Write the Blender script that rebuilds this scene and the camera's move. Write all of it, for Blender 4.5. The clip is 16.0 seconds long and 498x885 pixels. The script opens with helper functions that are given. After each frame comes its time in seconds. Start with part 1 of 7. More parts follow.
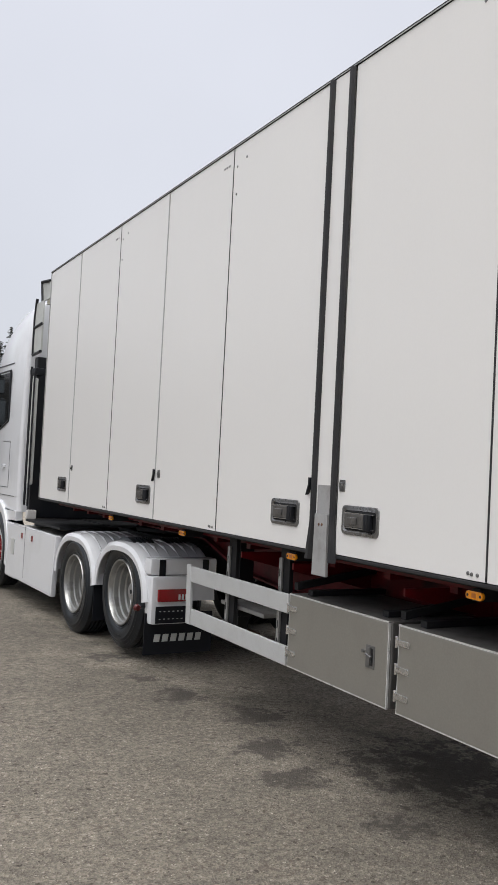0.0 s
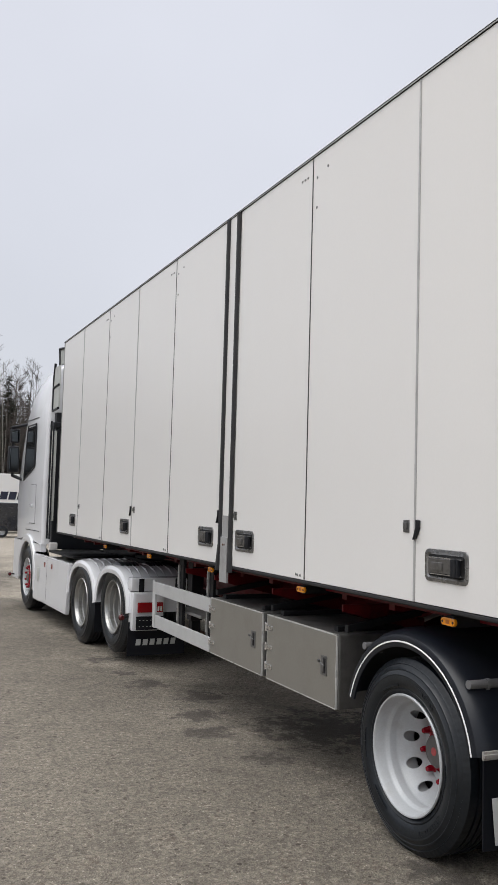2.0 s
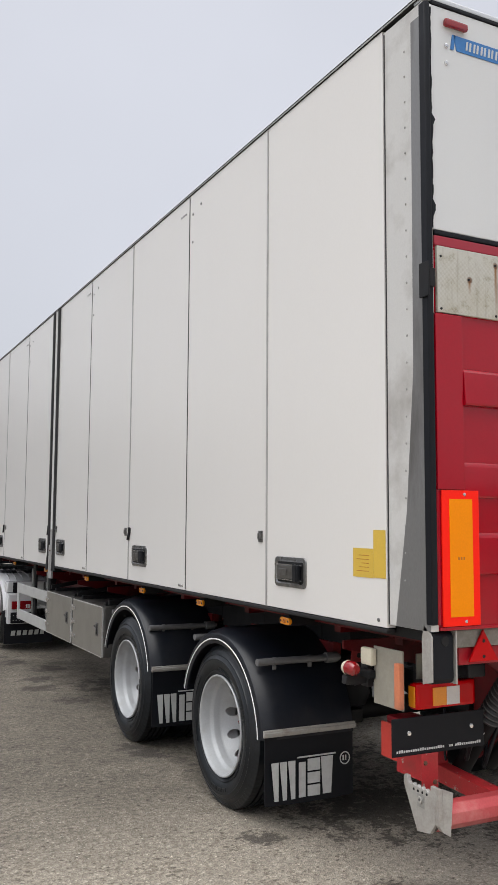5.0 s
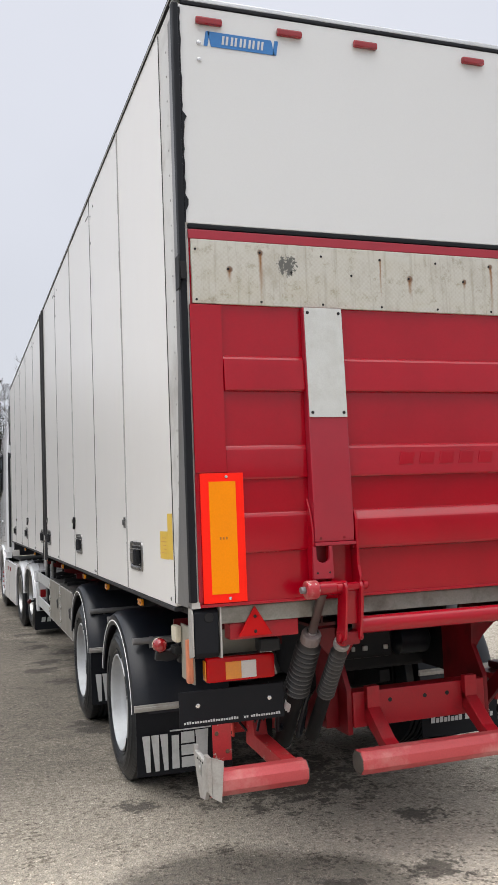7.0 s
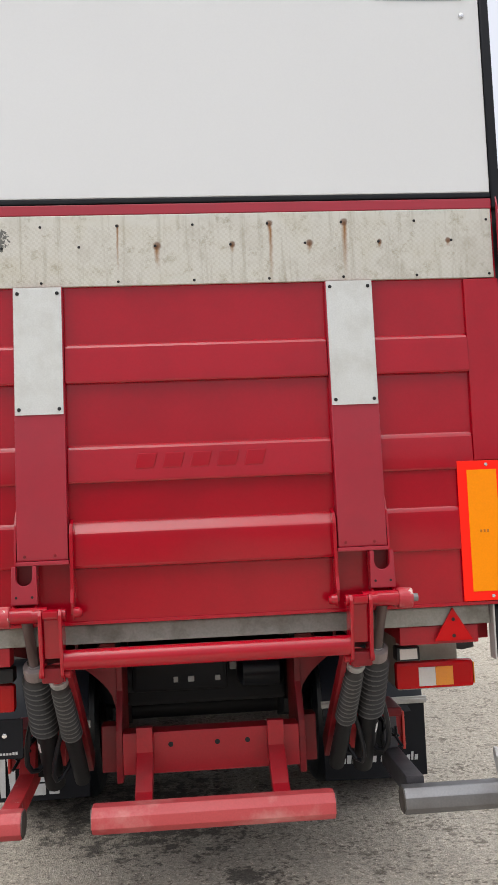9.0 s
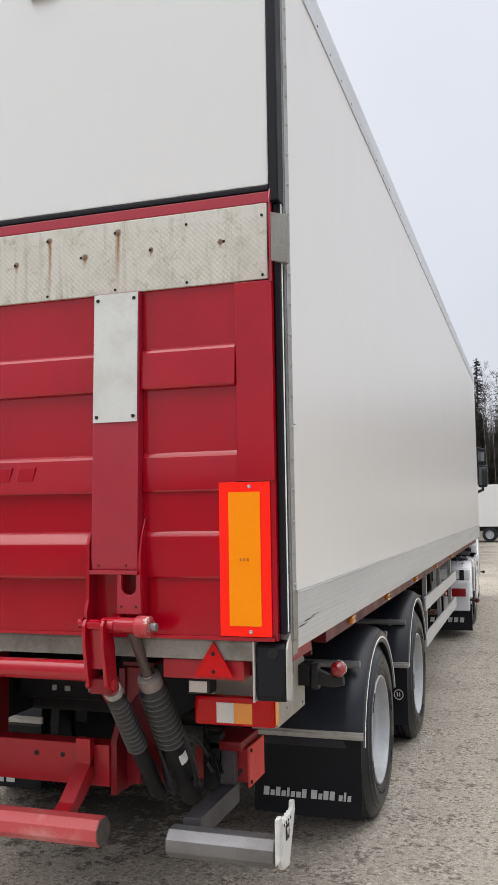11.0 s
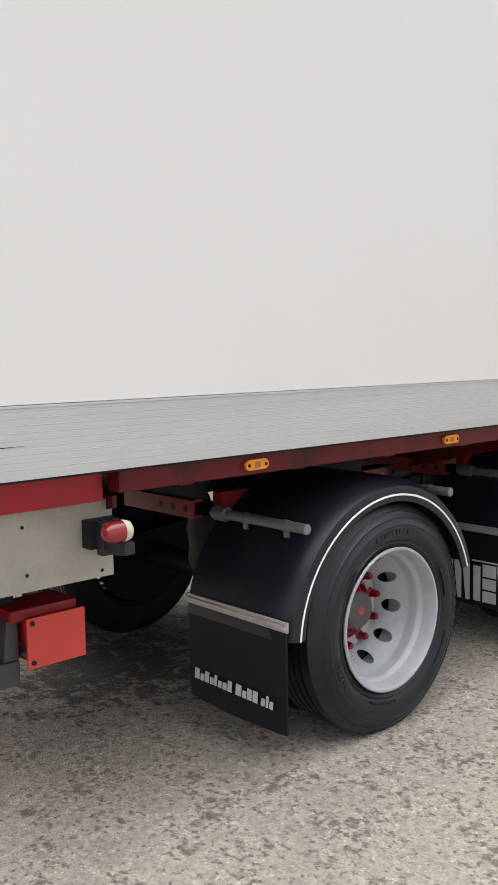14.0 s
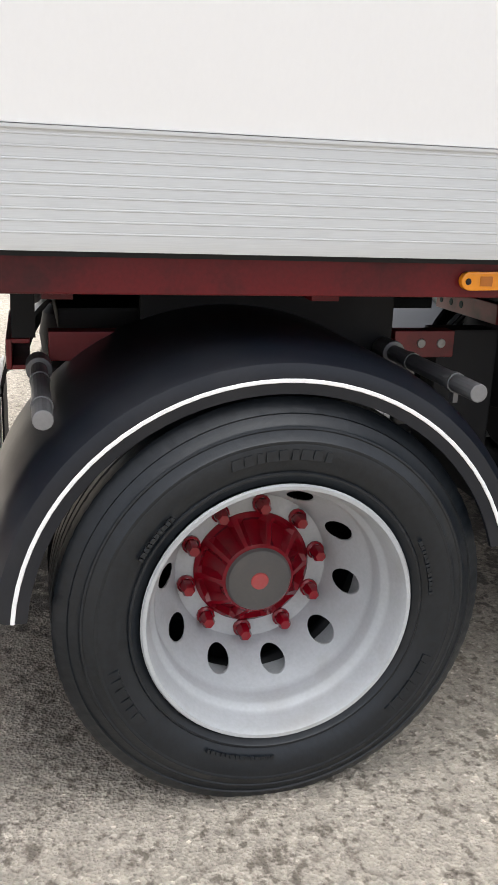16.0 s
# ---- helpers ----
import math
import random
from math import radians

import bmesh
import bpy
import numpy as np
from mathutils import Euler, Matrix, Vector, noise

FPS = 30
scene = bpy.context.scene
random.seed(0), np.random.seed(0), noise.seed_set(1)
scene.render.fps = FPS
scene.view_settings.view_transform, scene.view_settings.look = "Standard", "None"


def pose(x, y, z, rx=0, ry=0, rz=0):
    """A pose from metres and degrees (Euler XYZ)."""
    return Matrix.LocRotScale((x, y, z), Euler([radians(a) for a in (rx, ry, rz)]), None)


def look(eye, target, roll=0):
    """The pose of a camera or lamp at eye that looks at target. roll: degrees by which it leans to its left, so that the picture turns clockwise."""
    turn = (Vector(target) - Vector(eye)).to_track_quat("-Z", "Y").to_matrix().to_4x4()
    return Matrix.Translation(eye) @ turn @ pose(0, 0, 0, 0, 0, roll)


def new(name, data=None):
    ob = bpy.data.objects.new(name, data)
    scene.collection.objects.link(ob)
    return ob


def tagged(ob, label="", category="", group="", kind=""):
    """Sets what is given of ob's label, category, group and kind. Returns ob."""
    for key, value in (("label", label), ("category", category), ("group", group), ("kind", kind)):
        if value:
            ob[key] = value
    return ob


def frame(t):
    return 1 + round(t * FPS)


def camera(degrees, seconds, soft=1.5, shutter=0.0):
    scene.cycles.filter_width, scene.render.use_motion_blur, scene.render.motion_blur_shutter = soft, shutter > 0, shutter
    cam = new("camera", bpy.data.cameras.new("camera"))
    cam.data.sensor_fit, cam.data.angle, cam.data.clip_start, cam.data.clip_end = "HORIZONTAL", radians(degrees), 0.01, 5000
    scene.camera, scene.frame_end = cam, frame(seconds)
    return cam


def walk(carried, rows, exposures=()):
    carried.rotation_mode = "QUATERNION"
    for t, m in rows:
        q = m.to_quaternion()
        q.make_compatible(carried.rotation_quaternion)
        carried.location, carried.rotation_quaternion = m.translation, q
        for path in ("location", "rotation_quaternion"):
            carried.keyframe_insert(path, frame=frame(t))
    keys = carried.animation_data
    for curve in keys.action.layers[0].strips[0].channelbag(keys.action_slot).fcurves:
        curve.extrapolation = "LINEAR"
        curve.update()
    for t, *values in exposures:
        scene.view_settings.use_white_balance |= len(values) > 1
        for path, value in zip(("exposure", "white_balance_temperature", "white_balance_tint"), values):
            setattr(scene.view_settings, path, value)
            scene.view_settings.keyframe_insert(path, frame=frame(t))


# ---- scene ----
cam = camera(32.3, 16.0)
PATH = [
    (0, (-3.974, 2.213, 1.711), (-3.038, 3.979, 1.782), 2.9),
    (0.5, (-3.987, 1.759, 1.727), (-3.154, 3.576, 1.802), 3.5),
    (1, (-3.914, 1.238, 1.754), (-3.096, 3.061, 1.853), 3.3),
    (1.5, (-3.935, 0.66, 1.751), (-3.124, 2.484, 1.878), 2.0),
    (2, (-3.879, 0.131, 1.759), (-3.066, 1.953, 1.902), 1.6),
    (2.5, (-3.867, -0.421, 1.743), (-3.031, 1.389, 1.899), 1.4),
    (3, (-3.844, -0.905, 1.751), (-2.982, 0.893, 1.913), 1.0),
    (3.5, (-3.773, -1.432, 1.736), (-2.874, 0.346, 1.907), 0.9),
    (4, (-3.788, -1.919, 1.741), (-2.858, -0.158, 1.922), 0.9),
    (4.2, (-3.756, -2.094, 1.746), (-2.823, -0.335, 1.937), 0.9),
    (6.3, (-2.892, -3.601, 1.718), (-2.138, -1.755, 1.867), -1.3),
    (6.5, (-2.721, -3.598, 1.715), (-1.989, -1.743, 1.859), -1.5),
    (7, (-2.231, -3.624, 1.731), (-1.586, -1.736, 1.881), -2.2),
    (7.5, (-1.696, -3.631, 1.751), (-1.154, -1.712, 1.901), -2.5),
    (8, (-1.147, -3.569, 1.753), (-0.731, -1.618, 1.905), -2.6),
    (8.5, (-0.593, -3.553, 1.756), (-0.313, -1.578, 1.897), -2.6),
    (9, (-0.054, -3.429, 1.745), (0.09, -1.439, 1.889), -2.4),
    (9.5, (0.586, -3.31, 1.755), (0.504, -1.317, 1.902), -1.9),
    (10, (1.092, -3.213, 1.779), (0.84, -1.234, 1.928), -1.6),
    (10.2, (1.29, -3.164, 1.783), (0.969, -1.194, 1.922), -1.4),
    (12.3, (3.284, -2.563, 1.711), (2.189, -0.9, 1.902), -0.6),
    (12.5, (3.395, -2.407, 1.678), (2.229, -0.789, 1.839), -0.8),
    (13, (3.519, -1.888, 1.647), (2.229, -0.36, 1.699), -1.2),
    (13.5, (3.6, -1.253, 1.619), (2.207, 0.181, 1.56), -1.3),
    (14, (3.483, -0.643, 1.595), (1.999, 0.683, 1.397), -1.0),
    (14.5, (3.396, -0.023, 1.548), (1.817, 1.157, 1.214), -0.4),
    (15, (3.219, 0.573, 1.492), (1.549, 1.56, 1.004), 0.1),
    (15.5, (3.049, 1.132, 1.44), (1.298, 1.907, 0.863), 0.9),
    (16, (2.87, 1.647, 1.384), (1.015, 2.132, 0.814), 2.3),
]
EXPOSURE = [(0.0, 0.05), (2.0, 0.02), (4.2, -0.06), (6.3, -0.02), (7.5, 0.14), (9.0, 0.22), (10.2, 0.12), (12.3, 0.12), (14.0, 0.40), (16.0, 0.70)]
walk(cam, [(t, look(eye, target, roll)) for t, eye, target, roll in PATH], EXPOSURE)

# ---- sky and light ----
world = bpy.data.worlds.new("overcast")
scene.world = world
world.use_nodes = True
wt = world.node_tree
wt.nodes.clear()
w_out = wt.nodes.new("ShaderNodeOutputWorld")
w_bg = wt.nodes.new("ShaderNodeBackground")
w_sky = wt.nodes.new("ShaderNodeTexSky")
w_sky.sky_type = "NISHITA"
w_sky.sun_disc = False
w_sky.sun_elevation = radians(60)
w_sky.sun_rotation = radians(215)
w_sky.air_density, w_sky.dust_density, w_sky.ozone_density = 1.0, 4.0, 1.0
w_scale = wt.nodes.new("ShaderNodeVectorMath")
w_scale.operation = "SCALE"
w_scale.inputs["Scale"].default_value = 0.10
w_tc = wt.nodes.new("ShaderNodeTexCoord")
w_sep = wt.nodes.new("ShaderNodeSeparateXYZ")
w_ramp = wt.nodes.new("ShaderNodeValToRGB")
w_ramp.color_ramp.interpolation = "EASE"
w_ramp.color_ramp.elements[0].position = 0.0
w_ramp.color_ramp.elements[0].color = (0.72, 0.74, 0.80, 1)
w_ramp.color_ramp.elements[1].position = 1.0
w_ramp.color_ramp.elements[1].color = (3.5, 3.52, 3.58, 1)
e = w_ramp.color_ramp.elements.new(0.55)
e.color = (0.80, 0.82, 0.90, 1)
w_cloud = wt.nodes.new("ShaderNodeTexNoise")
w_cloud.inputs["Scale"].default_value = 2.2
w_cloud.inputs["Detail"].default_value = 4
w_cmap = wt.nodes.new("ShaderNodeMapRange")
w_cmap.inputs["From Min"].default_value = 0.3
w_cmap.inputs["From Max"].default_value = 0.7
w_cmap.inputs["To Min"].default_value = 0.95
w_cmap.inputs["To Max"].default_value = 1.04
w_mul = wt.nodes.new("ShaderNodeVectorMath")
w_mul.operation = "SCALE"
w_mix = wt.nodes.new("ShaderNodeMix")
w_mix.data_type = "RGBA"
w_mix.inputs[0].default_value = 0.88
wt.links.new(w_tc.outputs["Generated"], w_sep.inputs[0])
wt.links.new(w_sep.outputs["Z"], w_ramp.inputs[0])
wt.links.new(w_tc.outputs["Generated"], w_cloud.inputs["Vector"])
wt.links.new(w_cloud.outputs["Fac"], w_cmap.inputs["Value"])
wt.links.new(w_ramp.outputs[0], w_mul.inputs[0])
wt.links.new(w_cmap.outputs[0], w_mul.inputs["Scale"])
wt.links.new(w_sky.outputs[0], w_scale.inputs[0])
wt.links.new(w_scale.outputs[0], w_mix.inputs[6])
wt.links.new(w_mul.outputs[0], w_mix.inputs[7])
wt.links.new(w_mix.outputs[2], w_bg.inputs["Color"])
w_bg.inputs["Strength"].default_value = 1.0
wt.links.new(w_bg.outputs[0], w_out.inputs[0])

sun_data = bpy.data.lights.new("sun", "SUN")
sun_data.energy, sun_data.angle, sun_data.color = 1.3, radians(60), (1.0, 0.97, 0.93)
sun = new("sun", sun_data)
sun.matrix_world = look((-26, -12, 50), (0, 0, 0))


# ---- materials ----
def material(name):
    m = bpy.data.materials.new(name)
    m.use_nodes = True
    return m, m.node_tree, m.node_tree.nodes["Principled BSDF"]


def node(nt, kind, **values):
    n = nt.nodes.new(kind)
    for key, value in values.items():
        n.inputs[key.replace("_", " ")].default_value = value
    return n


def coords(nt, stretch=(1, 1, 1)):
    tc = nt.nodes.new("ShaderNodeTexCoord")
    mp = nt.nodes.new("ShaderNodeMapping")
    mp.inputs["Scale"].default_value = stretch
    nt.links.new(tc.outputs["Object"], mp.inputs["Vector"])
    return mp.outputs["Vector"]


def ramp(nt, fac, stops):
    r = nt.nodes.new("ShaderNodeValToRGB")
    els = r.color_ramp.elements
    while len(els) < len(stops):
        els.new(0.5)
    for el, (p, c) in zip(els, stops):
        el.position = p
        el.color = (*c, 1) if len(c) == 3 else c
    nt.links.new(fac, r.inputs[0])
    return r.outputs[0]


def mix(nt, fac, a, b):
    n = nt.nodes.new("ShaderNodeMix")
    n.data_type = "RGBA"
    for sock, v in ((n.inputs[0], fac), (n.inputs[6], a), (n.inputs[7], b)):
        if isinstance(v, bpy.types.NodeSocket):
            nt.links.new(v, sock)
        elif isinstance(v, (int, float)):
            sock.default_value = v
        else:
            sock.default_value = (*v, 1)
    return n.outputs[2]


def maths(nt, op, a, b=0.5, clamp=False):
    n = nt.nodes.new("ShaderNodeMath")
    n.operation, n.use_clamp = op, clamp
    for sock, v in zip(n.inputs, (a, b)):
        if isinstance(v, bpy.types.NodeSocket):
            nt.links.new(v, sock)
        else:
            sock.default_value = v
    return n.outputs[0]


def surface(name, colour, rough=0.5, metal=0.0, dirt=(0.1, 0.09, 0.08), dirty=0.25, grain=0.04, scale=3.0,
            bump=0.05, fine=120.0, stretch=(1, 1, 1), coat=0.0, spec=0.5, detail=6.0, chips=None, wave=0.0):
    """A painted, rubber or metal surface with grain and blotches of dirt."""
    m, nt, b = material(name)
    v = coords(nt, stretch)
    big = node(nt, "ShaderNodeTexNoise", Scale=scale, Detail=detail, Roughness=0.62)
    small = node(nt, "ShaderNodeTexNoise", Scale=fine, Detail=3.0)
    nt.links.new(v, big.inputs["Vector"])
    nt.links.new(v, small.inputs["Vector"])
    light = tuple(min(1, c * (1 + grain)) for c in colour)
    dark = tuple(c * (1 - grain) for c in colour)
    base = ramp(nt, small.outputs["Fac"], [(0.3, dark), (0.7, light)])
    if detail > 3:
        patch = ramp(nt, big.outputs["Fac"], [(0.48, (0, 0, 0)), (0.78, (dirty, dirty, dirty))])
    else:
        patch = maths(nt, "MULTIPLY", big.outputs["Fac"], dirty)
    colour_out = mix(nt, patch, base, dirt)
    if chips:
        flake = node(nt, "ShaderNodeTexNoise", Scale=chips[1], Detail=8.0, Roughness=0.7)
        nt.links.new(v, flake.inputs["Vector"])
        colour_out = mix(nt, ramp(nt, flake.outputs["Fac"], [(chips[2], (0, 0, 0)), (chips[2] + 0.012, (1, 1, 1))]), colour_out, chips[0])
    nt.links.new(colour_out, b.inputs["Base Color"])
    if detail > 3:
        r = ramp(nt, big.outputs["Fac"], [(0.3, (rough * 0.85,) * 3), (0.75, (min(1, rough * 1.25),) * 3)])
        nt.links.new(r, b.inputs["Roughness"])
    else:
        b.inputs["Roughness"].default_value = rough
    b.inputs["Metallic"].default_value = metal
    b.inputs["Coat Weight"].default_value = coat
    b.inputs["Coat Roughness"].default_value = 0.06
    b.inputs["Specular IOR Level"].default_value = spec
    if wave:
        slow = node(nt, "ShaderNodeTexNoise", Scale=2.3, Detail=2.0)
        nt.links.new(coords(nt, (1, 1, 0.45)), slow.inputs["Vector"])
        bp = node(nt, "ShaderNodeBump", Strength=wave, Distance=0.12)
        nt.links.new(slow.outputs["Fac"], bp.inputs["Height"])
        nt.links.new(bp.outputs["Normal"], b.inputs["Normal"])
    elif bump:
        bp = node(nt, "ShaderNodeBump", Strength=bump, Distance=0.004)
        nt.links.new(small.outputs["Fac"], bp.inputs["Height"])
        nt.links.new(bp.outputs["Normal"], b.inputs["Normal"])
    return m


PANEL = surface("white_panel", (0.725, 0.717, 0.702), 0.3, dirt=(0.59, 0.575, 0.555), dirty=0.3, grain=0.008, scale=0.45, bump=0.0, coat=0.0, spec=0.45, detail=2.5, stretch=(1, 1, 0.5), wave=0.05)
REARWHITE = surface("white_rear_door", (0.63, 0.645, 0.655), 0.35, dirt=(0.5, 0.49, 0.47), dirty=0.3, detail=1.5, grain=0.01, scale=0.8, bump=0.02)
ALU = surface("aluminium_profile", (0.60, 0.61, 0.61), 0.42, metal=0.75, dirt=(0.3, 0.29, 0.27), dirty=0.35, grain=0.05, scale=2.5, stretch=(1, 0.15, 3))
GALV = surface("worn_galvanised_steel", (0.36, 0.36, 0.35), 0.5, metal=0.6, dirt=(0.17, 0.15, 0.13), dirty=0.6, grain=0.1, scale=5)
STEELBOX = surface("stainless_box_sheet", (0.30, 0.29, 0.262), 0.36, metal=0.55, dirt=(0.25, 0.23, 0.2), dirty=0.35, grain=0.04, scale=4)
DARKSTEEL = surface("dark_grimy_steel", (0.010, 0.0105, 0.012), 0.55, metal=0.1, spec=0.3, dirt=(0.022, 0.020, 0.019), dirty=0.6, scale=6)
RED = surface("red_lift_paint", (0.32, 0.0008, 0.010), 0.17, dirt=(0.21, 0.0006, 0.007), dirty=0.65, grain=0.04, scale=2.2, bump=0.008, coat=0.15, spec=0.38, wave=0.03)
REDWORN = surface("worn_red_paint", (0.42, 0.022, 0.027), 0.42, dirt=(0.17, 0.045, 0.035), dirty=0.6, grain=0.08, scale=9, bump=0.1, spec=0.4, chips=((0.36, 0.29, 0.25), 11.0, 0.615))
# dirty red paint, set extra dark: underbody shade is partly in this colour
REDFRAME = surface("dirty_shaded_red_chassis", (0.105, 0.0035, 0.006), 0.42, spec=0.3, dirt=(0.008, 0.005, 0.005), dirty=1.0, grain=0.1, scale=4)
STAY = surface("grey_stay_tube", (0.2, 0.2, 0.205), 0.45, metal=0.4, dirt=(0.1, 0.1, 0.1), dirty=0.5, scale=8)
GUARDBLACK = surface("dusty_guard_plastic", (0.008, 0.010, 0.015), 0.34, spec=0.36, dirt=(0.034, 0.033, 0.034), dirty=0.5, grain=0.1, scale=3.5, bump=0.03)
SILLDIRT = surface("rusty_dirty_sill", (0.25, 0.245, 0.22), 0.5, metal=0.3, dirt=(0.075, 0.055, 0.032), dirty=1.0, grain=0.1, scale=5)
POSTWHITE = surface("dirty_white_post", (0.55, 0.55, 0.54), 0.45, dirt=(0.22, 0.2, 0.18), dirty=0.7, grain=0.03, scale=3)
POSTGREY = surface("grey_edge_metal", (0.22, 0.22, 0.22), 0.45, metal=0.5, dirt=(0.08, 0.072, 0.065), dirty=0.8, grain=0.06, scale=3, stretch=(1, 2, 0.4))
WORNPLATE = surface("worn_buffer_plate", (0.42, 0.41, 0.39), 0.5, metal=0.4, dirt=(0.2, 0.15, 0.12), dirty=0.6, grain=0.06, scale=10)
REDFADED = surface("faded_red_primer", (0.60, 0.055, 0.04), 0.5, dirt=(0.42, 0.05, 0.04), dirty=0.5, grain=0.04, scale=8)
STEELPALE = surface("pale_dirty_steel", (0.35, 0.335, 0.285), 0.5, metal=0.2, dirt=(0.2, 0.18, 0.15), dirty=0.5, scale=7)
BARGREY = surface("worn_bar_steel", (0.17, 0.17, 0.175), 0.4, metal=0.6, dirt=(0.10, 0.09, 0.085), dirty=0.7, grain=0.06, scale=4)
REDDULL = surface("dull_red_beam", (0.33, 0.007, 0.015), 0.38, dirt=(0.14, 0.02, 0.02), dirty=0.6, grain=0.06, scale=7, bump=0.05, spec=0.4)
REDSATIN = surface("satin_red_beam", (0.30, 0.004, 0.019), 0.4, dirt=(0.22, 0.004, 0.016), dirty=0.5, grain=0.03, scale=4, bump=0.01, coat=0.15, spec=0.6)
TINTED = surface("dark_tinted_glass", (0.010, 0.011, 0.012), 0.08, dirty=0.0, bump=0.0, spec=0.4)
LOCKDARK = surface("dark_lock_metal", (0.22, 0.215, 0.21), 0.3, metal=0.8, dirt=(0.05, 0.045, 0.04), dirty=0.6, scale=20)
REDGRIME = surface("grimy_red_plate", (0.19, 0.003, 0.008), 0.4, dirt=(0.03, 0.006, 0.006), dirty=0.7, grain=0.06, scale=6, spec=0.35)
BARRED = surface("faded_red_bar", (0.44, 0.06, 0.065), 0.45, dirt=(0.62, 0.38, 0.34), dirty=0.95, grain=0.06, scale=2.6, bump=0.06, spec=0.4, chips=((0.10, 0.05, 0.04), 9.0, 0.675))
CAPBROWN = surface("grimy_end_cap", (0.07, 0.058, 0.05), 0.6, dirt=(0.03, 0.026, 0.024), dirty=0.6, scale=12)
RUST = surface("rusted_steel", (0.13, 0.065, 0.04), 0.8, dirt=(0.06, 0.04, 0.03), dirty=0.7, grain=0.1, scale=12)
PURPLESTEEL = surface("grimy_violet_steel", (0.06, 0.056, 0.062), 0.45, metal=0.3, dirt=(0.03, 0.027, 0.026), dirty=0.7, grain=0.08, scale=6)
BLACK = surface("black_plastic", (0.006, 0.007, 0.010), 0.42, spec=0.35, dirt=(0.024, 0.024, 0.026), dirty=0.4, grain=0.1, scale=5, bump=0.03)
RUBBER = surface("black_rubber_seal", (0.018, 0.018, 0.02), 0.55, spec=0.35, dirt=(0.05, 0.047, 0.044), dirty=0.5, grain=0.12, scale=6)
FLAP = surface("mudflap_rubber", (0.004, 0.005, 0.008), 0.55, spec=0.25, dirt=(0.012, 0.012, 0.014), dirty=0.5, grain=0.1, scale=4)
TYRE = surface("tyre_rubber", (0.0075, 0.0100, 0.0132), 0.36, dirt=(0.017, 0.020, 0.024), dirty=0.7, grain=0.25, scale=6, bump=0.22, fine=60, spec=0.42)
RIM = surface("silver_rim_paint", (0.42, 0.437, 0.45), 0.42, metal=0.12, dirt=(0.29, 0.275, 0.26), dirty=0.7, grain=0.05, scale=5)
POLISHED = surface("polished_rim_metal", (0.36, 0.36, 0.35), 0.34, metal=0.85, dirt=(0.07, 0.06, 0.055), dirty=0.8, grain=0.05, scale=7)
TAILRED = surface("tail_lamp_lens", (0.46, 0.001, 0.003), 0.16, dirt=(0.3, 0.001, 0.002), dirty=0.05, grain=0.0, bump=0.0, coat=0.0, spec=0.22)
STRIPE = surface("white_edge_strip", (0.85, 0.85, 0.84), 0.4, dirty=0.0, bump=0.0)
LETTER = surface("white_print", (0.52, 0.53, 0.53), 0.5, dirt=(0.25, 0.25, 0.25), dirty=0.5, scale=12, bump=0.0)
AMBER = surface("amber_lens", (0.75, 0.26, 0.01), 0.15, dirty=0.1, bump=0.0, coat=0.4)
REDLENS = surface("red_lens", (0.24, 0.005, 0.008), 0.14, dirty=0.1, bump=0.0, coat=0.5)
CLEARLENS = surface("clear_lens", (0.62, 0.6, 0.58), 0.2, dirty=0.15, bump=0.0, coat=0.4)
FLUORED = surface("red_reflective_sheet", (0.95, 0.016, 0.006), 0.45, dirty=0.03, grain=0.02, bump=0.0, spec=0.15)
FLUOYEL = surface("orange_reflective_sheet", (0.86, 0.25, 0.0), 0.5, dirty=0.05, grain=0.03, bump=0.0, spec=0.15)
YELLOW = surface("yellow_sticker", (0.62, 0.42, 0.06), 0.5, dirty=0.1, bump=0.0)
DARKAMBER = surface("dark_amber_print", (0.4, 0.12, 0.01), 0.3, bump=0.0)
BLUE = surface("blue_sign_sheet", (0.03, 0.16, 0.42), 0.35, dirty=0.1, bump=0.0)
CHROME = surface("bright_bolt_metal", (0.66, 0.66, 0.66), 0.25, metal=0.95, dirty=0.25, scale=20)
TRUCKWHITE = surface("white_truck_paint", (0.66, 0.67, 0.69), 0.18, dirt=(0.42, 0.41, 0.40), dirty=0.35, grain=0.01, scale=1.5, bump=0.0, coat=0.4)
GREYPANEL = surface("grey_fairing", (0.45, 0.46, 0.44), 0.4, dirty=0.3, scale=3)
BELLOWS = surface("black_rubber_bellows", (0.012, 0.012, 0.013), 0.5, dirt=(0.04, 0.038, 0.037), dirty=0.6, scale=9)
CREST = surface("pale_bellows_crest", (0.075, 0.072, 0.070), 0.6, dirt=(0.03, 0.03, 0.03), dirty=0.8, scale=9)
COLLAR = surface("pinkish_grey_collar", (0.20, 0.165, 0.16), 0.5, dirt=(0.14, 0.12, 0.11), dirty=0.5, scale=12)
YELLOWCAB = surface("yellow_truck_paint", (0.80, 0.52, 0.02), 0.25, dirty=0.15, bump=0.0, coat=0.4)
VANGREY = surface("dark_grey_van_paint", (0.014, 0.015, 0.019), 0.25, dirty=0.2, bump=0.0, coat=0.5)
NAVY = surface("navy_print", (0.010, 0.013, 0.03), 0.5, dirty=0.05, bump=0.0)
WALLYEL = surface("cream_wall_cladding", (0.66, 0.56, 0.34), 0.7, dirty=0.3, scale=0.8)
WALLBLUE = surface("blue_grey_wall_cladding", (0.36, 0.42, 0.47), 0.7, dirty=0.3, scale=0.8)
ROOFDARK = surface("dark_roof_sheet", (0.07, 0.06, 0.055), 0.7, dirty=0.3)
GATEGREY = surface("grey_garage_door", (0.16, 0.17, 0.18), 0.5, dirty=0.3)
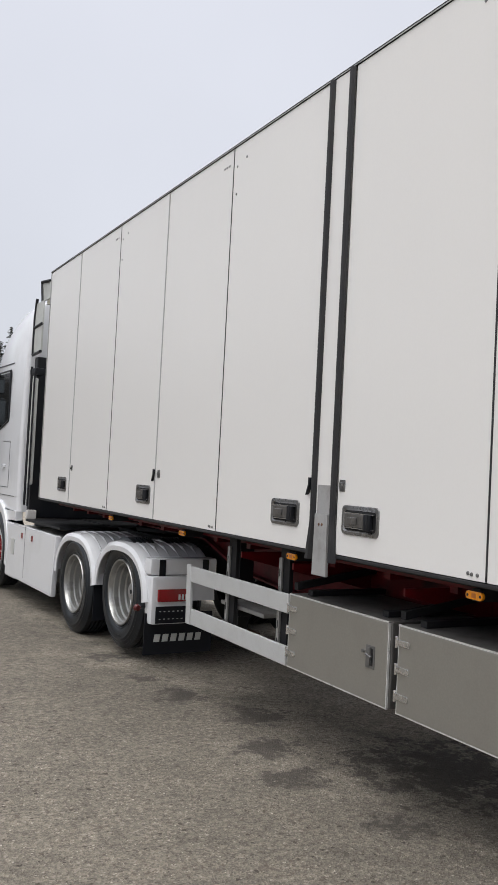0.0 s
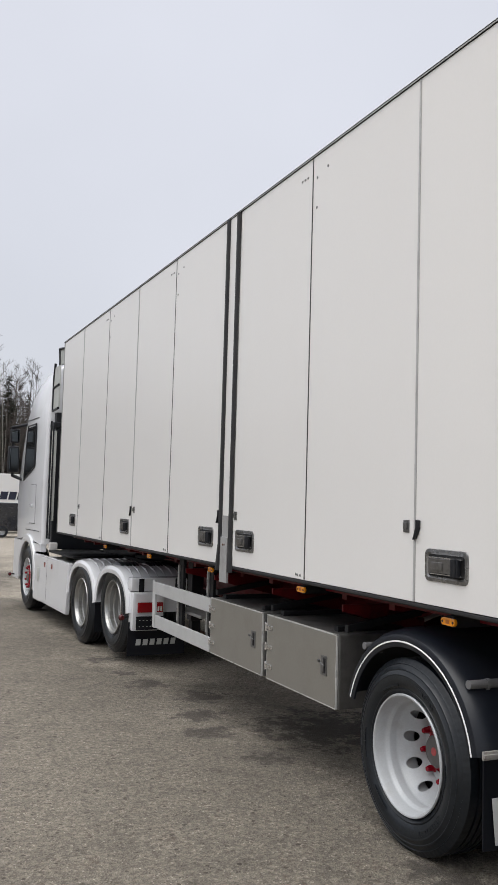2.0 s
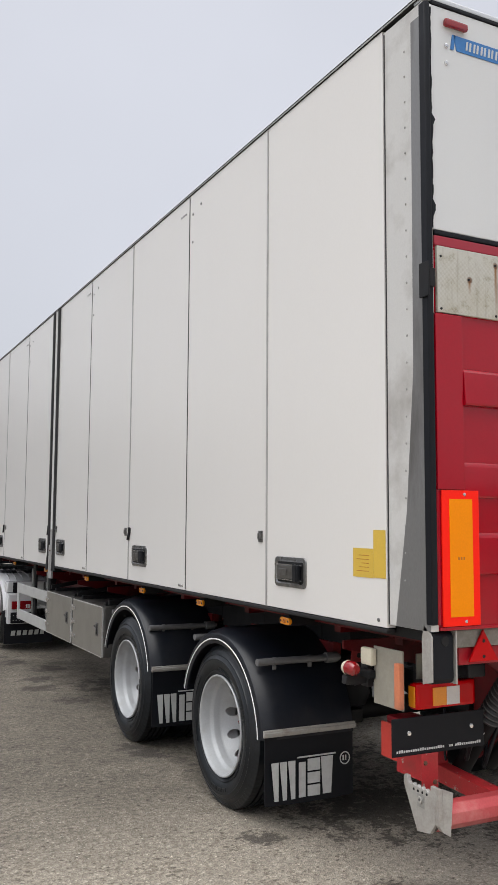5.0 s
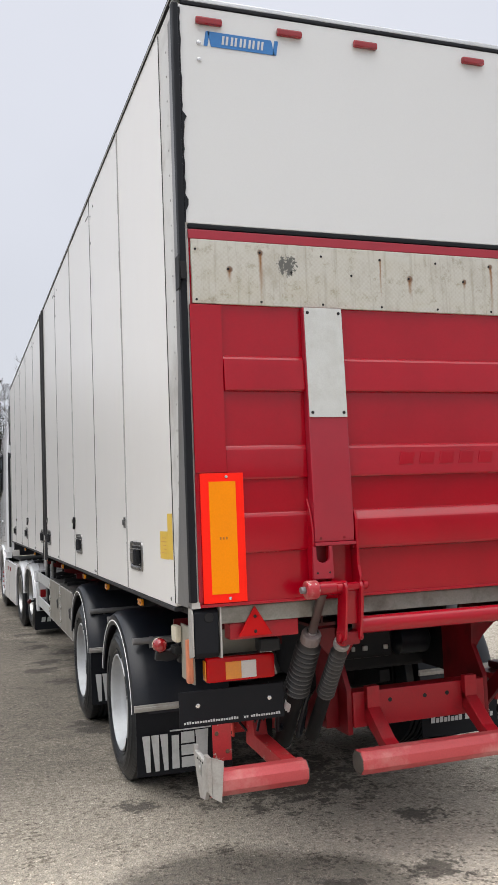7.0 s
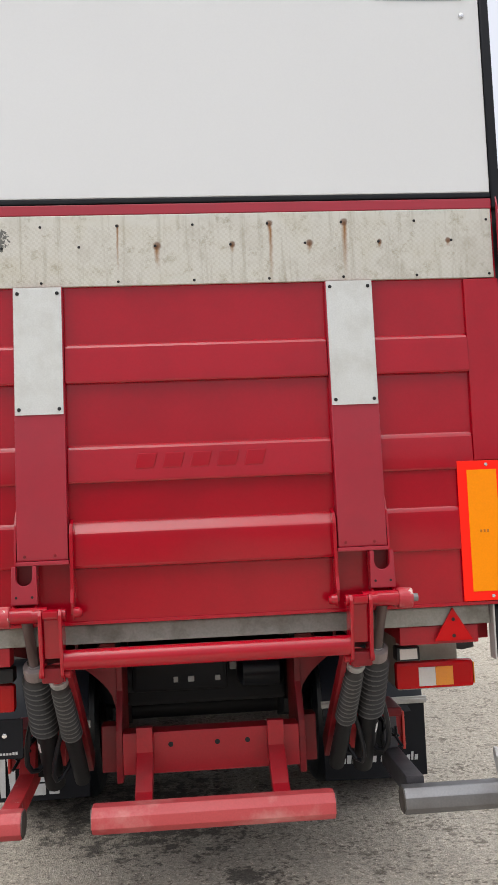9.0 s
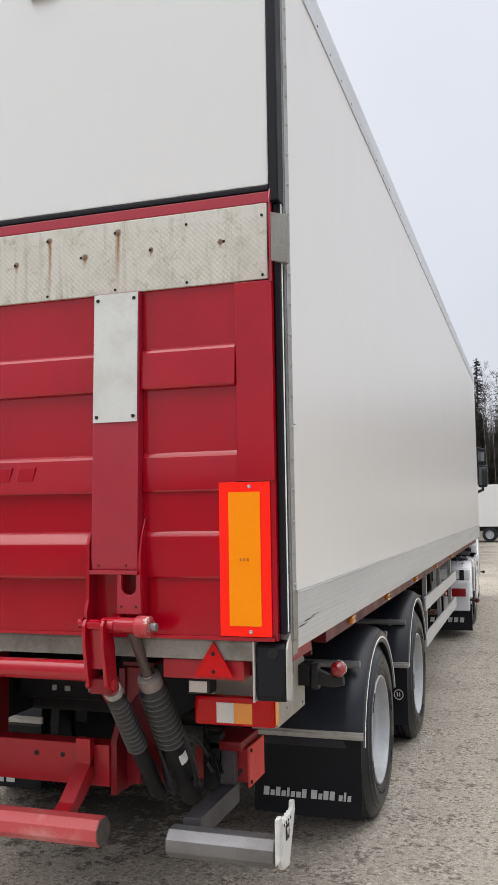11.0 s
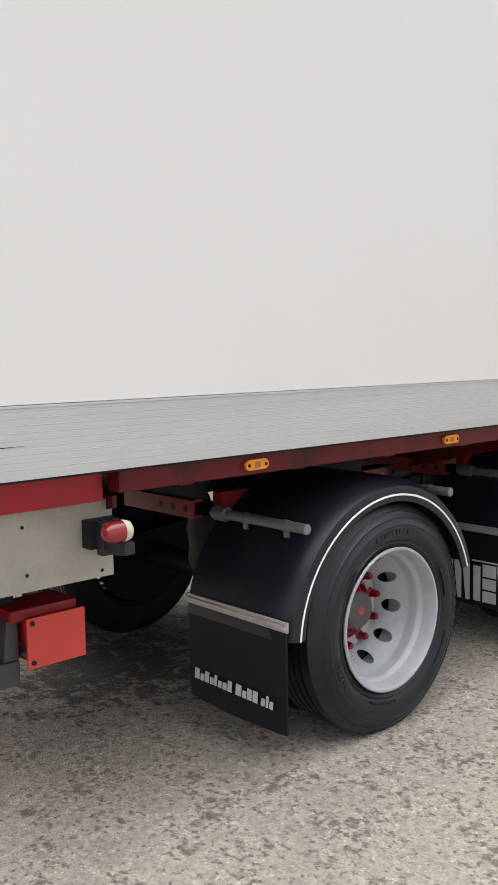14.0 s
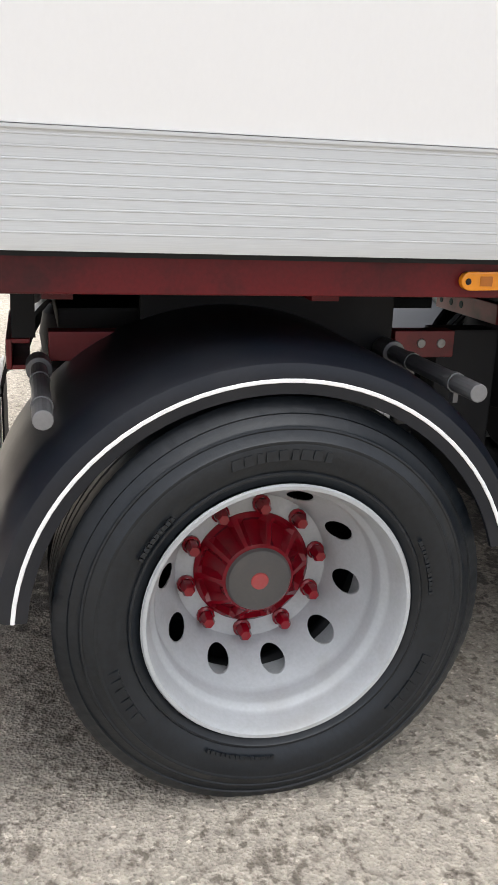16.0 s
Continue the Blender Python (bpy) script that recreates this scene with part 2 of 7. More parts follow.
BARK = surface("dark_bark", (0.075, 0.06, 0.05), 0.9, dirty=0.4, scale=4)
BIRCH = surface("birch_bark", (0.20, 0.19, 0.17), 0.85, dirt=(0.06, 0.05, 0.045), dirty=0.8, scale=2.5)
TWIG = surface("bare_twigs", (0.06, 0.047, 0.042), 0.9, dirty=0.3, scale=2)
NEEDLE = surface("spruce_needles", (0.018, 0.024, 0.015), 0.9, dirt=(0.036, 0.034, 0.022), dirty=0.6, scale=1.5)
BRUSH = surface("brown_undergrowth", (0.078, 0.069, 0.060), 0.95, dirt=(0.036, 0.032, 0.027), dirty=0.7, scale=0.4)


def glass_material():
    m, nt, b = material("dark_cab_glass")
    b.inputs["Base Color"].default_value = (0.015, 0.017, 0.02, 1)
    b.inputs["Roughness"].default_value = 0.04
    b.inputs["Coat Weight"].default_value = 0.6
    return m


GLASS = glass_material()


def strip_material():
    """Worn checker-plate aluminium with rust runs below the bolts."""
    m, nt, b = material("worn_ramp_plate")
    tc = nt.nodes.new("ShaderNodeTexCoord")
    v = tc.outputs["Object"]
    sep = nt.nodes.new("ShaderNodeSeparateXYZ")
    nt.links.new(v, sep.inputs[0])
    big = node(nt, "ShaderNodeTexNoise", Scale=4.0, Detail=8.0, Roughness=0.7)
    nt.links.new(v, big.inputs["Vector"])
    base = ramp(nt, big.outputs["Fac"], [(0.3, (0.38, 0.35, 0.29)), (0.48, (0.53, 0.52, 0.47)), (0.62, (0.49, 0.47, 0.40)), (0.78, (0.30, 0.26, 0.19))])
    grime = node(nt, "ShaderNodeTexNoise", Scale=16.0, Detail=9.0, Roughness=0.78)
    nt.links.new(v, grime.inputs["Vector"])
    # long drip marks down the plate
    drip = node(nt, "ShaderNodeTexNoise", Scale=3.0, Detail=6.0, Roughness=0.7)
    nt.links.new(coords(nt, (9, 1, 0.7)), drip.inputs["Vector"])
    base = mix(nt, ramp(nt, drip.outputs["Fac"], [(0.52, (0, 0, 0)), (0.72, (0.6, 0.6, 0.6))]), base, (0.27, 0.235, 0.17))
    base = mix(nt, ramp(nt, grime.outputs["Fac"], [(0.54, (0, 0, 0)), (0.70, (0.7, 0.7, 0.7))]), base, (0.24, 0.21, 0.15))
    # woven diamond tread, smooth along the rim
    k = math.tau / 0.022
    u = maths(nt, "SINE", maths(nt, "MULTIPLY", sep.outputs["X"], k))
    w = maths(nt, "SINE", maths(nt, "MULTIPLY", sep.outputs["Z"], k))
    weave = maths(nt, "MULTIPLY", maths(nt, "ADD", maths(nt, "MULTIPLY", u, w), 0.25), 2.0, clamp=True)
    inner = maths(nt, "MULTIPLY", maths(nt, "SUBTRACT", 2.895, sep.outputs["Z"]), 60.0, clamp=True)
    tread = maths(nt, "MULTIPLY", weave, inner)
    base = mix(nt, maths(nt, "MULTIPLY", tread, 0.13), base, (0.34, 0.29, 0.20))
    warp = node(nt, "ShaderNodeTexNoise", Scale=22.0, Detail=3.0)
    nt.links.new(v, warp.inputs["Vector"])
    wob = maths(nt, "MULTIPLY", maths(nt, "SUBTRACT", warp.outputs["Fac"], 0.5), 0.015)
    sx = maths(nt, "ADD", sep.outputs["X"], wob)
    rust, heads = None, None
    for x0, z0, length, wide in RUNS:
        dx = maths(nt, "ABSOLUTE", maths(nt, "SUBTRACT", sx, x0))
        across = maths(nt, "SUBTRACT", 1.0, maths(nt, "DIVIDE", dx, wide), clamp=True)
        down = maths(nt, "SUBTRACT", z0, sep.outputs["Z"])
        fade = maths(nt, "SUBTRACT", 1.0, maths(nt, "DIVIDE", down, length), clamp=True)
        start = maths(nt, "MULTIPLY", maths(nt, "ADD", down, 0.008), 90.0, clamp=True)
        along = maths(nt, "MULTIPLY", fade, start)
        one = maths(nt, "MULTIPLY", maths(nt, "MULTIPLY", across, along), 0.85)
        ring = maths(nt, "SQRT", maths(nt, "ADD", maths(nt, "MULTIPLY", dx, dx), maths(nt, "MULTIPLY", down, down)))
        head = maths(nt, "MULTIPLY", maths(nt, "SUBTRACT", 1.25, maths(nt, "DIVIDE", ring, wide * 1.15)), 2.0, clamp=True)
        heads = head if heads is None else maths(nt, "MAXIMUM", heads, head)
        rust = one if rust is None else maths(nt, "MAXIMUM", rust, one)
    worn = maths(nt, "MULTIPLY", rust, maths(nt, "ADD", grime.outputs["Fac"], 1.0), clamp=True)
    stained = mix(nt, worn, base, (0.25, 0.12, 0.04))
    stained = mix(nt, maths(nt, "MULTIPLY", heads, 0.8), stained, (0.12, 0.05, 0.02))
    # a patch of worn-off metal
    vd = nt.nodes.new("ShaderNodeVectorMath")
    vd.operation = "DISTANCE"
    nt.links.new(v, vd.inputs[0])
    vd.inputs[1].default_value = (-0.78, -0.04, 2.83)
    near = maths(nt, "SUBTRACT", 1.0, maths(nt, "DIVIDE", vd.outputs["Value"], 0.13), clamp=True)
    spots = node(nt, "ShaderNodeTexNoise", Scale=75.0, Detail=6.0, Roughness=0.7)
    nt.links.new(v, spots.inputs["Vector"])
    hole = maths(nt, "GREATER_THAN", maths(nt, "MULTIPLY", near, spots.outputs["Fac"]), 0.34)
    nt.links.new(mix(nt, hole, stained, (0.12, 0.12, 0.11)), b.inputs["Base Color"])
    b.inputs["Roughness"].default_value = 0.55
    b.inputs["Metallic"].default_value = 0.35
    bp = node(nt, "ShaderNodeBump", Strength=0.22, Distance=0.002)
    nt.links.new(tread, bp.inputs["Height"])
    nt.links.new(bp.outputs["Normal"], b.inputs["Normal"])
    return m


GRIMEPLATE = surface("grimy_grey_plate", (0.22, 0.215, 0.18), 0.55, dirt=(0.08, 0.07, 0.055), dirty=0.7, scale=7)
PLATEWORN = surface("smooth_worn_plate", (0.56, 0.57, 0.55), 0.45, metal=0.3, dirt=(0.36, 0.35, 0.31), dirty=0.5, grain=0.05, scale=6, bump=0.12, fine=160)
RUNS = [(-0.91, 2.884, 0.26, 0.012), (-0.303, 2.884, 0.2, 0.006), (0.315, 2.884, 0.25, 0.011), (0.62, 2.884, 0.25, 0.013), (-1.06, 2.80, 0.07, 0.012),
        (-0.146, 2.80, 0.10, 0.014), (0.159, 2.80, 0.04, 0.011), (0.473, 2.80, 0.04, 0.012), (0.763, 2.80, 0.03, 0.009), (1.049, 2.80, 0.03, 0.010)]
RAMP = strip_material()

# x, y, radius; the three widest darken the ground under the trailer's middle
STAINS = [(-1.25, 1.55, 0.17), (0.165, 0.74, 0.19), (-1.20, 3.5, 0.28), (-1.27, 3.72, 0.18), (-1.21, 5.65, 0.22), (-1.23, 6.95, 0.32), (-1.36, 6.4, 0.26),
          (-1.22, 8.29, 0.32), (-1.24, 8.94, 0.24), (-0.95, 7.6, 0.35), (-0.4, 6.2, 0.9), (-0.3, 3.0, 1.0), (-1.3, 9.9, 0.3), (-0.3, 1.7, 0.9), (-0.62, 0.06, 0.2), (-0.1, 0.1, 0.22)]

WET = [(-1.12, 0.14, 0.78), (-0.72, 0.02, 0.62), (-1.2, -0.25, 0.8)]      # damp ground behind the left wheels


def asphalt_material():
    m, nt, b = material("weathered_asphalt")
    v = coords(nt)

    def speckle(scale, detail, rough):
        n = node(nt, "ShaderNodeTexNoise", Scale=scale, Detail=detail, Roughness=rough)
        nt.links.new(v, n.inputs["Vector"])
        return n.outputs["Fac"]

    def scaled(colour, factor):
        k = nt.nodes.new("ShaderNodeVectorMath")
        k.operation = "SCALE"
        nt.links.new(colour, k.inputs[0])
        nt.links.new(factor, k.inputs["Scale"])
        return k.outputs[0]

    def span(value, a0, a1, b0, b1):
        k = node(nt, "ShaderNodeMapRange", From_Min=a0, From_Max=a1, To_Min=b0, To_Max=b1)
        nt.links.new(value, k.inputs["Value"])
        return k.outputs[0]

    grit = node(nt, "ShaderNodeTexVoronoi", Scale=115.0)
    nt.links.new(v, grit.inputs["Vector"])
    pebble = node(nt, "ShaderNodeTexVoronoi", Scale=62.0)
    nt.links.new(v, pebble.inputs["Vector"])
    fine, mid, clump, big = speckle(48.0, 5.0, 0.7), speckle(26.0, 4.0, 0.6), speckle(4.5, 4.0, 0.6), speckle(0.4, 6.0, 0.62)
    stone = ramp(nt, grit.outputs["Color"], [(0.1, (0.066, 0.057, 0.046)), (0.5, (0.145, 0.131, 0.110)), (0.85, (0.215, 0.197, 0.170)), (0.97, (0.42, 0.395, 0.35))])
    base = mix(nt, ramp(nt, fine, [(0.38, (0, 0, 0)), (0.66, (0.7, 0.7, 0.7))]), stone, (0.185, 0.17, 0.145))
    # scattered pale stones and dark gaps
    light = ramp(nt, pebble.outputs["Color"], [(0.86, (0, 0, 0)), (0.94, (0.55, 0.55, 0.55))])
    base = mix(nt, light, base, (0.30, 0.28, 0.245))
    base = scaled(base, span(mid, 0.3, 0.7, 0.62, 1.36))
    # open pits between the stones
    pits = node(nt, "ShaderNodeTexVoronoi", Scale=26.0, Randomness=1.0)
    warped = nt.nodes.new("ShaderNodeVectorMath")
    warped.operation = "MULTIPLY_ADD"
    jitter = node(nt, "ShaderNodeTexNoise", Scale=30.0, Detail=3.0)
    nt.links.new(v, jitter.inputs["Vector"])
    nt.links.new(jitter.outputs["Color"], warped.inputs[0])
    warped.inputs[1].default_value = (0.03, 0.03, 0.0)
    nt.links.new(v, warped.inputs[2])
    nt.links.new(warped.outputs[0], pits.inputs["Vector"])
    pit_size = ramp(nt, pits.outputs["Color"], [(0.55, (0, 0, 0)), (0.95, (1, 1, 1))])
    pit = maths(nt, "MULTIPLY", maths(nt, "SUBTRACT", maths(nt, "MULTIPLY", pit_size, 0.42), pits.outputs["Distance"]), 9.0, clamp=True)
    base = mix(nt, maths(nt, "MULTIPLY", pit, 0.85), base, (0.045, 0.037, 0.030))
    base = scaled(base, span(clump, 0.3, 0.7, 0.78, 1.2))
    base = scaled(base, span(big, 0.3, 0.7, 0.80, 1.17))
    # light differences put into the colour: paler behind and to the right of the trailer
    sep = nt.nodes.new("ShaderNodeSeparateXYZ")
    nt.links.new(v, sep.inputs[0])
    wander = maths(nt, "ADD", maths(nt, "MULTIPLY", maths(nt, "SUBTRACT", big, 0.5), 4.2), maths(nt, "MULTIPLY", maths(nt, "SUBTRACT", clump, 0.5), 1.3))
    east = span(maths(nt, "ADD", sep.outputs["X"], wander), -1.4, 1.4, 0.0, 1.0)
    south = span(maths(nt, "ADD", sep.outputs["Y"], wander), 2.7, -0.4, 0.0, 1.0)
    bright_zone = maths(nt, "MAXIMUM", maths(nt, "MULTIPLY", east, span(sep.outputs["X"], 7.0, 14.0, 1.0, 0.25)), maths(nt, "MULTIPLY", south, span(sep.outputs["Y"], -5.0, -11.0, 1.0, 0.0)))
    calm = maths(nt, "MULTIPLY", bright_zone, 0.5)
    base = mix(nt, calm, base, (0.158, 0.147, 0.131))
    # brightness painted by position, dimmer left of the trailer and far ahead
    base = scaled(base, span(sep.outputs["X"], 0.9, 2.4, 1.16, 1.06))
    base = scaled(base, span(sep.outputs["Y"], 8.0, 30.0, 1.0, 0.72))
    base = scaled(base, maths(nt, "ADD", span(bright_zone, 0.0, 1.0, 0.80, 2.30), maths(nt, "MULTIPLY", maths(nt, "MULTIPLY", south, span(sep.outputs["X"], 0.2, 2.0, 1.0, 0.0)), span(sep.outputs["Y"], -5.0, -11.0, 0.78, 0.0))))
    # small dark damp specks, in clumps
    cover = maths(nt, "ADD", span(east, 0.0, 1.0, 0.008, 0.06), maths(nt, "MULTIPLY", maths(nt, "SUBTRACT", clump, 0.5), 0.5))
    coarse = maths(nt, "MULTIPLY", maths(nt, "SUBTRACT", maths(nt, "ADD", speckle(15.0, 5.0, 0.66), cover), 0.608), 8.0, clamp=True)
    small = maths(nt, "MULTIPLY", maths(nt, "SUBTRACT", maths(nt, "ADD", speckle(36.0, 3.0, 0.6), cover), 0.588), 7.0, clamp=True)
    speck = maths(nt, "MAXIMUM", coarse, small)
    base = mix(nt, maths(nt, "MULTIPLY", speck, 0.74), base, (0.078, 0.064, 0.051))
    # broad damp patches with soft, broken edges
    warp = speckle(7.0, 7.0, 0.72)
    damp = None
    for x0, y0, r0 in WET:
        vd = nt.nodes.new("ShaderNodeVectorMath")
        vd.operation = "DISTANCE"
        nt.links.new(v, vd.inputs[0])
        vd.inputs[1].default_value = (x0, y0, 0)
        d = maths(nt, "SUBTRACT", 1.0, maths(nt, "DIVIDE", vd.outputs["Value"], r0), clamp=True)
        damp = d if damp is None else maths(nt, "MAXIMUM", damp, d)
    damp = maths(nt, "MULTIPLY", maths(nt, "MULTIPLY", damp, maths(nt, "ADD", maths(nt, "MULTIPLY", clump, 1.3), maths(nt, "MULTIPLY", warp, 1.6))), 1.25)
    damp = maths(nt, "MULTIPLY", maths(nt, "SUBTRACT", maths(nt, "ADD", damp, maths(nt, "MULTIPLY", speck, 0.1)), 0.22), 2.4, clamp=True)
    base = scaled(base, span(damp, 0.0, 1.0, 1.0, 0.36))
    tint = nt.nodes.new("ShaderNodeVectorMath")
    tint.operation = "MULTIPLY"
    nt.links.new(base, tint.inputs[0])
    tint.inputs[1].default_value = (1.03, 1.0, 0.955)
    base = tint.outputs[0]
    # oil stains with ragged edges
    total = None
    for x0, y0, r0 in STAINS:
        vd = nt.nodes.new("ShaderNodeVectorMath")
        vd.operation = "DISTANCE"
        nt.links.new(v, vd.inputs[0])
        vd.inputs[1].default_value = (x0, y0, 0)
        d = maths(nt, "SUBTRACT", 1.0, maths(nt, "DIVIDE", vd.outputs["Value"], r0), clamp=True)
        total = d if total is None else maths(nt, "MAXIMUM", total, d)
    oil = maths(nt, "ADD", maths(nt, "MULTIPLY", total, 0.30), maths(nt, "ADD", maths(nt, "MULTIPLY", warp, 1.0), maths(nt, "MULTIPLY", mid, 0.6)))
    oil = maths(nt, "MULTIPLY", maths(nt, "SUBTRACT", oil, 0.89), 11.0, clamp=True)
    inside = maths(nt, "MULTIPLY", total, 6.0, clamp=True)
    oil = maths(nt, "MULTIPLY", maths(nt, "MULTIPLY", oil, inside), 0.78)
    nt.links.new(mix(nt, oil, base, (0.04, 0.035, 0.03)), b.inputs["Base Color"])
    b.inputs["Roughness"].default_value = 0.88
    b.inputs["Specular IOR Level"].default_value = 0.3
    h = maths(nt, "SUBTRACT", maths(nt, "ADD", maths(nt, "ADD", grit.outputs["Distance"], fine), mid), maths(nt, "MULTIPLY", pit, 0.8))
    bp = node(nt, "ShaderNodeBump", Strength=0.6, Distance=0.012)
    nt.links.new(h, bp.inputs["Height"])
    nt.links.new(bp.outputs["Normal"], b.inputs["Normal"])
    return m


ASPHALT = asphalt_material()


# ---- mesh helpers ----
def box(bm, x0, x1, y0, y1, z0, z1, mi=0):
    vs = [bm.verts.new((x, y, z)) for z in (z0, z1) for y in (y0, y1) for x in (x0, x1)]
    for q in ((0, 2, 3, 1), (4, 5, 7, 6), (0, 1, 5, 4), (2, 6, 7, 3), (0, 4, 6, 2), (1, 3, 7, 5)):
        bm.faces.new([vs[i] for i in q]).material_index = mi
    return bm


def block(x0, x1, y0, y1, z0, z1, mi=0):
    return box(bmesh.new(), x0, x1, y0, y1, z0, z1, mi)


def frame_on(p0, p1):
    d = (Vector(p1) - Vector(p0))
    return Matrix.Translation(p0) @ d.to_track_quat("Z", "Y").to_matrix().to_4x4(), d.length


def lathe(bm, profile, m=None, seg=32, mi=0, close=False):
    """Revolve (radius, height) pairs round local z."""
    m = m or Matrix()
    rings = []
    for r, h in profile:
        if r < 1e-5:
            rings.append([bm.verts.new(m @ Vector((0, 0, h)))])
        else:
            rings.append([bm.verts.new(m @ Vector((r * math.cos(i * math.tau / seg), r * math.sin(i * math.tau / seg), h))) for i in range(seg)])
    pairs = list(zip(rings, rings[1:])) + ([(rings[-1], rings[0])] if close else [])
    for a, b in pairs:
        for i in range(seg):
            j = (i + 1) % seg
            loop = [a[i % len(a)], a[j % len(a)], b[j % len(b)], b[i % len(b)]]
            seen = []
            for q in loop:
                if q not in seen:
                    seen.append(q)
            if len(seen) > 2:
                bm.faces.new(seen).material_index = mi
    return bm


def rod(bm, p0, p1, r, seg=16, mi=0):
    m, n = frame_on(p0, p1)
    return lathe(bm, [(0, 0), (r, 0), (r, n), (0, n)], m, seg, mi)


def prism(bm, pts, axis, a0, a1, mi=0):
    """Extrude a polygon of (u, v) along x, y or z."""
    def at(u, v, a):
        return {"x": (a, u, v), "y": (u, a, v), "z": (u, v, a)}[axis]
    lo = [bm.verts.new(at(u, v, a0)) for u, v in pts]
    hi = [bm.verts.new(at(u, v, a1)) for u, v in pts]
    bm.faces.new(lo).material_index = mi
    bm.faces.new(hi[::-1]).material_index = mi
    for i in range(len(pts)):
        j = (i + 1) % len(pts)
        bm.faces.new((lo[i], hi[i], hi[j], lo[j])).material_index = mi
    return bm


def pipe(bm, pts, r, seg=10, mi=0):
    """A round tube swept through the points."""
    rings = []
    for i, p in enumerate(pts):
        d = (Vector(pts[min(i + 1, len(pts) - 1)]) - Vector(pts[max(i - 1, 0)])).normalized()
        u = d.orthogonal().normalized() if not rings else (side - d * side.dot(d)).normalized()
        side = u
        w = d.cross(u)
        rings.append([bm.verts.new(Vector(p) + u * r * math.cos(k * math.tau / seg) + w * r * math.sin(k * math.tau / seg)) for k in range(seg)])
    for a, b in zip(rings, rings[1:]):
        for k in range(seg):
            bm.faces.new((a[k], a[(k + 1) % seg], b[(k + 1) % seg], b[k])).material_index = mi
    bm.faces.new(rings[0])
    bm.faces.new(rings[-1])
    return bm


def finish(name, bm, mats, bevel=0.0, angle=28):
    mats = mats if isinstance(mats, (list, tuple)) else [mats]
    bmesh.ops.recalc_face_normals(bm, faces=bm.faces)
    if bevel:
        edges = [e for e in bm.edges if len(e.link_faces) == 2 and e.calc_face_angle(0) > radians(30)]
        bmesh.ops.bevel(bm, geom=edges, offset=bevel, segments=2, profile=0.6, affect="EDGES", clamp_overlap=True)
    me = bpy.data.meshes.new(name)
    bm.to_mesh(me)
    bm.free()
    for m in mats:
        me.materials.append(m)
    me.polygons.foreach_set("use_smooth", [True] * len(me.polygons))
    me.set_sharp_from_angle(angle=radians(min(angle, 14) if bevel else angle))
    return me


def part(name, bm, mats, parent, label="", bevel=0.0, kind="", angle=28):
    ob = new(name, finish(name, bm, mats, bevel, angle))
    ob.parent = parent
    return tagged(ob, label, kind=kind)


def thing(name, at, label, category, group="", rz=0.0):
    ob = new(name)
    ob.matrix_world = pose(*at, 0, 0, rz)
    ob.empty_display_size = 0.2
    return tagged(ob, label, category, group)


def solid(name, bm, mats, label, category="", kind="", bevel=0.0, angle=28):
    return tagged(new(name, finish(name, bm, mats, bevel, angle)), label, category, kind=kind)


# ---- ground ----
def smooth(a, b, v):
    v = min(1, max(0, (v - a) / (b - a)))
    return v * v * (3 - 2 * v)


def ground_z(y):
    return -0.56 * smooth(15, 58, y) - 0.06 * smooth(7.0, 10.6, y)


def build_ground():
    bm = bmesh.new()
    ys = [-1500, -300, -60, -20, 0, 5, 7, 7.6, 8.2, 8.8, 9.4, 10, 10.6, 12] + [15 + 2.5 * i for i in range(20)] + [90, 160, 500, 1800]
    xs = [-1500, -300, -60, -20, -5, 0, 5, 20, 60, 300, 1500]
    grid = [[bm.verts.new((x, y, ground_z(y))) for x in xs] for y in ys]
    for r0, r1 in zip(grid, grid[1:]):
        for i in range(len(xs) - 1):
            bm.faces.new((r0[i], r0[i + 1], r1[i + 1], r1[i]))
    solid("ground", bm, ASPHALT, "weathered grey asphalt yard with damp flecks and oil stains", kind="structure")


build_ground()


# ---- wheels ----
def turned(x, y, z, side):
    """Pose of a wheel whose outside faces side (-1 or 1) along x."""
    return pose(x, y, z, 0, 90 * side, 0)


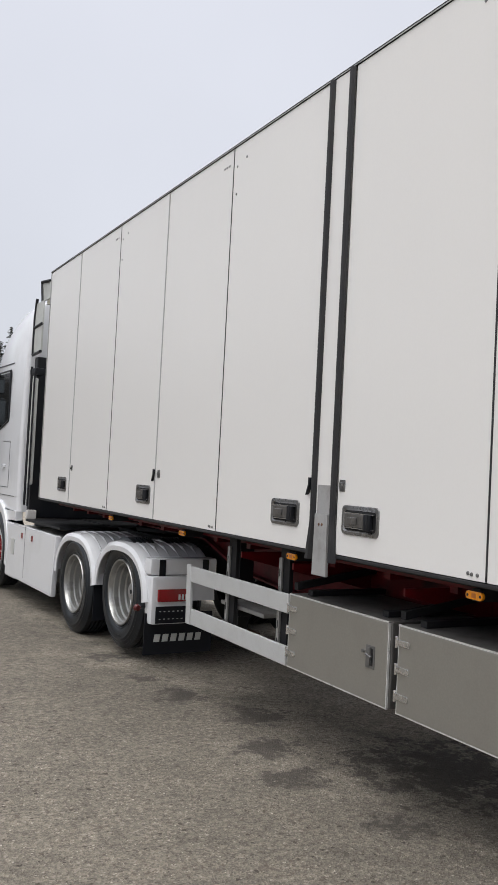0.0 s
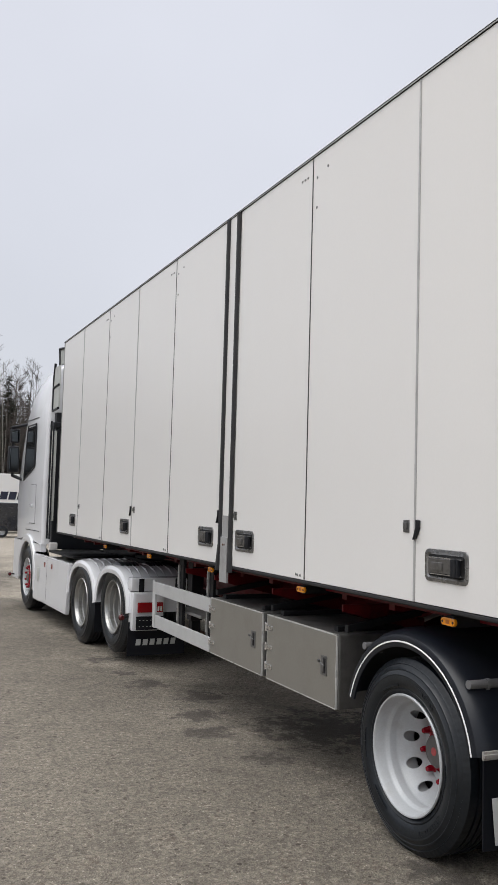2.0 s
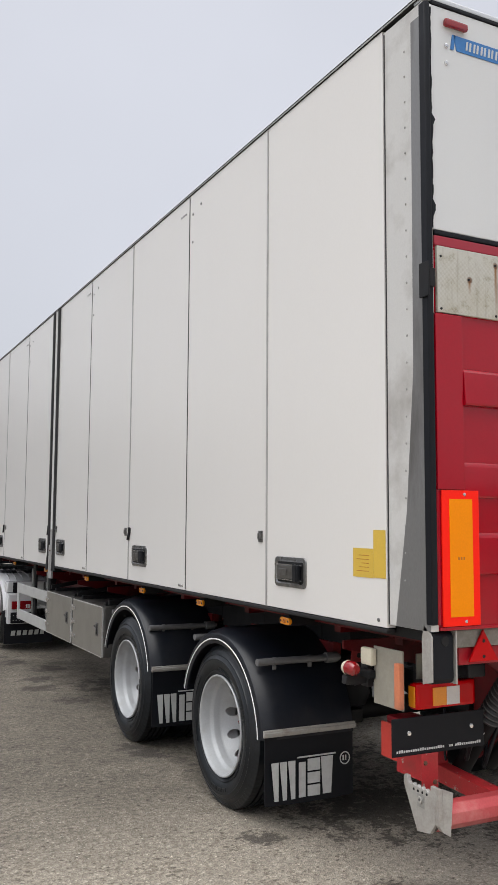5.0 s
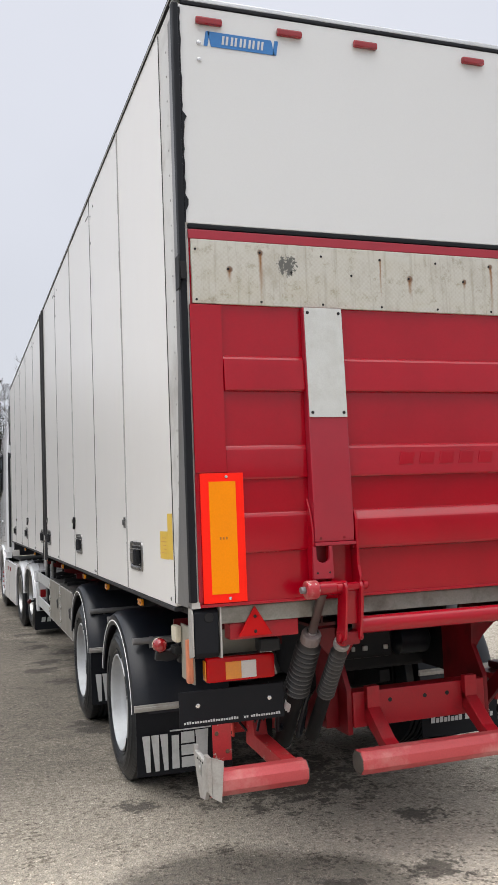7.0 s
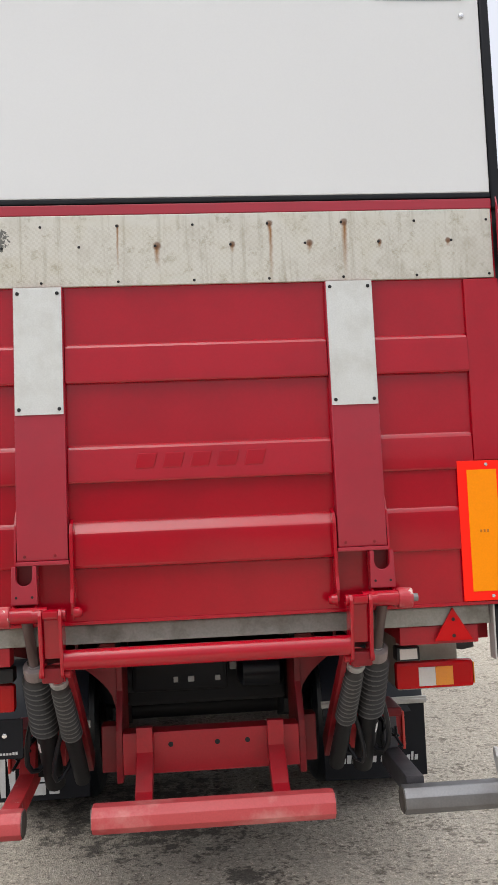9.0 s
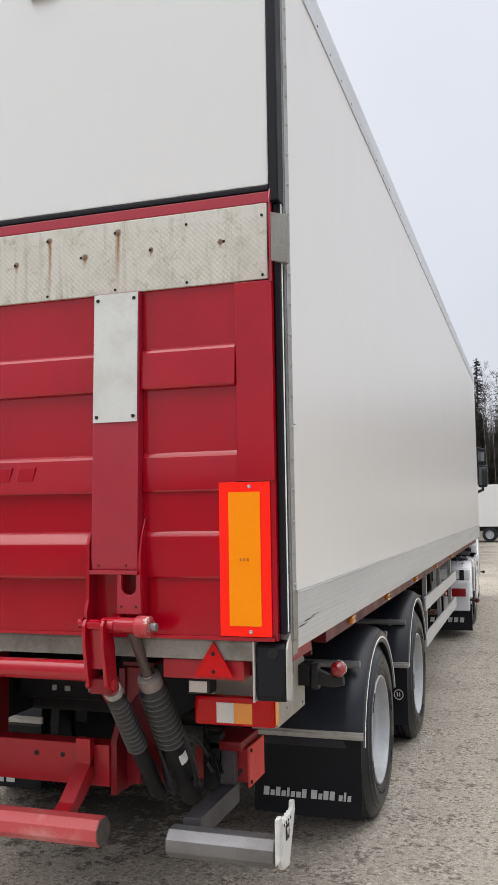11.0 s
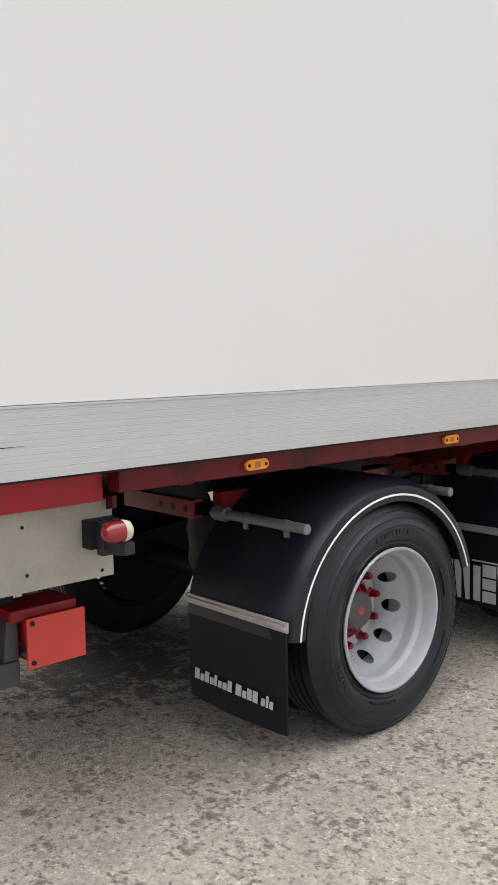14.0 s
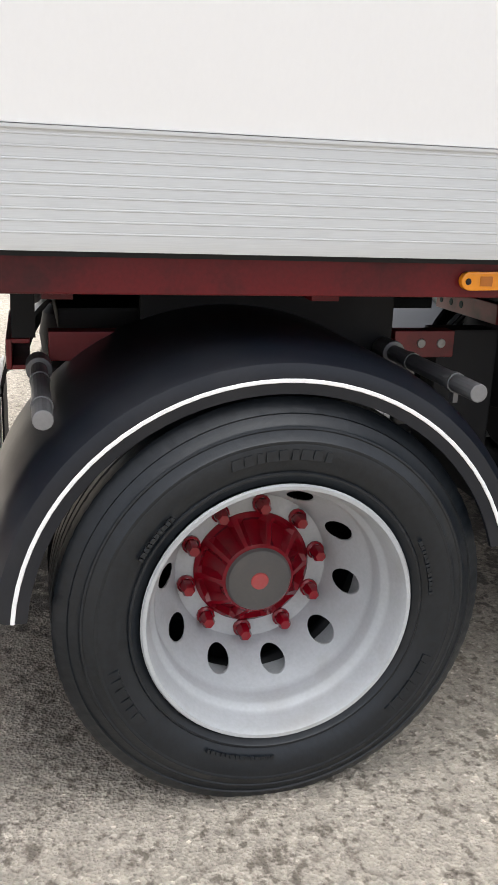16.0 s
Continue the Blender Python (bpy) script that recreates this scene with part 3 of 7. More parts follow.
def tyre_mesh(radius, width, rim_r):
    w, r = width, radius
    prof = [(rim_r, -0.02), (rim_r + 0.010, -0.006), (rim_r + 0.022, -0.001), (rim_r + 0.026, 0.0035), (rim_r + 0.031, 0.0035), (rim_r + 0.034, 0.000),
            (rim_r + 0.048, 0.009), (rim_r + 0.070, 0.015), (rim_r + 0.095, 0.0175), (r - 0.092, 0.0165), (r - 0.089, 0.0178), (r - 0.085, 0.0175), (r - 0.082, 0.0145),
            (r - 0.064, 0.006), (r - 0.061, 0.0075), (r - 0.057, 0.0065), (r - 0.054, 0.0015), (r - 0.034, -0.010), (r - 0.031, -0.0075), (r - 0.024, -0.013), (r - 0.010, -0.020), (r - 0.001, -0.028), (r, -0.046), (r, -0.058)]
    grooves = 4
    step = (w - 0.12) / grooves
    for i in range(grooves):
        h = -0.06 - step * (i + 0.5)
        prof += [(r, h + 0.007), (r - 0.012, h + 0.005), (r - 0.012, h - 0.005), (r, h - 0.007)]
    prof += [(r, -w + 0.05), (r - 0.03, -w + 0.014), (r - 0.075, -w), (rim_r + 0.03, -w), (rim_r, -w + 0.02)]
    seg = 264
    bm = lathe(bmesh.new(), prof, seg=seg)
    # sipes across the tread shoulder, deeper at every sixth block
    for q in bm.verts:
        rr = math.hypot(q.co.x, q.co.y)
        if rr > r - 0.026 and -0.08 < q.co.z < -0.012:
            k = round(math.atan2(q.co.y, q.co.x) / math.tau * seg) % 6
            cut = 0.0016 if k == 0 else 0.0008 if k == 3 else 0.0
            if cut:
                q.co.x *= 1 - cut / rr
                q.co.y *= 1 - cut / rr
                q.co.z -= cut * 0.7
    # raised lettering round the side wall, as plain bars
    for a0, n, high, inset, gap in ((0.4, 7, 0.022, 0.125, 0.066), (2.5, 9, 0.022, 0.125, 0.066), (4.55, 6, 0.022, 0.125, 0.066), (1.25, 12, 0.009, 0.146, 0.034), (3.5, 10, 0.009, 0.146, 0.034), (5.4, 14, 0.009, 0.146, 0.034)):
        for i in range(n):
            a, rr, wide = a0 + i * gap, r - inset, gap * (0.32 + 0.12 * (i % 3))
            corners = [(rr, -wide), (rr, wide), (rr + high, wide * 0.8), (rr + high, -wide * 0.7)]
            top = [bm.verts.new((rx * math.cos(a + da), rx * math.sin(a + da), 0.0190)) for rx, da in corners]
            low = [bm.verts.new((rx * math.cos(a + da), rx * math.sin(a + da), 0.0130)) for rx, da in corners]
            bm.faces.new(top)
            for m in range(4):
                bm.faces.new((top[m], low[m], low[(m + 1) % 4], top[(m + 1) % 4]))
    return finish("tyre", bm, TYRE, angle=32)


def holed_disc(bm, r0, r1, h, holes, hole_u, hole_v, thick=0.008, turn=0.0):
    """A ring with round hand holes, given a thickness."""
    rm, dr, da = (r0 + r1) / 2, (r1 - r0) / 2, math.pi / holes
    n = 24
    for top in (h, h - thick):
        for k in range(holes):
            a0 = turn + k * 2 * da
            inner, outer = [], []
            for i in range(n):
                t = i * math.tau / n
                c, s = math.cos(t), math.sin(t)
                f = 1 / max(abs(c), abs(s))
                for u, v, out in ((c * hole_u, s * hole_v, inner), (c * f, s * f, outer)):
                    a, r = a0 + u * da, rm + v * dr
                    out.append(bm.verts.new((r * math.cos(a), r * math.sin(a), top)))
            for i in range(n):
                j = (i + 1) % n
                bm.faces.new((inner[i], inner[j], outer[j], outer[i]))
            if top == h:
                for i in range(n):
                    j = (i + 1) % n
                    lo = [bm.verts.new(q.co - Vector((0, 0, thick))) for q in (inner[i], inner[j])]
                    bm.faces.new((inner[i], lo[0], lo[1], inner[j]))
    bmesh.ops.remove_doubles(bm, verts=bm.verts, dist=0.0004)


def rim_mesh(depth, rim_r, holes=10):
    """Drop-centre rim: lip, tapered bead seat, step down to the well, and a dished disc with round hand holes."""
    bm = bmesh.new()
    d = depth
    rise = d * 0.5
    out = 0.262
    holed_disc(bm, 0.192, out, 0.0, holes, 0.42, 0.62, turn=0.414)
    for v in bm.verts:
        r = math.hypot(v.co.x, v.co.y)
        f = (r - 0.192) / (out - 0.192)
        v.co.z += -d + rise * max(f, 0.0) ** 0.9
    wall = d - rise
    lathe(bm, [(rim_r - 0.012, -0.024), (rim_r + 0.003, -0.010), (rim_r + 0.007, 0.001), (rim_r + 0.003, 0.007), (rim_r - 0.005, 0.006), (rim_r - 0.009, -0.002), (rim_r - 0.011, -0.014),
               (rim_r - 0.020, -wall * 0.36), (rim_r - 0.021, -wall * 0.42), (rim_r - 0.025, -wall * 0.47), (rim_r - 0.033, -wall * 0.56), (rim_r - 0.036, -wall * 0.62), (rim_r - 0.037, -wall * 0.86),
               (out + 0.0005, -wall * 0.95), (out - 0.004, -wall)], seg=96)
    lathe(bm, [(rim_r - 0.01, -0.26), (rim_r - 0.03, -0.22), (out + 0.003, -d * 0.9), (out, -wall)], seg=48)
    lathe(bm, [(0.192, -d), (0.188, -d - 0.002), (0.13, -d - 0.002), (0.13, -d - 0.02)], seg=48)
    return finish("wheel", bm, RIM)


def drive_rim_mesh(depth, rim_r):
    """Polished deep rim with several turned rings and a plain disc."""
    bm = bmesh.new()
    d = depth
    lathe(bm, [(rim_r - 0.014, -0.024), (rim_r + 0.004, -0.010), (rim_r + 0.008, 0.001), (rim_r + 0.003, 0.009), (rim_r - 0.010, 0.006), (rim_r - 0.018, -0.012), (rim_r - 0.022, -0.035),
               (rim_r - 0.034, -0.042), (rim_r - 0.036, -0.085), (rim_r - 0.052, -0.095), (rim_r - 0.055, -0.14), (rim_r - 0.075, -0.15), (rim_r - 0.078, -d + 0.01), (rim_r - 0.088, -d), (0.12, -d), (0.12, -d - 0.03)], seg=72)
    lathe(bm, [(rim_r - 0.01, -0.26), (rim_r - 0.03, -0.22), (rim_r - 0.012, -0.022)], seg=48)
    return finish("wheel", bm, POLISHED)


def hub_mesh(depth, reach, mats=None):
    """Cone hub with ten radial ribs, sunken pockets between them, and a flat cap."""
    bm = bmesh.new()
    d, n = depth, 60
    prof = [(0.146, -0.03), (0.146, 0.002), (0.140, 0.012), (0.128, reach * 0.30), (0.104, reach * 0.72), (0.088, reach * 0.96), (0.084, reach), (0.081, reach + 0.003)]
    rings = []
    for k, (r, h) in enumerate(prof):
        ring = []
        for i in range(n):
            pocket = 0 < i % 6 < 5 and k in (2, 3, 4)
            a = i * math.tau / n
            rr = r - (0.010 if pocket and k == 4 else 0.004 if pocket else 0)
            ring.append(bm.verts.new((rr * math.cos(a), rr * math.sin(a), -d + h - (0.024 if pocket and k == 3 else 0.012 if pocket and k == 4 else 0))))
        rings.append(ring)
    for a, b in zip(rings, rings[1:]):
        for i in range(n):
            bm.faces.new((a[i], a[(i + 1) % n], b[(i + 1) % n], b[i])).material_index = 0
    cap = [rings[-1]] + [[bm.verts.new((r * math.cos(i * math.tau / n), r * math.sin(i * math.tau / n), -d + reach + h)) for i in range(n)] for r, h in ((0.076, 0.012), (0.070, 0.015), (0.022, 0.015), (0.020, 0.018))]
    for k, (a, b) in enumerate(zip(cap, cap[1:])):
        for i in range(n):
            bm.faces.new((a[i], a[(i + 1) % n], b[(i + 1) % n], b[i])).material_index = 1 if k < 3 else 2
    bm.faces.new(cap[-1]).material_index = 2
    return finish("hub", bm, mats or [HUBRED, CAPGREY, FADEDDOT])


def nut_mesh(long):
    bm = bmesh.new()
    lathe(bm, [(0.0, 0.0), (0.023, 0), (0.023, 0.008), (0.018, 0.012)], seg=12)
    lathe(bm, [(0.018, 0.01), (0.018, long * 0.75), (0.013, long), (0, long)], seg=6)
    return finish("wheel_nut", bm, HUBRED, angle=25)


FADEDDOT = surface("faded_red_dot", (0.40, 0.06, 0.06), 0.5, dirt=(0.25, 0.12, 0.11), dirty=0.6, scale=30)
CAPGREY = surface("grey_hub_cap", (0.085, 0.08, 0.076), 0.5, dirt=(0.13, 0.11, 0.10), dirty=0.6, scale=20)
HUBRED = surface("red_hub_paint", (0.22, 0.002, 0.010), 0.22, dirt=(0.06, 0.003, 0.006), dirty=0.6, grain=0.05, scale=14, bump=0.0, coat=0.2, spec=0.45)
TR = 0.492                  # trailer tyre radius
RR = 0.302                  # rim edge radius
DRUM_ME = finish("brake_drum", lathe(bmesh.new(), [(0.0, -0.36), (0.20, -0.36), (0.21, -0.38), (0.21, -0.56), (0.27, -0.575), (0.29, -0.60), (0.06, -0.61)], seg=32), DARKSTEEL)
TYRE_ME, RIM_ME, HUB_ME, NUT_ME = tyre_mesh(TR, 0.275, RR), rim_mesh(0.262, RR), hub_mesh(0.262, 0.07), nut_mesh(0.05)


def child(name, me, parent, m=None, label=""):
    ob = new(name, me)
    ob.parent = parent
    if m is not None:
        ob.matrix_basis = m
    return tagged(ob, label)


def wheel(parent, x, y, z, side, spin=0.0, nuts=True):
    w = child("wheel", RIM_ME, parent, turned(x, y, z, side) @ pose(0, 0, 0, 0, 0, spin), "deep-dished silver steel rim with round hand holes")
    child("tyre", TYRE_ME, w, label="black rubber truck tyre, dusty tread")
    child("tyre", TYRE_ME, w, pose(0, 0, -0.32), label="inner twin tyre")
    child("hub", HUB_ME, w, label="red-painted hub with dark cap")
    child("brake_drum", DRUM_ME, w, label="dark brake drum")
    if nuts:
        for k in range(10):
            a = math.tau * k / 10 + 0.1
            child("wheel_nut", NUT_ME, w, pose(0.1675 * math.cos(a), 0.1675 * math.sin(a), -0.265), "red nut cap")
    return w


# ---- semi-trailer ----
trailer = thing("semi_trailer", (0, 0, 0), "white box semi-trailer with folding side doors and red tail lift", "trailer")
X, FRONT, ZB, ZT = 1.28, 12.71, 1.285, 4.048
AXLES = (2.16, 3.96)


def door_panel(y0, y1, lock=None, latches=(), bolts=()):
    """One folding side door of the left wall from y0 to y1."""
    d = part("side_door", block(-X, -X + 0.045, y0 + 0.0045, y1 - 0.0045, ZB, ZT), PANEL, trailer, bevel=0.003)
    if lock:
        c, zc = lock, 1.484

        def rounded(w, h, r):
            return [(c + sy * (w - r) + r * math.cos(radians(a + 22.5 * k)), zc + sz * (h - r) + r * math.sin(radians(a + 22.5 * k)))
                    for sy, sz, a in ((1, 1, 0), (-1, 1, 90), (-1, -1, 180), (1, -1, 270)) for k in range(5)]
        # pressed rim of the recess, with rounded corners
        bm = bmesh.new()
        rows = [(rounded(0.168, 0.080, 0.028), 0.0005), (rounded(0.166, 0.078, 0.027), 0.007), (rounded(0.150, 0.062, 0.020), 0.009), (rounded(0.142, 0.054, 0.016), 0.003)]
        loops = [[bm.verts.new((-X - h, p, q)) for p, q in pts] for pts, h in rows]
        for l0, l1 in zip(loops, loops[1:]):
            for i in range(len(l0)):
                j = (i + 1) % len(l0)
                bm.faces.new((l0[i], l0[j], l1[j], l1[i])).material_index = 0
        bm.faces.new(loops[-1]).material_index = 1
        tray = part("lock_tray", bm, [LOCKRIM, DARKSTEEL], d, "bright-rimmed recessed door lock")
        for p, q in ((-0.155, 0.0), (0.155, 0.0), (-0.10, 0.070), (0.0, 0.070), (0.10, 0.070), (-0.10, -0.070), (0.0, -0.070), (0.10, -0.070)):
            part("rivet", lathe(bmesh.new(), [(0, 0.0025), (0.003, 0.0015), (0.004, 0)], turned(-X - 0.008, c + p, zc + q, -1), 8), LOCKGREY, tray)
        bm = block(-X - 0.016, -X - 0.0062, c - 0.055, c + 0.128, zc - 0.036, zc + 0.036)
        box(bm, -X - 0.024, -X - 0.016, c + 0.01, c + 0.095, zc - 0.022, zc + 0.018)
        part("lock_handle", bm, LOCKDARK, d, bevel=0.006)
        bm = bmesh.new()
        for p, q in ((zc - 0.042, zc - 0.038), (zc + 0.037, zc + 0.042)):
            box(bm, -X - 0.017, -X - 0.0042, c - 0.13, c + 0.132, p, q)
        part("lock_lip", bm, CHROME, d, "bright inner lip")
        bm = block(-X - 0.030, -X - 0.0062, c - 0.118, c - 0.062, zc - 0.046, zc + 0.040)
        rod(bm, (-X - 0.026, c - 0.09, zc - 0.046), (-X - 0.026, c - 0.09, zc + 0.042), 0.016, 12)
        part("lock_bolt", bm, BLACK, d, bevel=0.004)
    for y, kind in latches:
        bm = bmesh.new()
        if kind == "plate":
            box(bm, -X - 0.005, -X - 0.0005, y - 0.026, y + 0.026, 1.635, 1.70)
            box(bm, -X - 0.016, -X - 0.005, y - 0.012, y + 0.014, 1.652, 1.686)
            part("latch_plate", bm, LOCKRIM, d, bevel=0.005)
        else:
            prism(bm, [(y - 0.014, 1.70), (y + 0.008, 1.705), (y + 0.006, 1.665), (y + 0.022, 1.625), (y + 0.034, 1.60), (y + 0.018, 1.605), (y - 0.002, 1.64), (y - 0.012, 1.665)], "x", -X - 0.022, -X - 0.0005)
            part("latch_hook", bm, BLACK, d, bevel=0.004)
    for y, z in bolts:
        bm = lathe(bmesh.new(), [(0, 0.006), (0.008, 0.004), (0.0095, 0), ], turned(-X, y, z, -1), 10)
        part("door_bolt", bm, LOCKGREY, d)
    return d


PLATEGREY = surface("grey_cover_plate", (0.34, 0.34, 0.34), 0.5, metal=0.2, dirt=(0.16, 0.14, 0.12), dirty=0.5, scale=8)
HINGEGREY = surface("grey_hinge_strip", (0.42, 0.42, 0.415), 0.45, metal=0.3, dirt=(0.2, 0.19, 0.18), dirty=0.5, scale=6)
LOCKRIM = surface("dull_pressed_rim", (0.24, 0.24, 0.24), 0.28, metal=0.8, dirt=(0.06, 0.055, 0.05), dirty=0.7, scale=14)
LOCKGREY = surface("dull_lock_steel", (0.20, 0.20, 0.20), 0.35, metal=0.7, dirty=0.4, scale=14)
SEAMS = [0.30, 1.443, 2.627, 3.83, 5.033, 6.215, 6.475, 7.74, 8.94, 10.15, 11.44, FRONT - 0.03]
LOCKS = {0: 1.17, 2: 3.566, 4: 5.985, 6: 6.777, 8: 9.195, 10: 11.72}
LATCH = {1: [(1.515, "plate")], 3: [(3.905, "plate")], 2: [(3.795, "hook")], 4: [(6.165, "plate")], 6: [(6.49, "hook"), ], 8: [(8.95, "hook")],
         7: [(8.86, "plate")], 9: [(11.37, "plate")]}
k = 0
for i, (y0, y1) in enumerate(zip(SEAMS, SEAMS[1:])):
    if i == 5:
        continue
    low = [(y0 + 0.055, 1.312), (y0 + 0.092, 1.312), (y0 + 0.115, 1.315)] if i in (2, 4, 7, 9) else []
    top = [(y1 - 0.06, 3.90), (y1 - 0.20, 3.93), (y1 - 0.06, 3.70)] if i in (1, 3, 6, 8) else []
    if i in (2, 4, 7, 9):
        top = [(y0 + 0.07, 3.94), (y0 + 0.11, 3.94), (y0 + 0.15, 3.94)]
    if i == 0:
        low = [(0.37, 1.315)]
    door_panel(y0, y1, LOCKS.get(i), LATCH.get(i, ()), low + top)
# joints: black rubber where two doors meet, grey hinge strips where one folds
for i, y in enumerate(SEAMS[1:-1], 1):
    if i in (5, 6):
        continue
    black = i in (2, 4, 7, 9)
    wide = 0.0052 if black else 0.0072
    bm = block(-X - (0.002 if black else 0.005), -X + 0.03, y - wide, y + wide, ZB + 0.005, ZT - 0.005)
    if not black:
        for n in range(8):
            z = ZB + 0.15 + n * 0.35
            rod(bm, (-X - 0.002, y, z), (-X - 0.002, y, z + 0.12), 0.0058, 10)
    part("door_seal" if black else "door_hinge", bm, RUBBER if black else HINGEGREY, trailer)


def build_box():
    # centre pillar with its two rubber lips
    bm = block(-X - 0.002, -X + 0.05, 6.26, 6.425, ZB - 0.02, ZT)
    part("pillar", bm, PANEL, trailer, "white pillar between the side doors", bevel=0.004)
    for y0, y1 in ((6.215, 6.265), (6.42, 6.47)):
        bm = bmesh.new()
        prism(bm, [(-X - 0.002, y0 + 0.004), (-X - 0.022, y0 + 0.014), (-X - 0.024, y1 - 0.014), (-X - 0.002, y1 - 0.004)], "z", ZB + 0.16, ZT)
        out = -0.022 if y0 < 6.3 else 0.016
        lo = [bm.verts.new((x, yy, ZB - 0.05)) for x, yy in ((-X - 0.004, y0 + out), (-X - 0.034, y0 + 0.012 + out), (-X - 0.036, y1 - 0.012 + out), (-X - 0.004, y1 + out))]
        hi = [bm.verts.new((x, yy, ZB + 0.161)) for x, yy in ((-X - 0.002, y0 + 0.004), (-X - 0.022, y0 + 0.014), (-X - 0.024, y1 - 0.014), (-X - 0.002, y1 - 0.004))]
        bm.faces.new(lo)
        bm.faces.new(hi)
        for i in range(4):
            bm.faces.new((lo[i], lo[(i + 1) % 4], hi[(i + 1) % 4], hi[i]))
        part("pillar_seal", bm, RUBBER, trailer, "black rubber sealing lip")
    bm = block(-X - 0.008, -X - 0.003, 6.275, 6.405, 1.50, 1.665)
    prism(bm, [(6.275, 1.4995), (6.275, 1.47), (6.268, 1.15), (6.412, 1.15), (6.405, 1.47), (6.405, 1.4995)], "x", -X - 0.022, -X - 0.003)
    plate = part("pillar_plate", bm, PLATEGREY, trailer, "bent grey steel cover plate", bevel=0.003)
    for yy in (6.325, 6.355):
        part("bolt", lathe(bmesh.new(), [(0, 0.006), (0.007, 0.004), (0.009, 0)], turned(-X - 0.022, yy, 1.44, -1), 8), RUST, plate)
    # right wall, front wall, roof and floor
    part("side_wall", block(X - 0.05, X, 0.1225, FRONT, 1.4725, 3.99), PANEL, trailer, "smooth white fixed side wall", bevel=0.003)
    part("front_wall", block(-X + 0.05, X - 0.05, FRONT - 0.06, FRONT, ZB, 4.05), PANEL, trailer, "plain white front wall", bevel=0.004)
    part("front_corner_post", block(-X - 0.004, -X + 0.05, FRONT - 0.026, FRONT + 0.004, ZB, 4.05), GALV, trailer, bevel=0.006)
    part("roof", block(-X + 0.04, X - 0.062, 0.02, FRONT, 4.03, 4.058), PANEL, trailer, "white roof sheet", bevel=0.004)
    part("cargo_floor", block(-X + 0.05, X - 0.03, 0.06, FRONT - 0.06, 1.25, 1.30), DARKSTEEL, trailer)
    # left roof rail and lower seal
    bm = block(-X - 0.010, -X + 0.05, 0.0, FRONT, ZT + 0.003, ZT + 0.019, 1)
    part("roof_rail", bm, [ALU, RUBBER], trailer, "black rubber-lined roof rail", bevel=0.004)
    part("bottom_seal", block(-X - 0.006, -X + 0.04, 0.30, FRONT, ZB - 0.022, ZB - 0.004), RUBBER, trailer, bevel=0.004)
    # right roof rail, sloping edge
    bm = bmesh.new()
    prism(bm, [(X + 0.006, 3.975), (X + 0.008, 4.09), (X - 0.004, 4.15), (X - 0.06, 4.17), (X - 0.06, 3.975)], "y", 0.0, FRONT)
    rail = part("roof_rail", bm, ALU, trailer, "folded aluminium roof edge", bevel=0.003)
    for i in range(46):
        y = 0.15 + i * 0.27
        part("rivet", lathe(bmesh.new(), [(0, 0.003), (0.005, 0.002), (0.007, 0)], turned(X + 0.006, y, 4.0, 1), 8), DARKSTEEL, rail)
    # ribbed aluminium floor edge on the right
    bm = bmesh.new()
    pts = [(X - 0.075, 1.262), (X + 0.004, 1.262)]
    for i in range(9):
        z = 1.276 + i * 0.0204
        pts += [(X + 0.0054, z), (X + 0.0054, z + 0.0150), (X + 0.0062, z + 0.0162), (X + 0.0062, z + 0.0182), (X + 0.0050, z + 0.0188), (X + 0.0050, z + 0.0200)]
    pts += [(X + 0.0056, 1.462), (X + 0.0080, 1.465), (X + 0.0082, 1.471), (X - 0.03, 1.472), (X - 0.03, 1.275), (X - 0.075, 1.275)]
    prism(bm, pts, "y", 0.143, FRONT)
    part("floor_edge", bm, SILL, trailer, "ribbed light aluminium floor edge", angle=20)
    # rear corner posts with riveted trims
    for s in (-1, 1):
        bm = block(*sorted((s * (X - 0.04), s * (X + (0.004 if s > 0 else 0.001)))), 0.061 if s > 0 else 0.0, 0.1215 if s > 0 else 0.296, 1.302, 4.03)
        post = part("corner_post", bm, GALV if s > 0 else POSTWHITE, trailer, "riveted dull aluminium corner post" if s > 0 else "riveted white corner post with a grey metal edge", bevel=0.004)
        if s > 0:
            part("corner_trim", block(X + 0.004, X + 0.008, 0.064, 0.1205, 1.48, 3.95), GALV, post)
            part("post_shoe", block(X + 0.004, X + 0.009, 0.066, 0.134, 1.303, 1.479), SILLDIRT, post, "dirty steel shoe of the post", bevel=0.002)
            part("post_foot", block(X - 0.04, X + 0.006, 0.066, 0.136, 1.245, 1.301), SILLDIRT, post, "rusty dirty post foot", bevel=0.004)
            part("rust_block", block(X - 0.09, X - 0.012, 0.066, 0.135, 1.17, 1.253), RUST, post, "rusty brown bracket", bevel=0.005)
        else:
            bm = bmesh.new()
            prism(bm, [(0.002, 1.304), (0.235, 1.304), (0.15, 1.8), (0.095, 2.4), (0.085, 3.97), (0.002, 3.97)], "x", -X - 0.004, -X - 0.0012)
            part("corner_trim", bm, POSTGREY, post, "dull grey metal edge strip")
            part("seam_strip", block(-X - 0.004, -X - 0.0012, 0.284, 0.2895, 1.304, 4.02), RUBBER, post)
        for i in range(21):
            z = 1.5 + i * 0.118
            yr = 0.098 if s > 0 else 0.135 + 0.03 * max(0, 2.6 - z)
            part("rivet", lathe(bmesh.new(), [(0, 0.007), (0.006, 0.005), (0.0095, 0)] if s > 0 else [(0, 0.003), (0.004, 0.002), (0.006, 0)], turned(s * (X + (0.008 if s > 0 else 0.0035)), yr, z, s), 8), GALV, post)


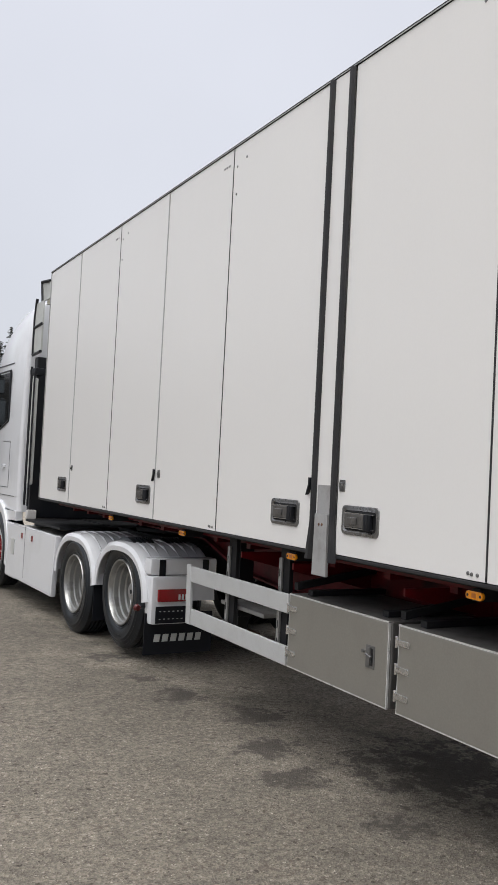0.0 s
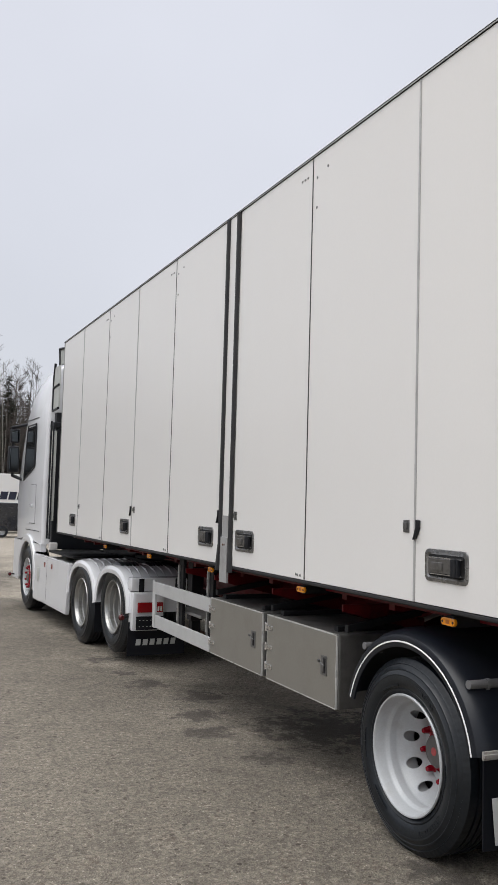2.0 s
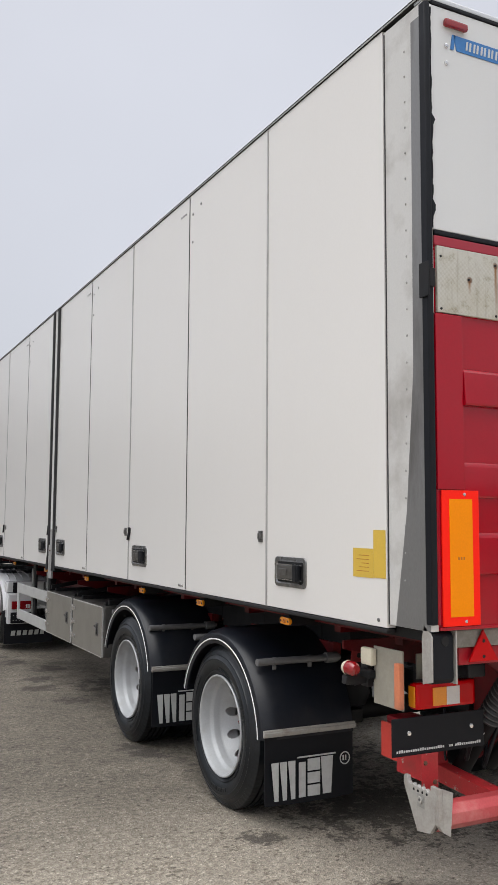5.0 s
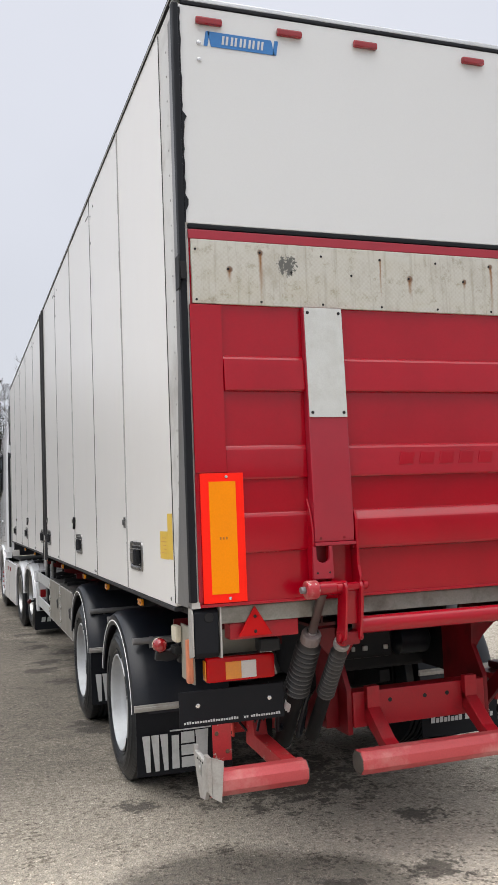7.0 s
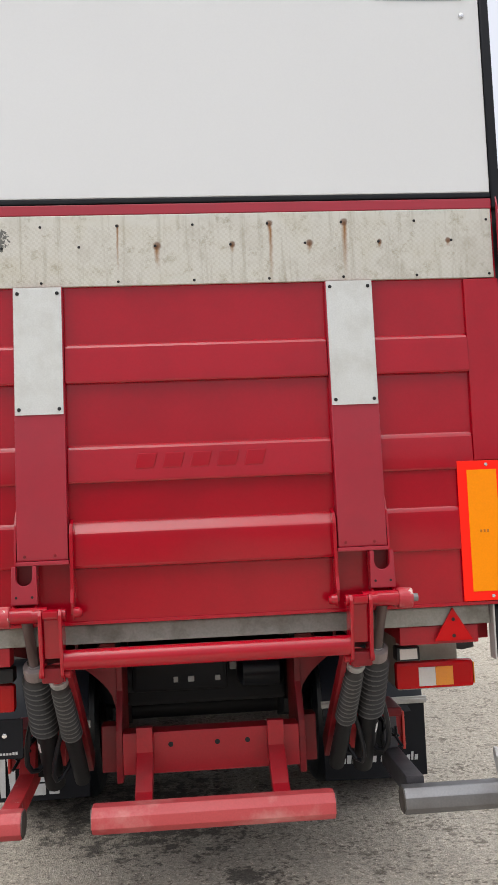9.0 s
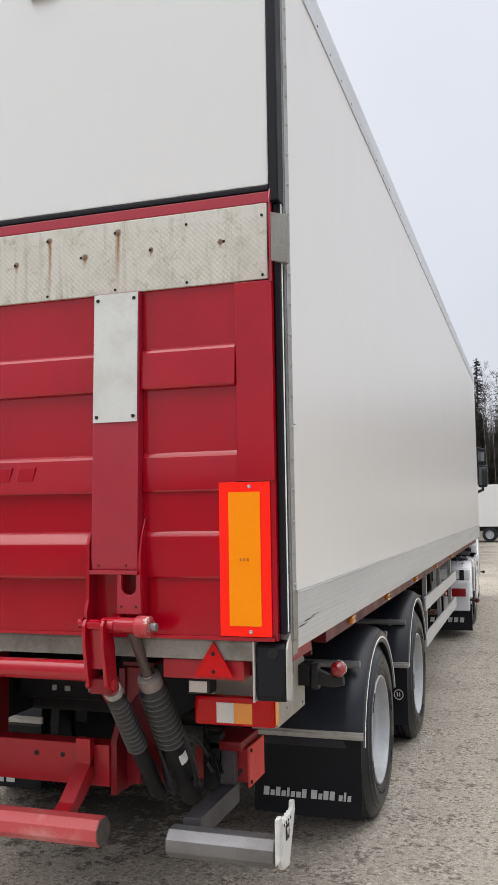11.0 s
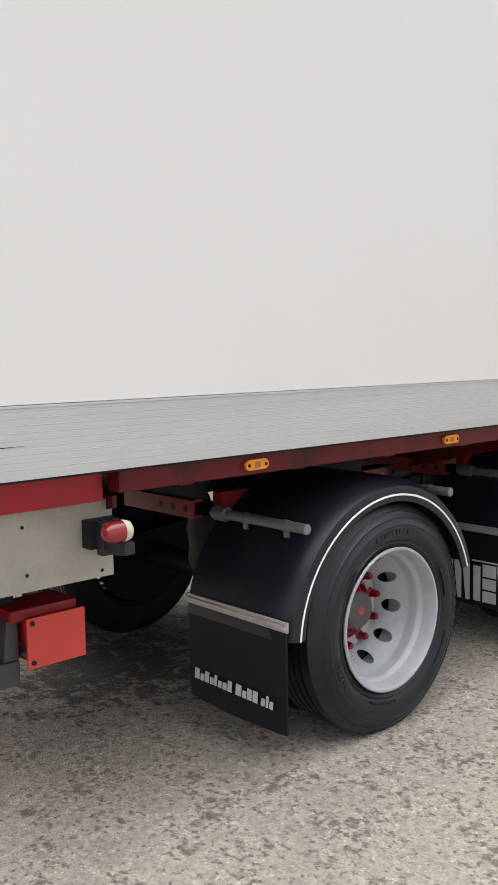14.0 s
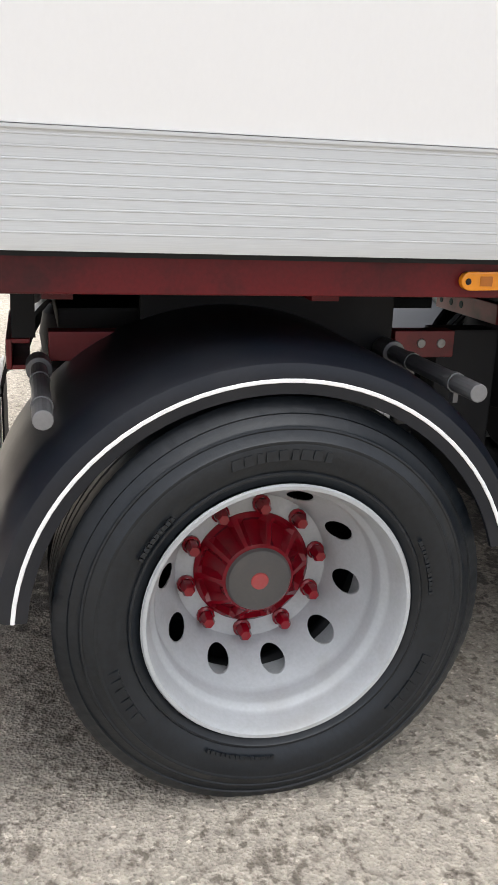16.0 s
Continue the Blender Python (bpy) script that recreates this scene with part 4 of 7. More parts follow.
SILL = surface("brushed_floor_edge", (0.55, 0.565, 0.57), 0.4, metal=0.4, dirt=(0.42, 0.415, 0.41), dirty=0.5, grain=0.04, scale=3, stretch=(1, 0.12, 4))
build_box()


def rib_profile(z0, z1, out=0.0605):
    """Pressed rib: narrow lip on top, face that leans out, sharp underside."""
    return [(-0.0305, z0 - 0.002), (0.004 - out, z0 + 0.000), (-out, z0 + 0.007), (-out * 0.6 - 0.0135, z1 - 0.014), (-out * 0.5 - 0.0140, z1 - 0.004), (-0.0305, z1 + 0.006)]


def build_rear():
    # upper white door in its black seal
    part("rear_seal", block(-X + 0.006, X - 0.006, 0.062, 0.09, 1.30, 4.03), RUBBER, trailer, "black rubber door seal")
    part("rear_gasket", block(-X - 0.0085, -X + 0.022, -0.018, 0.024, 1.33, 4.02), FLAP, trailer, "black rubber gasket with frayed edge", bevel=0.006)
    part("rear_gasket", block(X - 0.035, X + 0.003, -0.018, 0.0595, 2.935, 4.02), FLAP, trailer, "black rubber gasket", bevel=0.006)
    low = part("rear_gasket", block(X - 0.028, X - 0.001, 0.012, 0.0595, 1.33, 2.934), FLAP, trailer, "black rubber gasket", bevel=0.006)
    part("gasket_piping", rod(bmesh.new(), (X + 0.0005, 0.0235, 1.34), (X + 0.0005, 0.0235, 2.93), 0.003, 8), STRIPE, low, "thin white piping")
    part("rear_gasket", block(-X + 0.0355, X - 0.0355, -0.015, 0.0295, 4.019, 4.037), FLAP, trailer, "black rubber gasket", bevel=0.005)
    part("rear_gasket", block(-X + 0.0355, X - 0.0355, -0.012, 0.0295, 2.979, 3.0), FLAP, trailer, "black rubber gasket", bevel=0.006)
    # frayed lip hanging over the door's edge
    bm = bmesh.new()
    edge = [(-0.010 + 0.012 * abs(noise.noise((k * 0.43, 2.0, 0.5))) + (0.014 if k in (3, 4, 19) else 0.0), 3.005 + k * 0.0255) for k in range(40)]
    prism(bm, [(-X + 0.0225, 3.005)] + [(-X + 0.0355 + u, z) for u, z in edge] + [(-X + 0.0225, edge[-1][1])], "y", -0.0165, -0.0105)
    part("gasket_lip", bm, FLAP, trailer, "torn rubber lip")
    door = part("rear_door", block(-X + 0.024, X - 0.037, -0.01, 0.029, 3.001, 4.018), REARWHITE, trailer, "plain white upper rear door", bevel=0.006)
    part("rear_header", block(-X + 0.002, X - 0.062, -0.012, 0.07, 4.038, 4.062), ALU, trailer, "aluminium roof header", bevel=0.006)
    for x in (-1.118, -0.723, -0.327, 0.279, 0.66, 1.118):
        part("marker_lamp", block(x - 0.063, x + 0.063, -0.034, -0.0105, 3.93, 3.962), REDLENS, door, "small dark red top lamp", bevel=0.008)
    for x0 in (-1.142, 0.80):
        bm = bmesh.new()
        prism(bm, [(x0 + 0.02, 3.905), (x0 + 0.035, 3.835), (x0 + 0.345, 3.835), (x0 + 0.33, 3.905)], "y", -0.0135, -0.0105, 0)
        for a, b in ((x0 + 0.0, x0 + 0.03), (x0 + 0.335, x0 + 0.365)):
            prism(bm, [(a + 0.012, 3.905), (a, 3.835), (b - 0.012, 3.835), (b, 3.905)], "y", -0.0135, -0.0105, 0)
        for i in range(5):
            a = x0 + 0.085 + i * 0.043
            for p, q in ((0.0, 0.010), (0.019, 0.029)):
                prism(bm, [(a + p + 0.006, 3.891), (a + p, 3.850), (a + q, 3.850), (a + q + 0.006, 3.891)], "y", -0.0155, -0.0134, 1)
        part("sign", bm, [BLUE, LETTER], door, "blue sign with white bars")
    for z in (3.845, 3.765):
        part("door_bolt", lathe(bmesh.new(), [(0, 0.01), (0.01, 0.006), (0.012, 0)], pose(-1.165, -0.0105, z, 90), 10), CHROME, door)
        part("door_bolt", lathe(bmesh.new(), [(0, 0.01), (0.01, 0.006), (0.012, 0)], pose(1.165, -0.0105, z, 90), 10), CHROME, door)

    # lift platform, folded up: back sheet with pressed ribs
    bm = block(-1.25, 1.25, -0.03, 0.004, 1.305, 2.972)
    platform = part("lift_platform", bm, RED, trailer, "folded red steel tail-lift platform", bevel=0.008)
    platform.location.y = 0.03
    for a, b in ((-1.104, -0.721), (-0.524, 0.524), (0.721, 1.104)):
        for z0, z1 in ((2.25, 2.405), (1.855, 2.0), (1.53, 1.70)):
            bm = bmesh.new()
            if z0 < 1.6 and a == -0.524:      # deep box rib between the arms
                prof = [(-0.0305, z0 - 0.012), (-0.066, z0 - 0.004), (-0.072, z0 + 0.006), (-0.072, z0 + 0.128), (-0.066, z0 + 0.138), (-0.0305, z1 + 0.006)]
            else:
                prof = rib_profile(z0, z1) if a == -0.524 or z0 > 2 else rib_profile(z0, z1, 0.0445)
            prism(bm, prof, "x", a, b)
            part("rib", bm, RED, platform, bevel=0.003)
    for s in (-1, 1):
        a, b = sorted((s * 1.105, s * 1.25))
        part("side_stile", block(a, b, -0.0375, -0.0305, 1.33, 1.8865), RED, platform)
        part("side_stile", block(a, b, -0.047, -0.0305, 1.8875, 2.635), RED, platform, bevel=0.004)
        # arm beam: tapering box with a flange at its foot
        a, b = sorted((s * 0.525, s * 0.72))
        bm = bmesh.new()
        prism(bm, [(-0.0305, 1.562), (-0.088, 1.562), (-0.092, 1.62), (-0.062, 2.637), (-0.0305, 2.637)], "x", a, b)
        beam = part("arm_beam", bm, REDSATIN, platform, "red arm beam with worn plate on top", bevel=0.006)
        part("foot_flange", block(a - 0.003, b + 0.003, -0.100, -0.0305, 1.546, 1.5615), REDSATIN, beam, bevel=0.003)
        for u in (a + 0.03, b - 0.05):
            part("bolt", lathe(bmesh.new(), [(0, 0.005), (0.006, 0.003), (0.007, 0)], pose(u, -0.0885, 1.580, 90), 8), REDGRIME, beam)
        bm = bmesh.new()
        prism(bm, [(-0.0805, 2.127), (-0.083, 2.127), (-0.068, 2.634), (-0.0655, 2.634)], "x", a + 0.004, b - 0.004)
        part("tread_plate", bm, PLATEWORN, beam, "small smooth-worn aluminium plate")
        for x in (a + 0.02, b - 0.02):
            for z in (2.148, 2.61):
                part("bolt", lathe(bmesh.new(), [(0, 0.006), (0.007, 0.004), (0.008, 0)], pose(x, -0.0822 + (z - 2.127) * 0.0296, z, 90), 8), DARKSTEEL, beam)
    part("ramp_strip", block(-1.236, 1.236, -0.046, -0.0305, 2.640, 2.930), RAMP, platform, "worn checkered ramp plate with rust runs", bevel=0.003)
    for i in range(9):
        x = -1.217 + i * 0.3042
        spots = [(x, 2.884), (x, 2.656)] + ([(x + 0.152, 2.80)] if i < 8 else [])
        for u, z in spots:
            part("bolt", lathe(bmesh.new(), [(0, 0.004), (0.005, 0.003), (0.006, 0)], pose(u, -0.046, z, 90), 8), DARKSTEEL, platform)
    part("platform_lip", block(-1.245, 1.245, -0.04, 0.02, 2.933, 2.976), REDSATIN, platform, bevel=0.004)
    part("platform_edge", block(-1.24, 1.24, -0.042, -0.0305, 1.305, 1.320), RED, platform, bevel=0.004)
    # embossed maker's mark as plain slanted bars
    for i in range(5):
        x = -0.265 + i * 0.108
        bm = bmesh.new()
        prism(bm, [(x, 1.903), (x + 0.078, 1.903), (x + 0.095, 1.966), (x + 0.017, 1.966)], "y", -0.0595, -0.050)
        part("embossed_bar", bm, RED, platform, "raised slanted plate on the rib", bevel=0.005)
    # reflective boards
    for s in (-1, 1):
        a, b = sorted((s * 1.032, s * 1.23))
        bm = block(a, b, -0.046, -0.0385, 1.322, 1.885, 0)
        board = part("reflector_board", bm, FLUORED, platform, "red-edged reflective rear marking board", bevel=0.002)
        part("board_field", block(a + 0.038, b - 0.038, -0.0485, -0.0463, 1.36, 1.848), FLUOYEL, board, "orange reflective field")
        bm = bmesh.new()
        for i in range(3):
            box(bm, a + 0.08 + i * 0.014, a + 0.087 + i * 0.014, -0.0497, -0.0486, 1.595, 1.606)
        part("board_print", bm, DARKAMBER, board)
        for z in (1.34, 1.868):
            part("bolt", lathe(bmesh.new(), [(0, 0.005), (0.007, 0.003), (0.008, 0)], pose((a + b) / 2 + 0.02, -0.046, z, 90), 8), CHROME, board)
    # platform catches
    bm = block(-1.2985, -1.292, -0.035, 0.03, 2.70, 2.85)
    box(bm, -1.2915, -1.262, -0.035, -0.026, 2.74, 2.82)
    part("platform_catch", bm, DARKSTEEL, trailer, "dark dull platform catch", bevel=0.004)
    bm = bmesh.new()
    prism(bm, [(1.252, -0.034), (1.256, -0.040), (1.304, 0.010), (1.308, 0.036), (1.290, 0.036)], "z", 2.70, 2.885)
    catch = part("platform_catch", bm, SILLDIRT, trailer, "bent dull steel platform catch", bevel=0.003)
    part("catch_lip", prism(bmesh.new(), [(-0.046, 2.62), (-0.050, 2.93), (-0.036, 2.975), (-0.030, 2.62)], "x", 1.2515, 1.2575), REDSATIN, catch, "bent red edge plate", bevel=0.002)

    # sill, beam, buffers, lamps
    part("rear_sill", block(-1.148, 1.148, 0.03, 0.09, 1.225, 1.30), SILLDIRT, trailer, "worn aluminium rear sill", bevel=0.008)
    for a, b in ((-1.10, -0.775), (0.775, 1.10)):
        part("rear_beam", block(a, b, 0.045, 0.13, 1.150, 1.223), REDDULL, trailer, "red rear cross beam", bevel=0.006)
    for s in (-1, 1):
        a, b = sorted((s * 1.16, s * 1.272))
        bm = bmesh.new()
        prism(bm, [(0.060, 1.085), (0.015, 1.088), (0.006, 1.11), (0.006, 1.28), (0.018, 1.298), (0.060, 1.298)], "x", a, b)
        buf = part("buffer", bm, FLAP, trailer, "black rubber dock buffer", bevel=0.010)
        bm = bmesh.new()
        x = s * 1.28
        prism(bm, [(-0.004, 1.10), (0.058, 1.085), (0.06, 1.27), (0.045, 1.33), (0.01, 1.30), (-0.004, 1.28)], "x", min(x - s * 0.004, x + s * 0.004), max(x - s * 0.004, x + s * 0.004))
        part("buffer_plate", bm, WORNPLATE, buf, "bent worn steel plate", bevel=0.002)
        part("buffer_plate", block(*sorted((s * 1.150, s * 1.157)), -0.002, 0.058, 1.085, 1.303), WORNPLATE, buf)
        part("bolt", lathe(bmesh.new(), [(0, 0.004), (0.02, 0.003), (0.022, 0)], pose((a + b) / 2 + 0.01, 0.006, 1.262, 90), 12), DARKSTEEL, buf)
        x = s * 0.99
        bm = bmesh.new()
        prism(bm, [(x - 0.08, 1.165), (x + 0.08, 1.165), (x, 1.297)], "y", 0.016, 0.028)
        tri = part("triangle_reflector", bm, TAILRED, trailer, "red triangular reflector", bevel=0.003)
        for z in (1.185, 1.25):
            part("bolt", lathe(bmesh.new(), [(0, 0.004), (0.006, 0.003), (0.008, 0)], pose(x, 0.016, z, 90), 8), DARKSTEEL, tri)
        # lamp cluster
        o, n = s * 1.148, s * 0.808
        a, b = sorted((o, n))
        cluster = part("tail_lamp", block(a, b, 0.28, 0.333, 0.922, 1.038), TAILRED, trailer, "red rear lamp cluster", bevel=0.016)
        u0, u1 = sorted((s * 0.905, s * 0.978))
        part("lens", block(u0, u1, 0.2765, 0.2805, 0.936, 1.015), CLEARLENS, cluster, "clear reversing lens")
        u0, u1 = sorted((s * 0.979, s * 1.055))
        part("lens", block(u0, u1, 0.2765, 0.2805, 0.936, 1.015), AMBER, cluster, "amber turn signal lens")
        u0, u1 = sorted((s * 1.1485, s * 1.152))
        part("lens", block(u0, u1, 0.285, 0.328, 0.935, 1.025), AMBER, cluster, "amber side lens")
        part("lamp_bracket", block(a + 0.05, b - 0.05, 0.3335, 0.3365, 0.95, 1.03), DARKSTEEL, trailer, bevel=0.004)
        part("reversing_lamp", block(s * 0.85 - 0.05, s * 0.85 + 0.05, 0.22, 0.30, 1.055, 1.115), [BLACK], trailer, "small black reversing lamp housing", bevel=0.008)
        if s > 0:
            part("lens", block(0.812, 0.888, 0.2165, 0.2195, 1.063, 1.107), CLEARLENS, trailer, "clear reversing lens", bevel=0.003)
        if s < 0:
            part("lamp_backing", block(-1.06, -0.86, 0.385, 0.395, 1.035, 1.15), GRIMEPLATE, trailer, "pale grey backing plate", bevel=0.003)


build_rear()


def bellows(p0, p1, r0, r1, folds, parent, label):
    m, n = frame_on(p0, p1)
    prof = [(0, 0), (r0 * 0.7, 0), (r0 * 0.8, n * 0.06)]
    for i in range(folds):
        f = i / folds
        h = n * (0.08 + 0.9 * f)
        r = r0 + (r1 - r0) * f
        prof += [(r * 0.79, h), (r * 0.96, h + n * 0.9 / folds * 0.36), (r, h + n * 0.9 / folds * 0.5), (r * 0.96, h + n * 0.9 / folds * 0.62)]
    prof += [(r1 * 0.84, n * 0.98), (0, n)]
    bm = lathe(bmesh.new(), prof, m, 24)
    inv = m.inverted()
    # the fold crests take a paler colour than the body
    for f in bm.faces:
        q = inv @ f.calc_center_median()
        if math.hypot(q.x, q.y) > 0.962 * (r0 + (r1 - r0) * max(0, q.z / n - 0.08) / 0.9):
            f.material_index = 1
    return part("bellows", bm, [BELLOWS, CREST], parent, label, angle=50)


def build_lift():
    for s in (-1, 1):
        # lug plate with a U-shaped slot under the arm beam's outer half
        bm = bmesh.new()
        a, b = sorted((s * 0.738, s * 0.645))
        c = (a + b) / 2
        arc = [(c + 0.031 * math.cos(t), 1.502 - 0.031 * math.sin(t)) for t in [math.pi * i / 10 for i in range(11)]]
        prism(bm, [(a, 1.545), (a - 0.004, 1.400), (b + 0.004, 1.400), (b, 1.545), (c + 0.031, 1.545)] + arc + [(c - 0.031, 1.545)], "y", -0.078, -0.064)
        lug = part("arm_lug", bm, REDSATIN, trailer, "red steel lug with slotted eye", bevel=0.003)
        part("lug_back", block(a + 0.004, b - 0.004, -0.02, -0.004, 1.40, 1.545), REDGRIME, lug)
        for x in (a, b - 0.010):
            part("lug_cheek", prism(bmesh.new(), [(-0.0635, 1.545), (-0.0635, 1.40), (-0.095, 1.375), (-0.09, 1.325), (-0.02, 1.325), (-0.002, 1.545)], "x", x, x + 0.010), RED, lug, bevel=0.002)
        for x in (c - 0.030, c + 0.030):
            part("bolt_hole", rod(bmesh.new(), (x, -0.0775, 1.428), (x, -0.0788, 1.428), 0.005, 10), DARKSTEEL, lug)
        # web plates that tie the beam's foot to the platform, outside and inside
        u0, u1 = sorted((s * 0.722, s * 0.732))
        part("gusset_plate", prism(bmesh.new(), [(-0.0005, 1.76), (-0.012, 1.752), (-0.040, 1.70), (-0.058, 1.62), (-0.060, 1.41), (-0.0005, 1.38)], "x", u0, u1), RED, trailer, "red outer gusset plate", bevel=0.003)
        u0, u1 = sorted((s * 0.506, s * 0.520))
        part("gusset_plate", prism(bmesh.new(), [(-0.0005, 1.72), (-0.050, 1.70), (-0.064, 1.66), (-0.066, 1.45), (-0.085, 1.40), (-0.075, 1.355), (-0.0005, 1.345)], "x", u0, u1), RED, trailer, "red inner gusset plate", bevel=0.003)
        part("pivot_pin", lathe(bmesh.new(), [(0, 0.034), (0.012, 0.032), (0.020, 0.022), (0.022, 0.006), (0.026, 0.0), (0.0, 0.0)], turned(s * 0.506, -0.072, 1.362, -s), 16), RED, trailer, "red domed pin head")
        # pivot pins with bosses
        bm = bmesh.new()
        rod(bm, (s * 0.60, -0.105, 1.362), (s * 0.75, -0.105, 1.362), 0.030, 24)
        part("pivot_boss", bm, RED, trailer, bevel=0.004)
        part("pivot_boss", rod(bmesh.new(), (s * 0.738, -0.105, 1.360), (s * 0.795, -0.105, 1.360), 0.040, 24), BOSSWORN, trailer, "red boss with worn pale paint", bevel=0.008)
        part("pivot_pin", rod(bmesh.new(), (s * 0.795, -0.105, 1.360), (s * 0.818, -0.105, 1.360), 0.016, 12), STAY, trailer, "bare steel pivot pin", bevel=0.003)
        # inner lift arm: two cheek plates and a sunken web
        bm = bmesh.new()
        for x in (s * 0.548, s * 0.622):
            prism(bm, [(-0.150, 1.385), (-0.100, 1.385), (-0.065, 1.28), (-0.045, 1.135), (-0.085, 1.108), (-0.130, 1.14), (-0.160, 1.29), (-0.163, 1.365)], "x", x - 0.007, x + 0.007)
        a, b = sorted((s * 0.555, s * 0.615))
        prism(bm, [(-0.138, 1.375), (-0.130, 1.375), (-0.105, 1.20), (-0.115, 1.20)], "x", a, b)
        part("lift_arm", bm, RED, trailer, "red lift arm of two cheek plates", bevel=0.004)
        part("arm_collar", block(a, b, -0.156, -0.115, 1.353, 1.380), RED, trailer, bevel=0.006)
        part("arm_pin", rod(bmesh.new(), (s * 0.53, -0.120, 1.362), (s * 0.655, -0.120, 1.362), 0.022, 20), RED, trailer, bevel=0.003)
        part("arm_clevis", block(*sorted((s * 0.545, s * 0.628)), -0.115, -0.03, 1.108, 1.165), REDGRIME, trailer, "grimy red clevis", bevel=0.010)
        part("arm_pin", rod(bmesh.new(), (s * 0.522, -0.085, 1.14), (s * 0.64, -0.085, 1.14), 0.018, 20), REDDULL, trailer, bevel=0.003)
        # cylinders
        p0, p1 = Vector((s * 0.69, -0.075, 1.37)), Vector((s * 0.69, 0.54, 0.55))
        cyl = part("lift_cylinder", rod(bmesh.new(), p0.lerp(p1, 0.62), p1, 0.044, 20), DARKSTEEL, trailer, "black hydraulic lift cylinder")
        part("piston_rod", rod(bmesh.new(), p0, p0.lerp(p1, 0.34), 0.021, 16), RODBROWN, cyl, "grimy brown piston rod")
        bm = bmesh.new()
        m, n = frame_on(p0.lerp(p1, 0.70), p0.lerp(p1, 0.755))
        out = m.to_3x3().inverted() @ Vector((s * 0.9, -0.6, 0.1))
        mid = math.atan2(out.y, out.x)
        rows = [[bm.verts.new(m @ Vector((0.0448 * math.cos(mid + q * 0.16), 0.0448 * math.sin(mid + q * 0.16), h + 0.004 * math.sin(3.1 * q + 40 * h)))) for q in range(-3, 4)] for h in (0.0, n * 0.5, n)]
        for r0, r1 in zip(rows, rows[1:]):
            for i in range(6):
                bm.faces.new((r0[i], r0[i + 1], r1[i + 1], r1[i]))
        part("cylinder_label", bm, STRIPE, cyl, "torn white paper label on the cylinder")
        part("bellows_collar", rod(bmesh.new(), p0.lerp(p1, 0.275), p0.lerp(p1, 0.335), 0.047, 20), COLLAR, cyl, "pinkish grey bellows collar", bevel=0.012)
        part("rod_seal", rod(bmesh.new(), p0.lerp(p1, 0.262), p0.lerp(p1, 0.278), 0.027, 16), CHROME, cyl, "bright seal ring")
        bellows(p0.lerp(p1, 0.315), p0.lerp(p1, 0.655), 0.060, 0.064, 11, trailer, "black rubber bellows with paler rings")
        p0, p1 = Vector((s * 0.585, -0.04, 1.15)), Vector((s * 0.56, 0.47, 0.58))
        cyl = part("tilt_cylinder", rod(bmesh.new(), p0.lerp(p1, 0.54), p1, 0.034, 20), DARKSTEEL, trailer, "black hydraulic tilt cylinder")
        part("piston_rod", rod(bmesh.new(), p0, p0.lerp(p1, 0.2), 0.028, 16), REDWORN, cyl, "worn red rod end")
        part("bellows_collar", rod(bmesh.new(), p0.lerp(p1, 0.075), p0.lerp(p1, 0.115), 0.038, 20), GALV, cyl, "grey bellows collar", bevel=0.005)
        bellows(p0.lerp(p1, 0.12), p0.lerp(p1, 0.58), 0.040, 0.045, 12, trailer, "slim black rubber bellows with paler rings")
        # lower arm from cylinder foot up to the lift arm
        bm = bmesh.new()
        prism(bm, [(-0.05, 1.14), (0.02, 1.14), (0.62, 0.66), (0.58, 0.58)], "x", s * 0.535 - 0.012, s * 0.535 + 0.012)
        part("lower_arm", bm, REDGRIME, trailer, bevel=0.004)
        # hoses
        bm = bmesh.new()
        pts = [Vector((s * (0.74 + 0.04 * math.sin(t * 2.2)), 0.3 + 0.09 * t, 0.90 - 0.26 * math.sin(t * 1.2))) for t in [i * 0.28 for i in range(9)]]
        pipe(bm, pts, 0.012, 8)
        part("hydraulic_hose", bm, BLACK, trailer, "black hydraulic hose")
        bm = bmesh.new()
        pts = [Vector((s * (0.62 + 0.05 * math.sin(t * 1.9)), 0.32 + 0.07 * t, 0.84 - 0.24 * math.sin(t * 1.3))) for t in [i * 0.28 for i in range(9)]]
        pipe(bm, pts, 0.010, 8)
        part("hydraulic_hose", bm, BLACK, trailer, "black hydraulic hose")
    # torque tube behind the platform foot
    part("torque_tube", rod(bmesh.new(), (-0.545, -0.10, 1.19), (0.545, -0.10, 1.19), 0.038, 32), RED, trailer, "glossy red torque tube", bevel=0.004)
    # uprights and cross beam
    for x in (-0.39, 0.40):
        bm = bmesh.new()
        prism(bm, [(0.45, 1.099), (0.76, 1.099), (0.76, 0.58), (0.37, 0.58), (0.37, 0.80), (0.46, 0.95)], "x", x - 0.014, x + 0.014)
        part("upright_plate", bm, REDGRIME, trailer, "grimy red upright plate", bevel=0.004)
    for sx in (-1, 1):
        # added dark sheet on each side, standing for the shade inside the lift
        part("lift_gap_filler", block(*sorted((sx * 0.406, sx * 0.43)), 0.765, 1.24, 0.76, 1.139), DARKSTEEL, trailer, "added dark sheet beside the equipment box")
        bm = bmesh.new()
        curve = [(0.405 + 0.15 * k / 8, 0.86 + 0.20 * (k / 8) ** 0.5) for k in range(9)]
        prism(bm, [(sx * 0.405, 1.099)] + [(sx * u, v) for u, v in curve] + [(sx * 0.555, 1.099)], "y", 0.47, 0.482)
        part("gusset", bm, REDGRIME, trailer, "grimy red corner gusset")
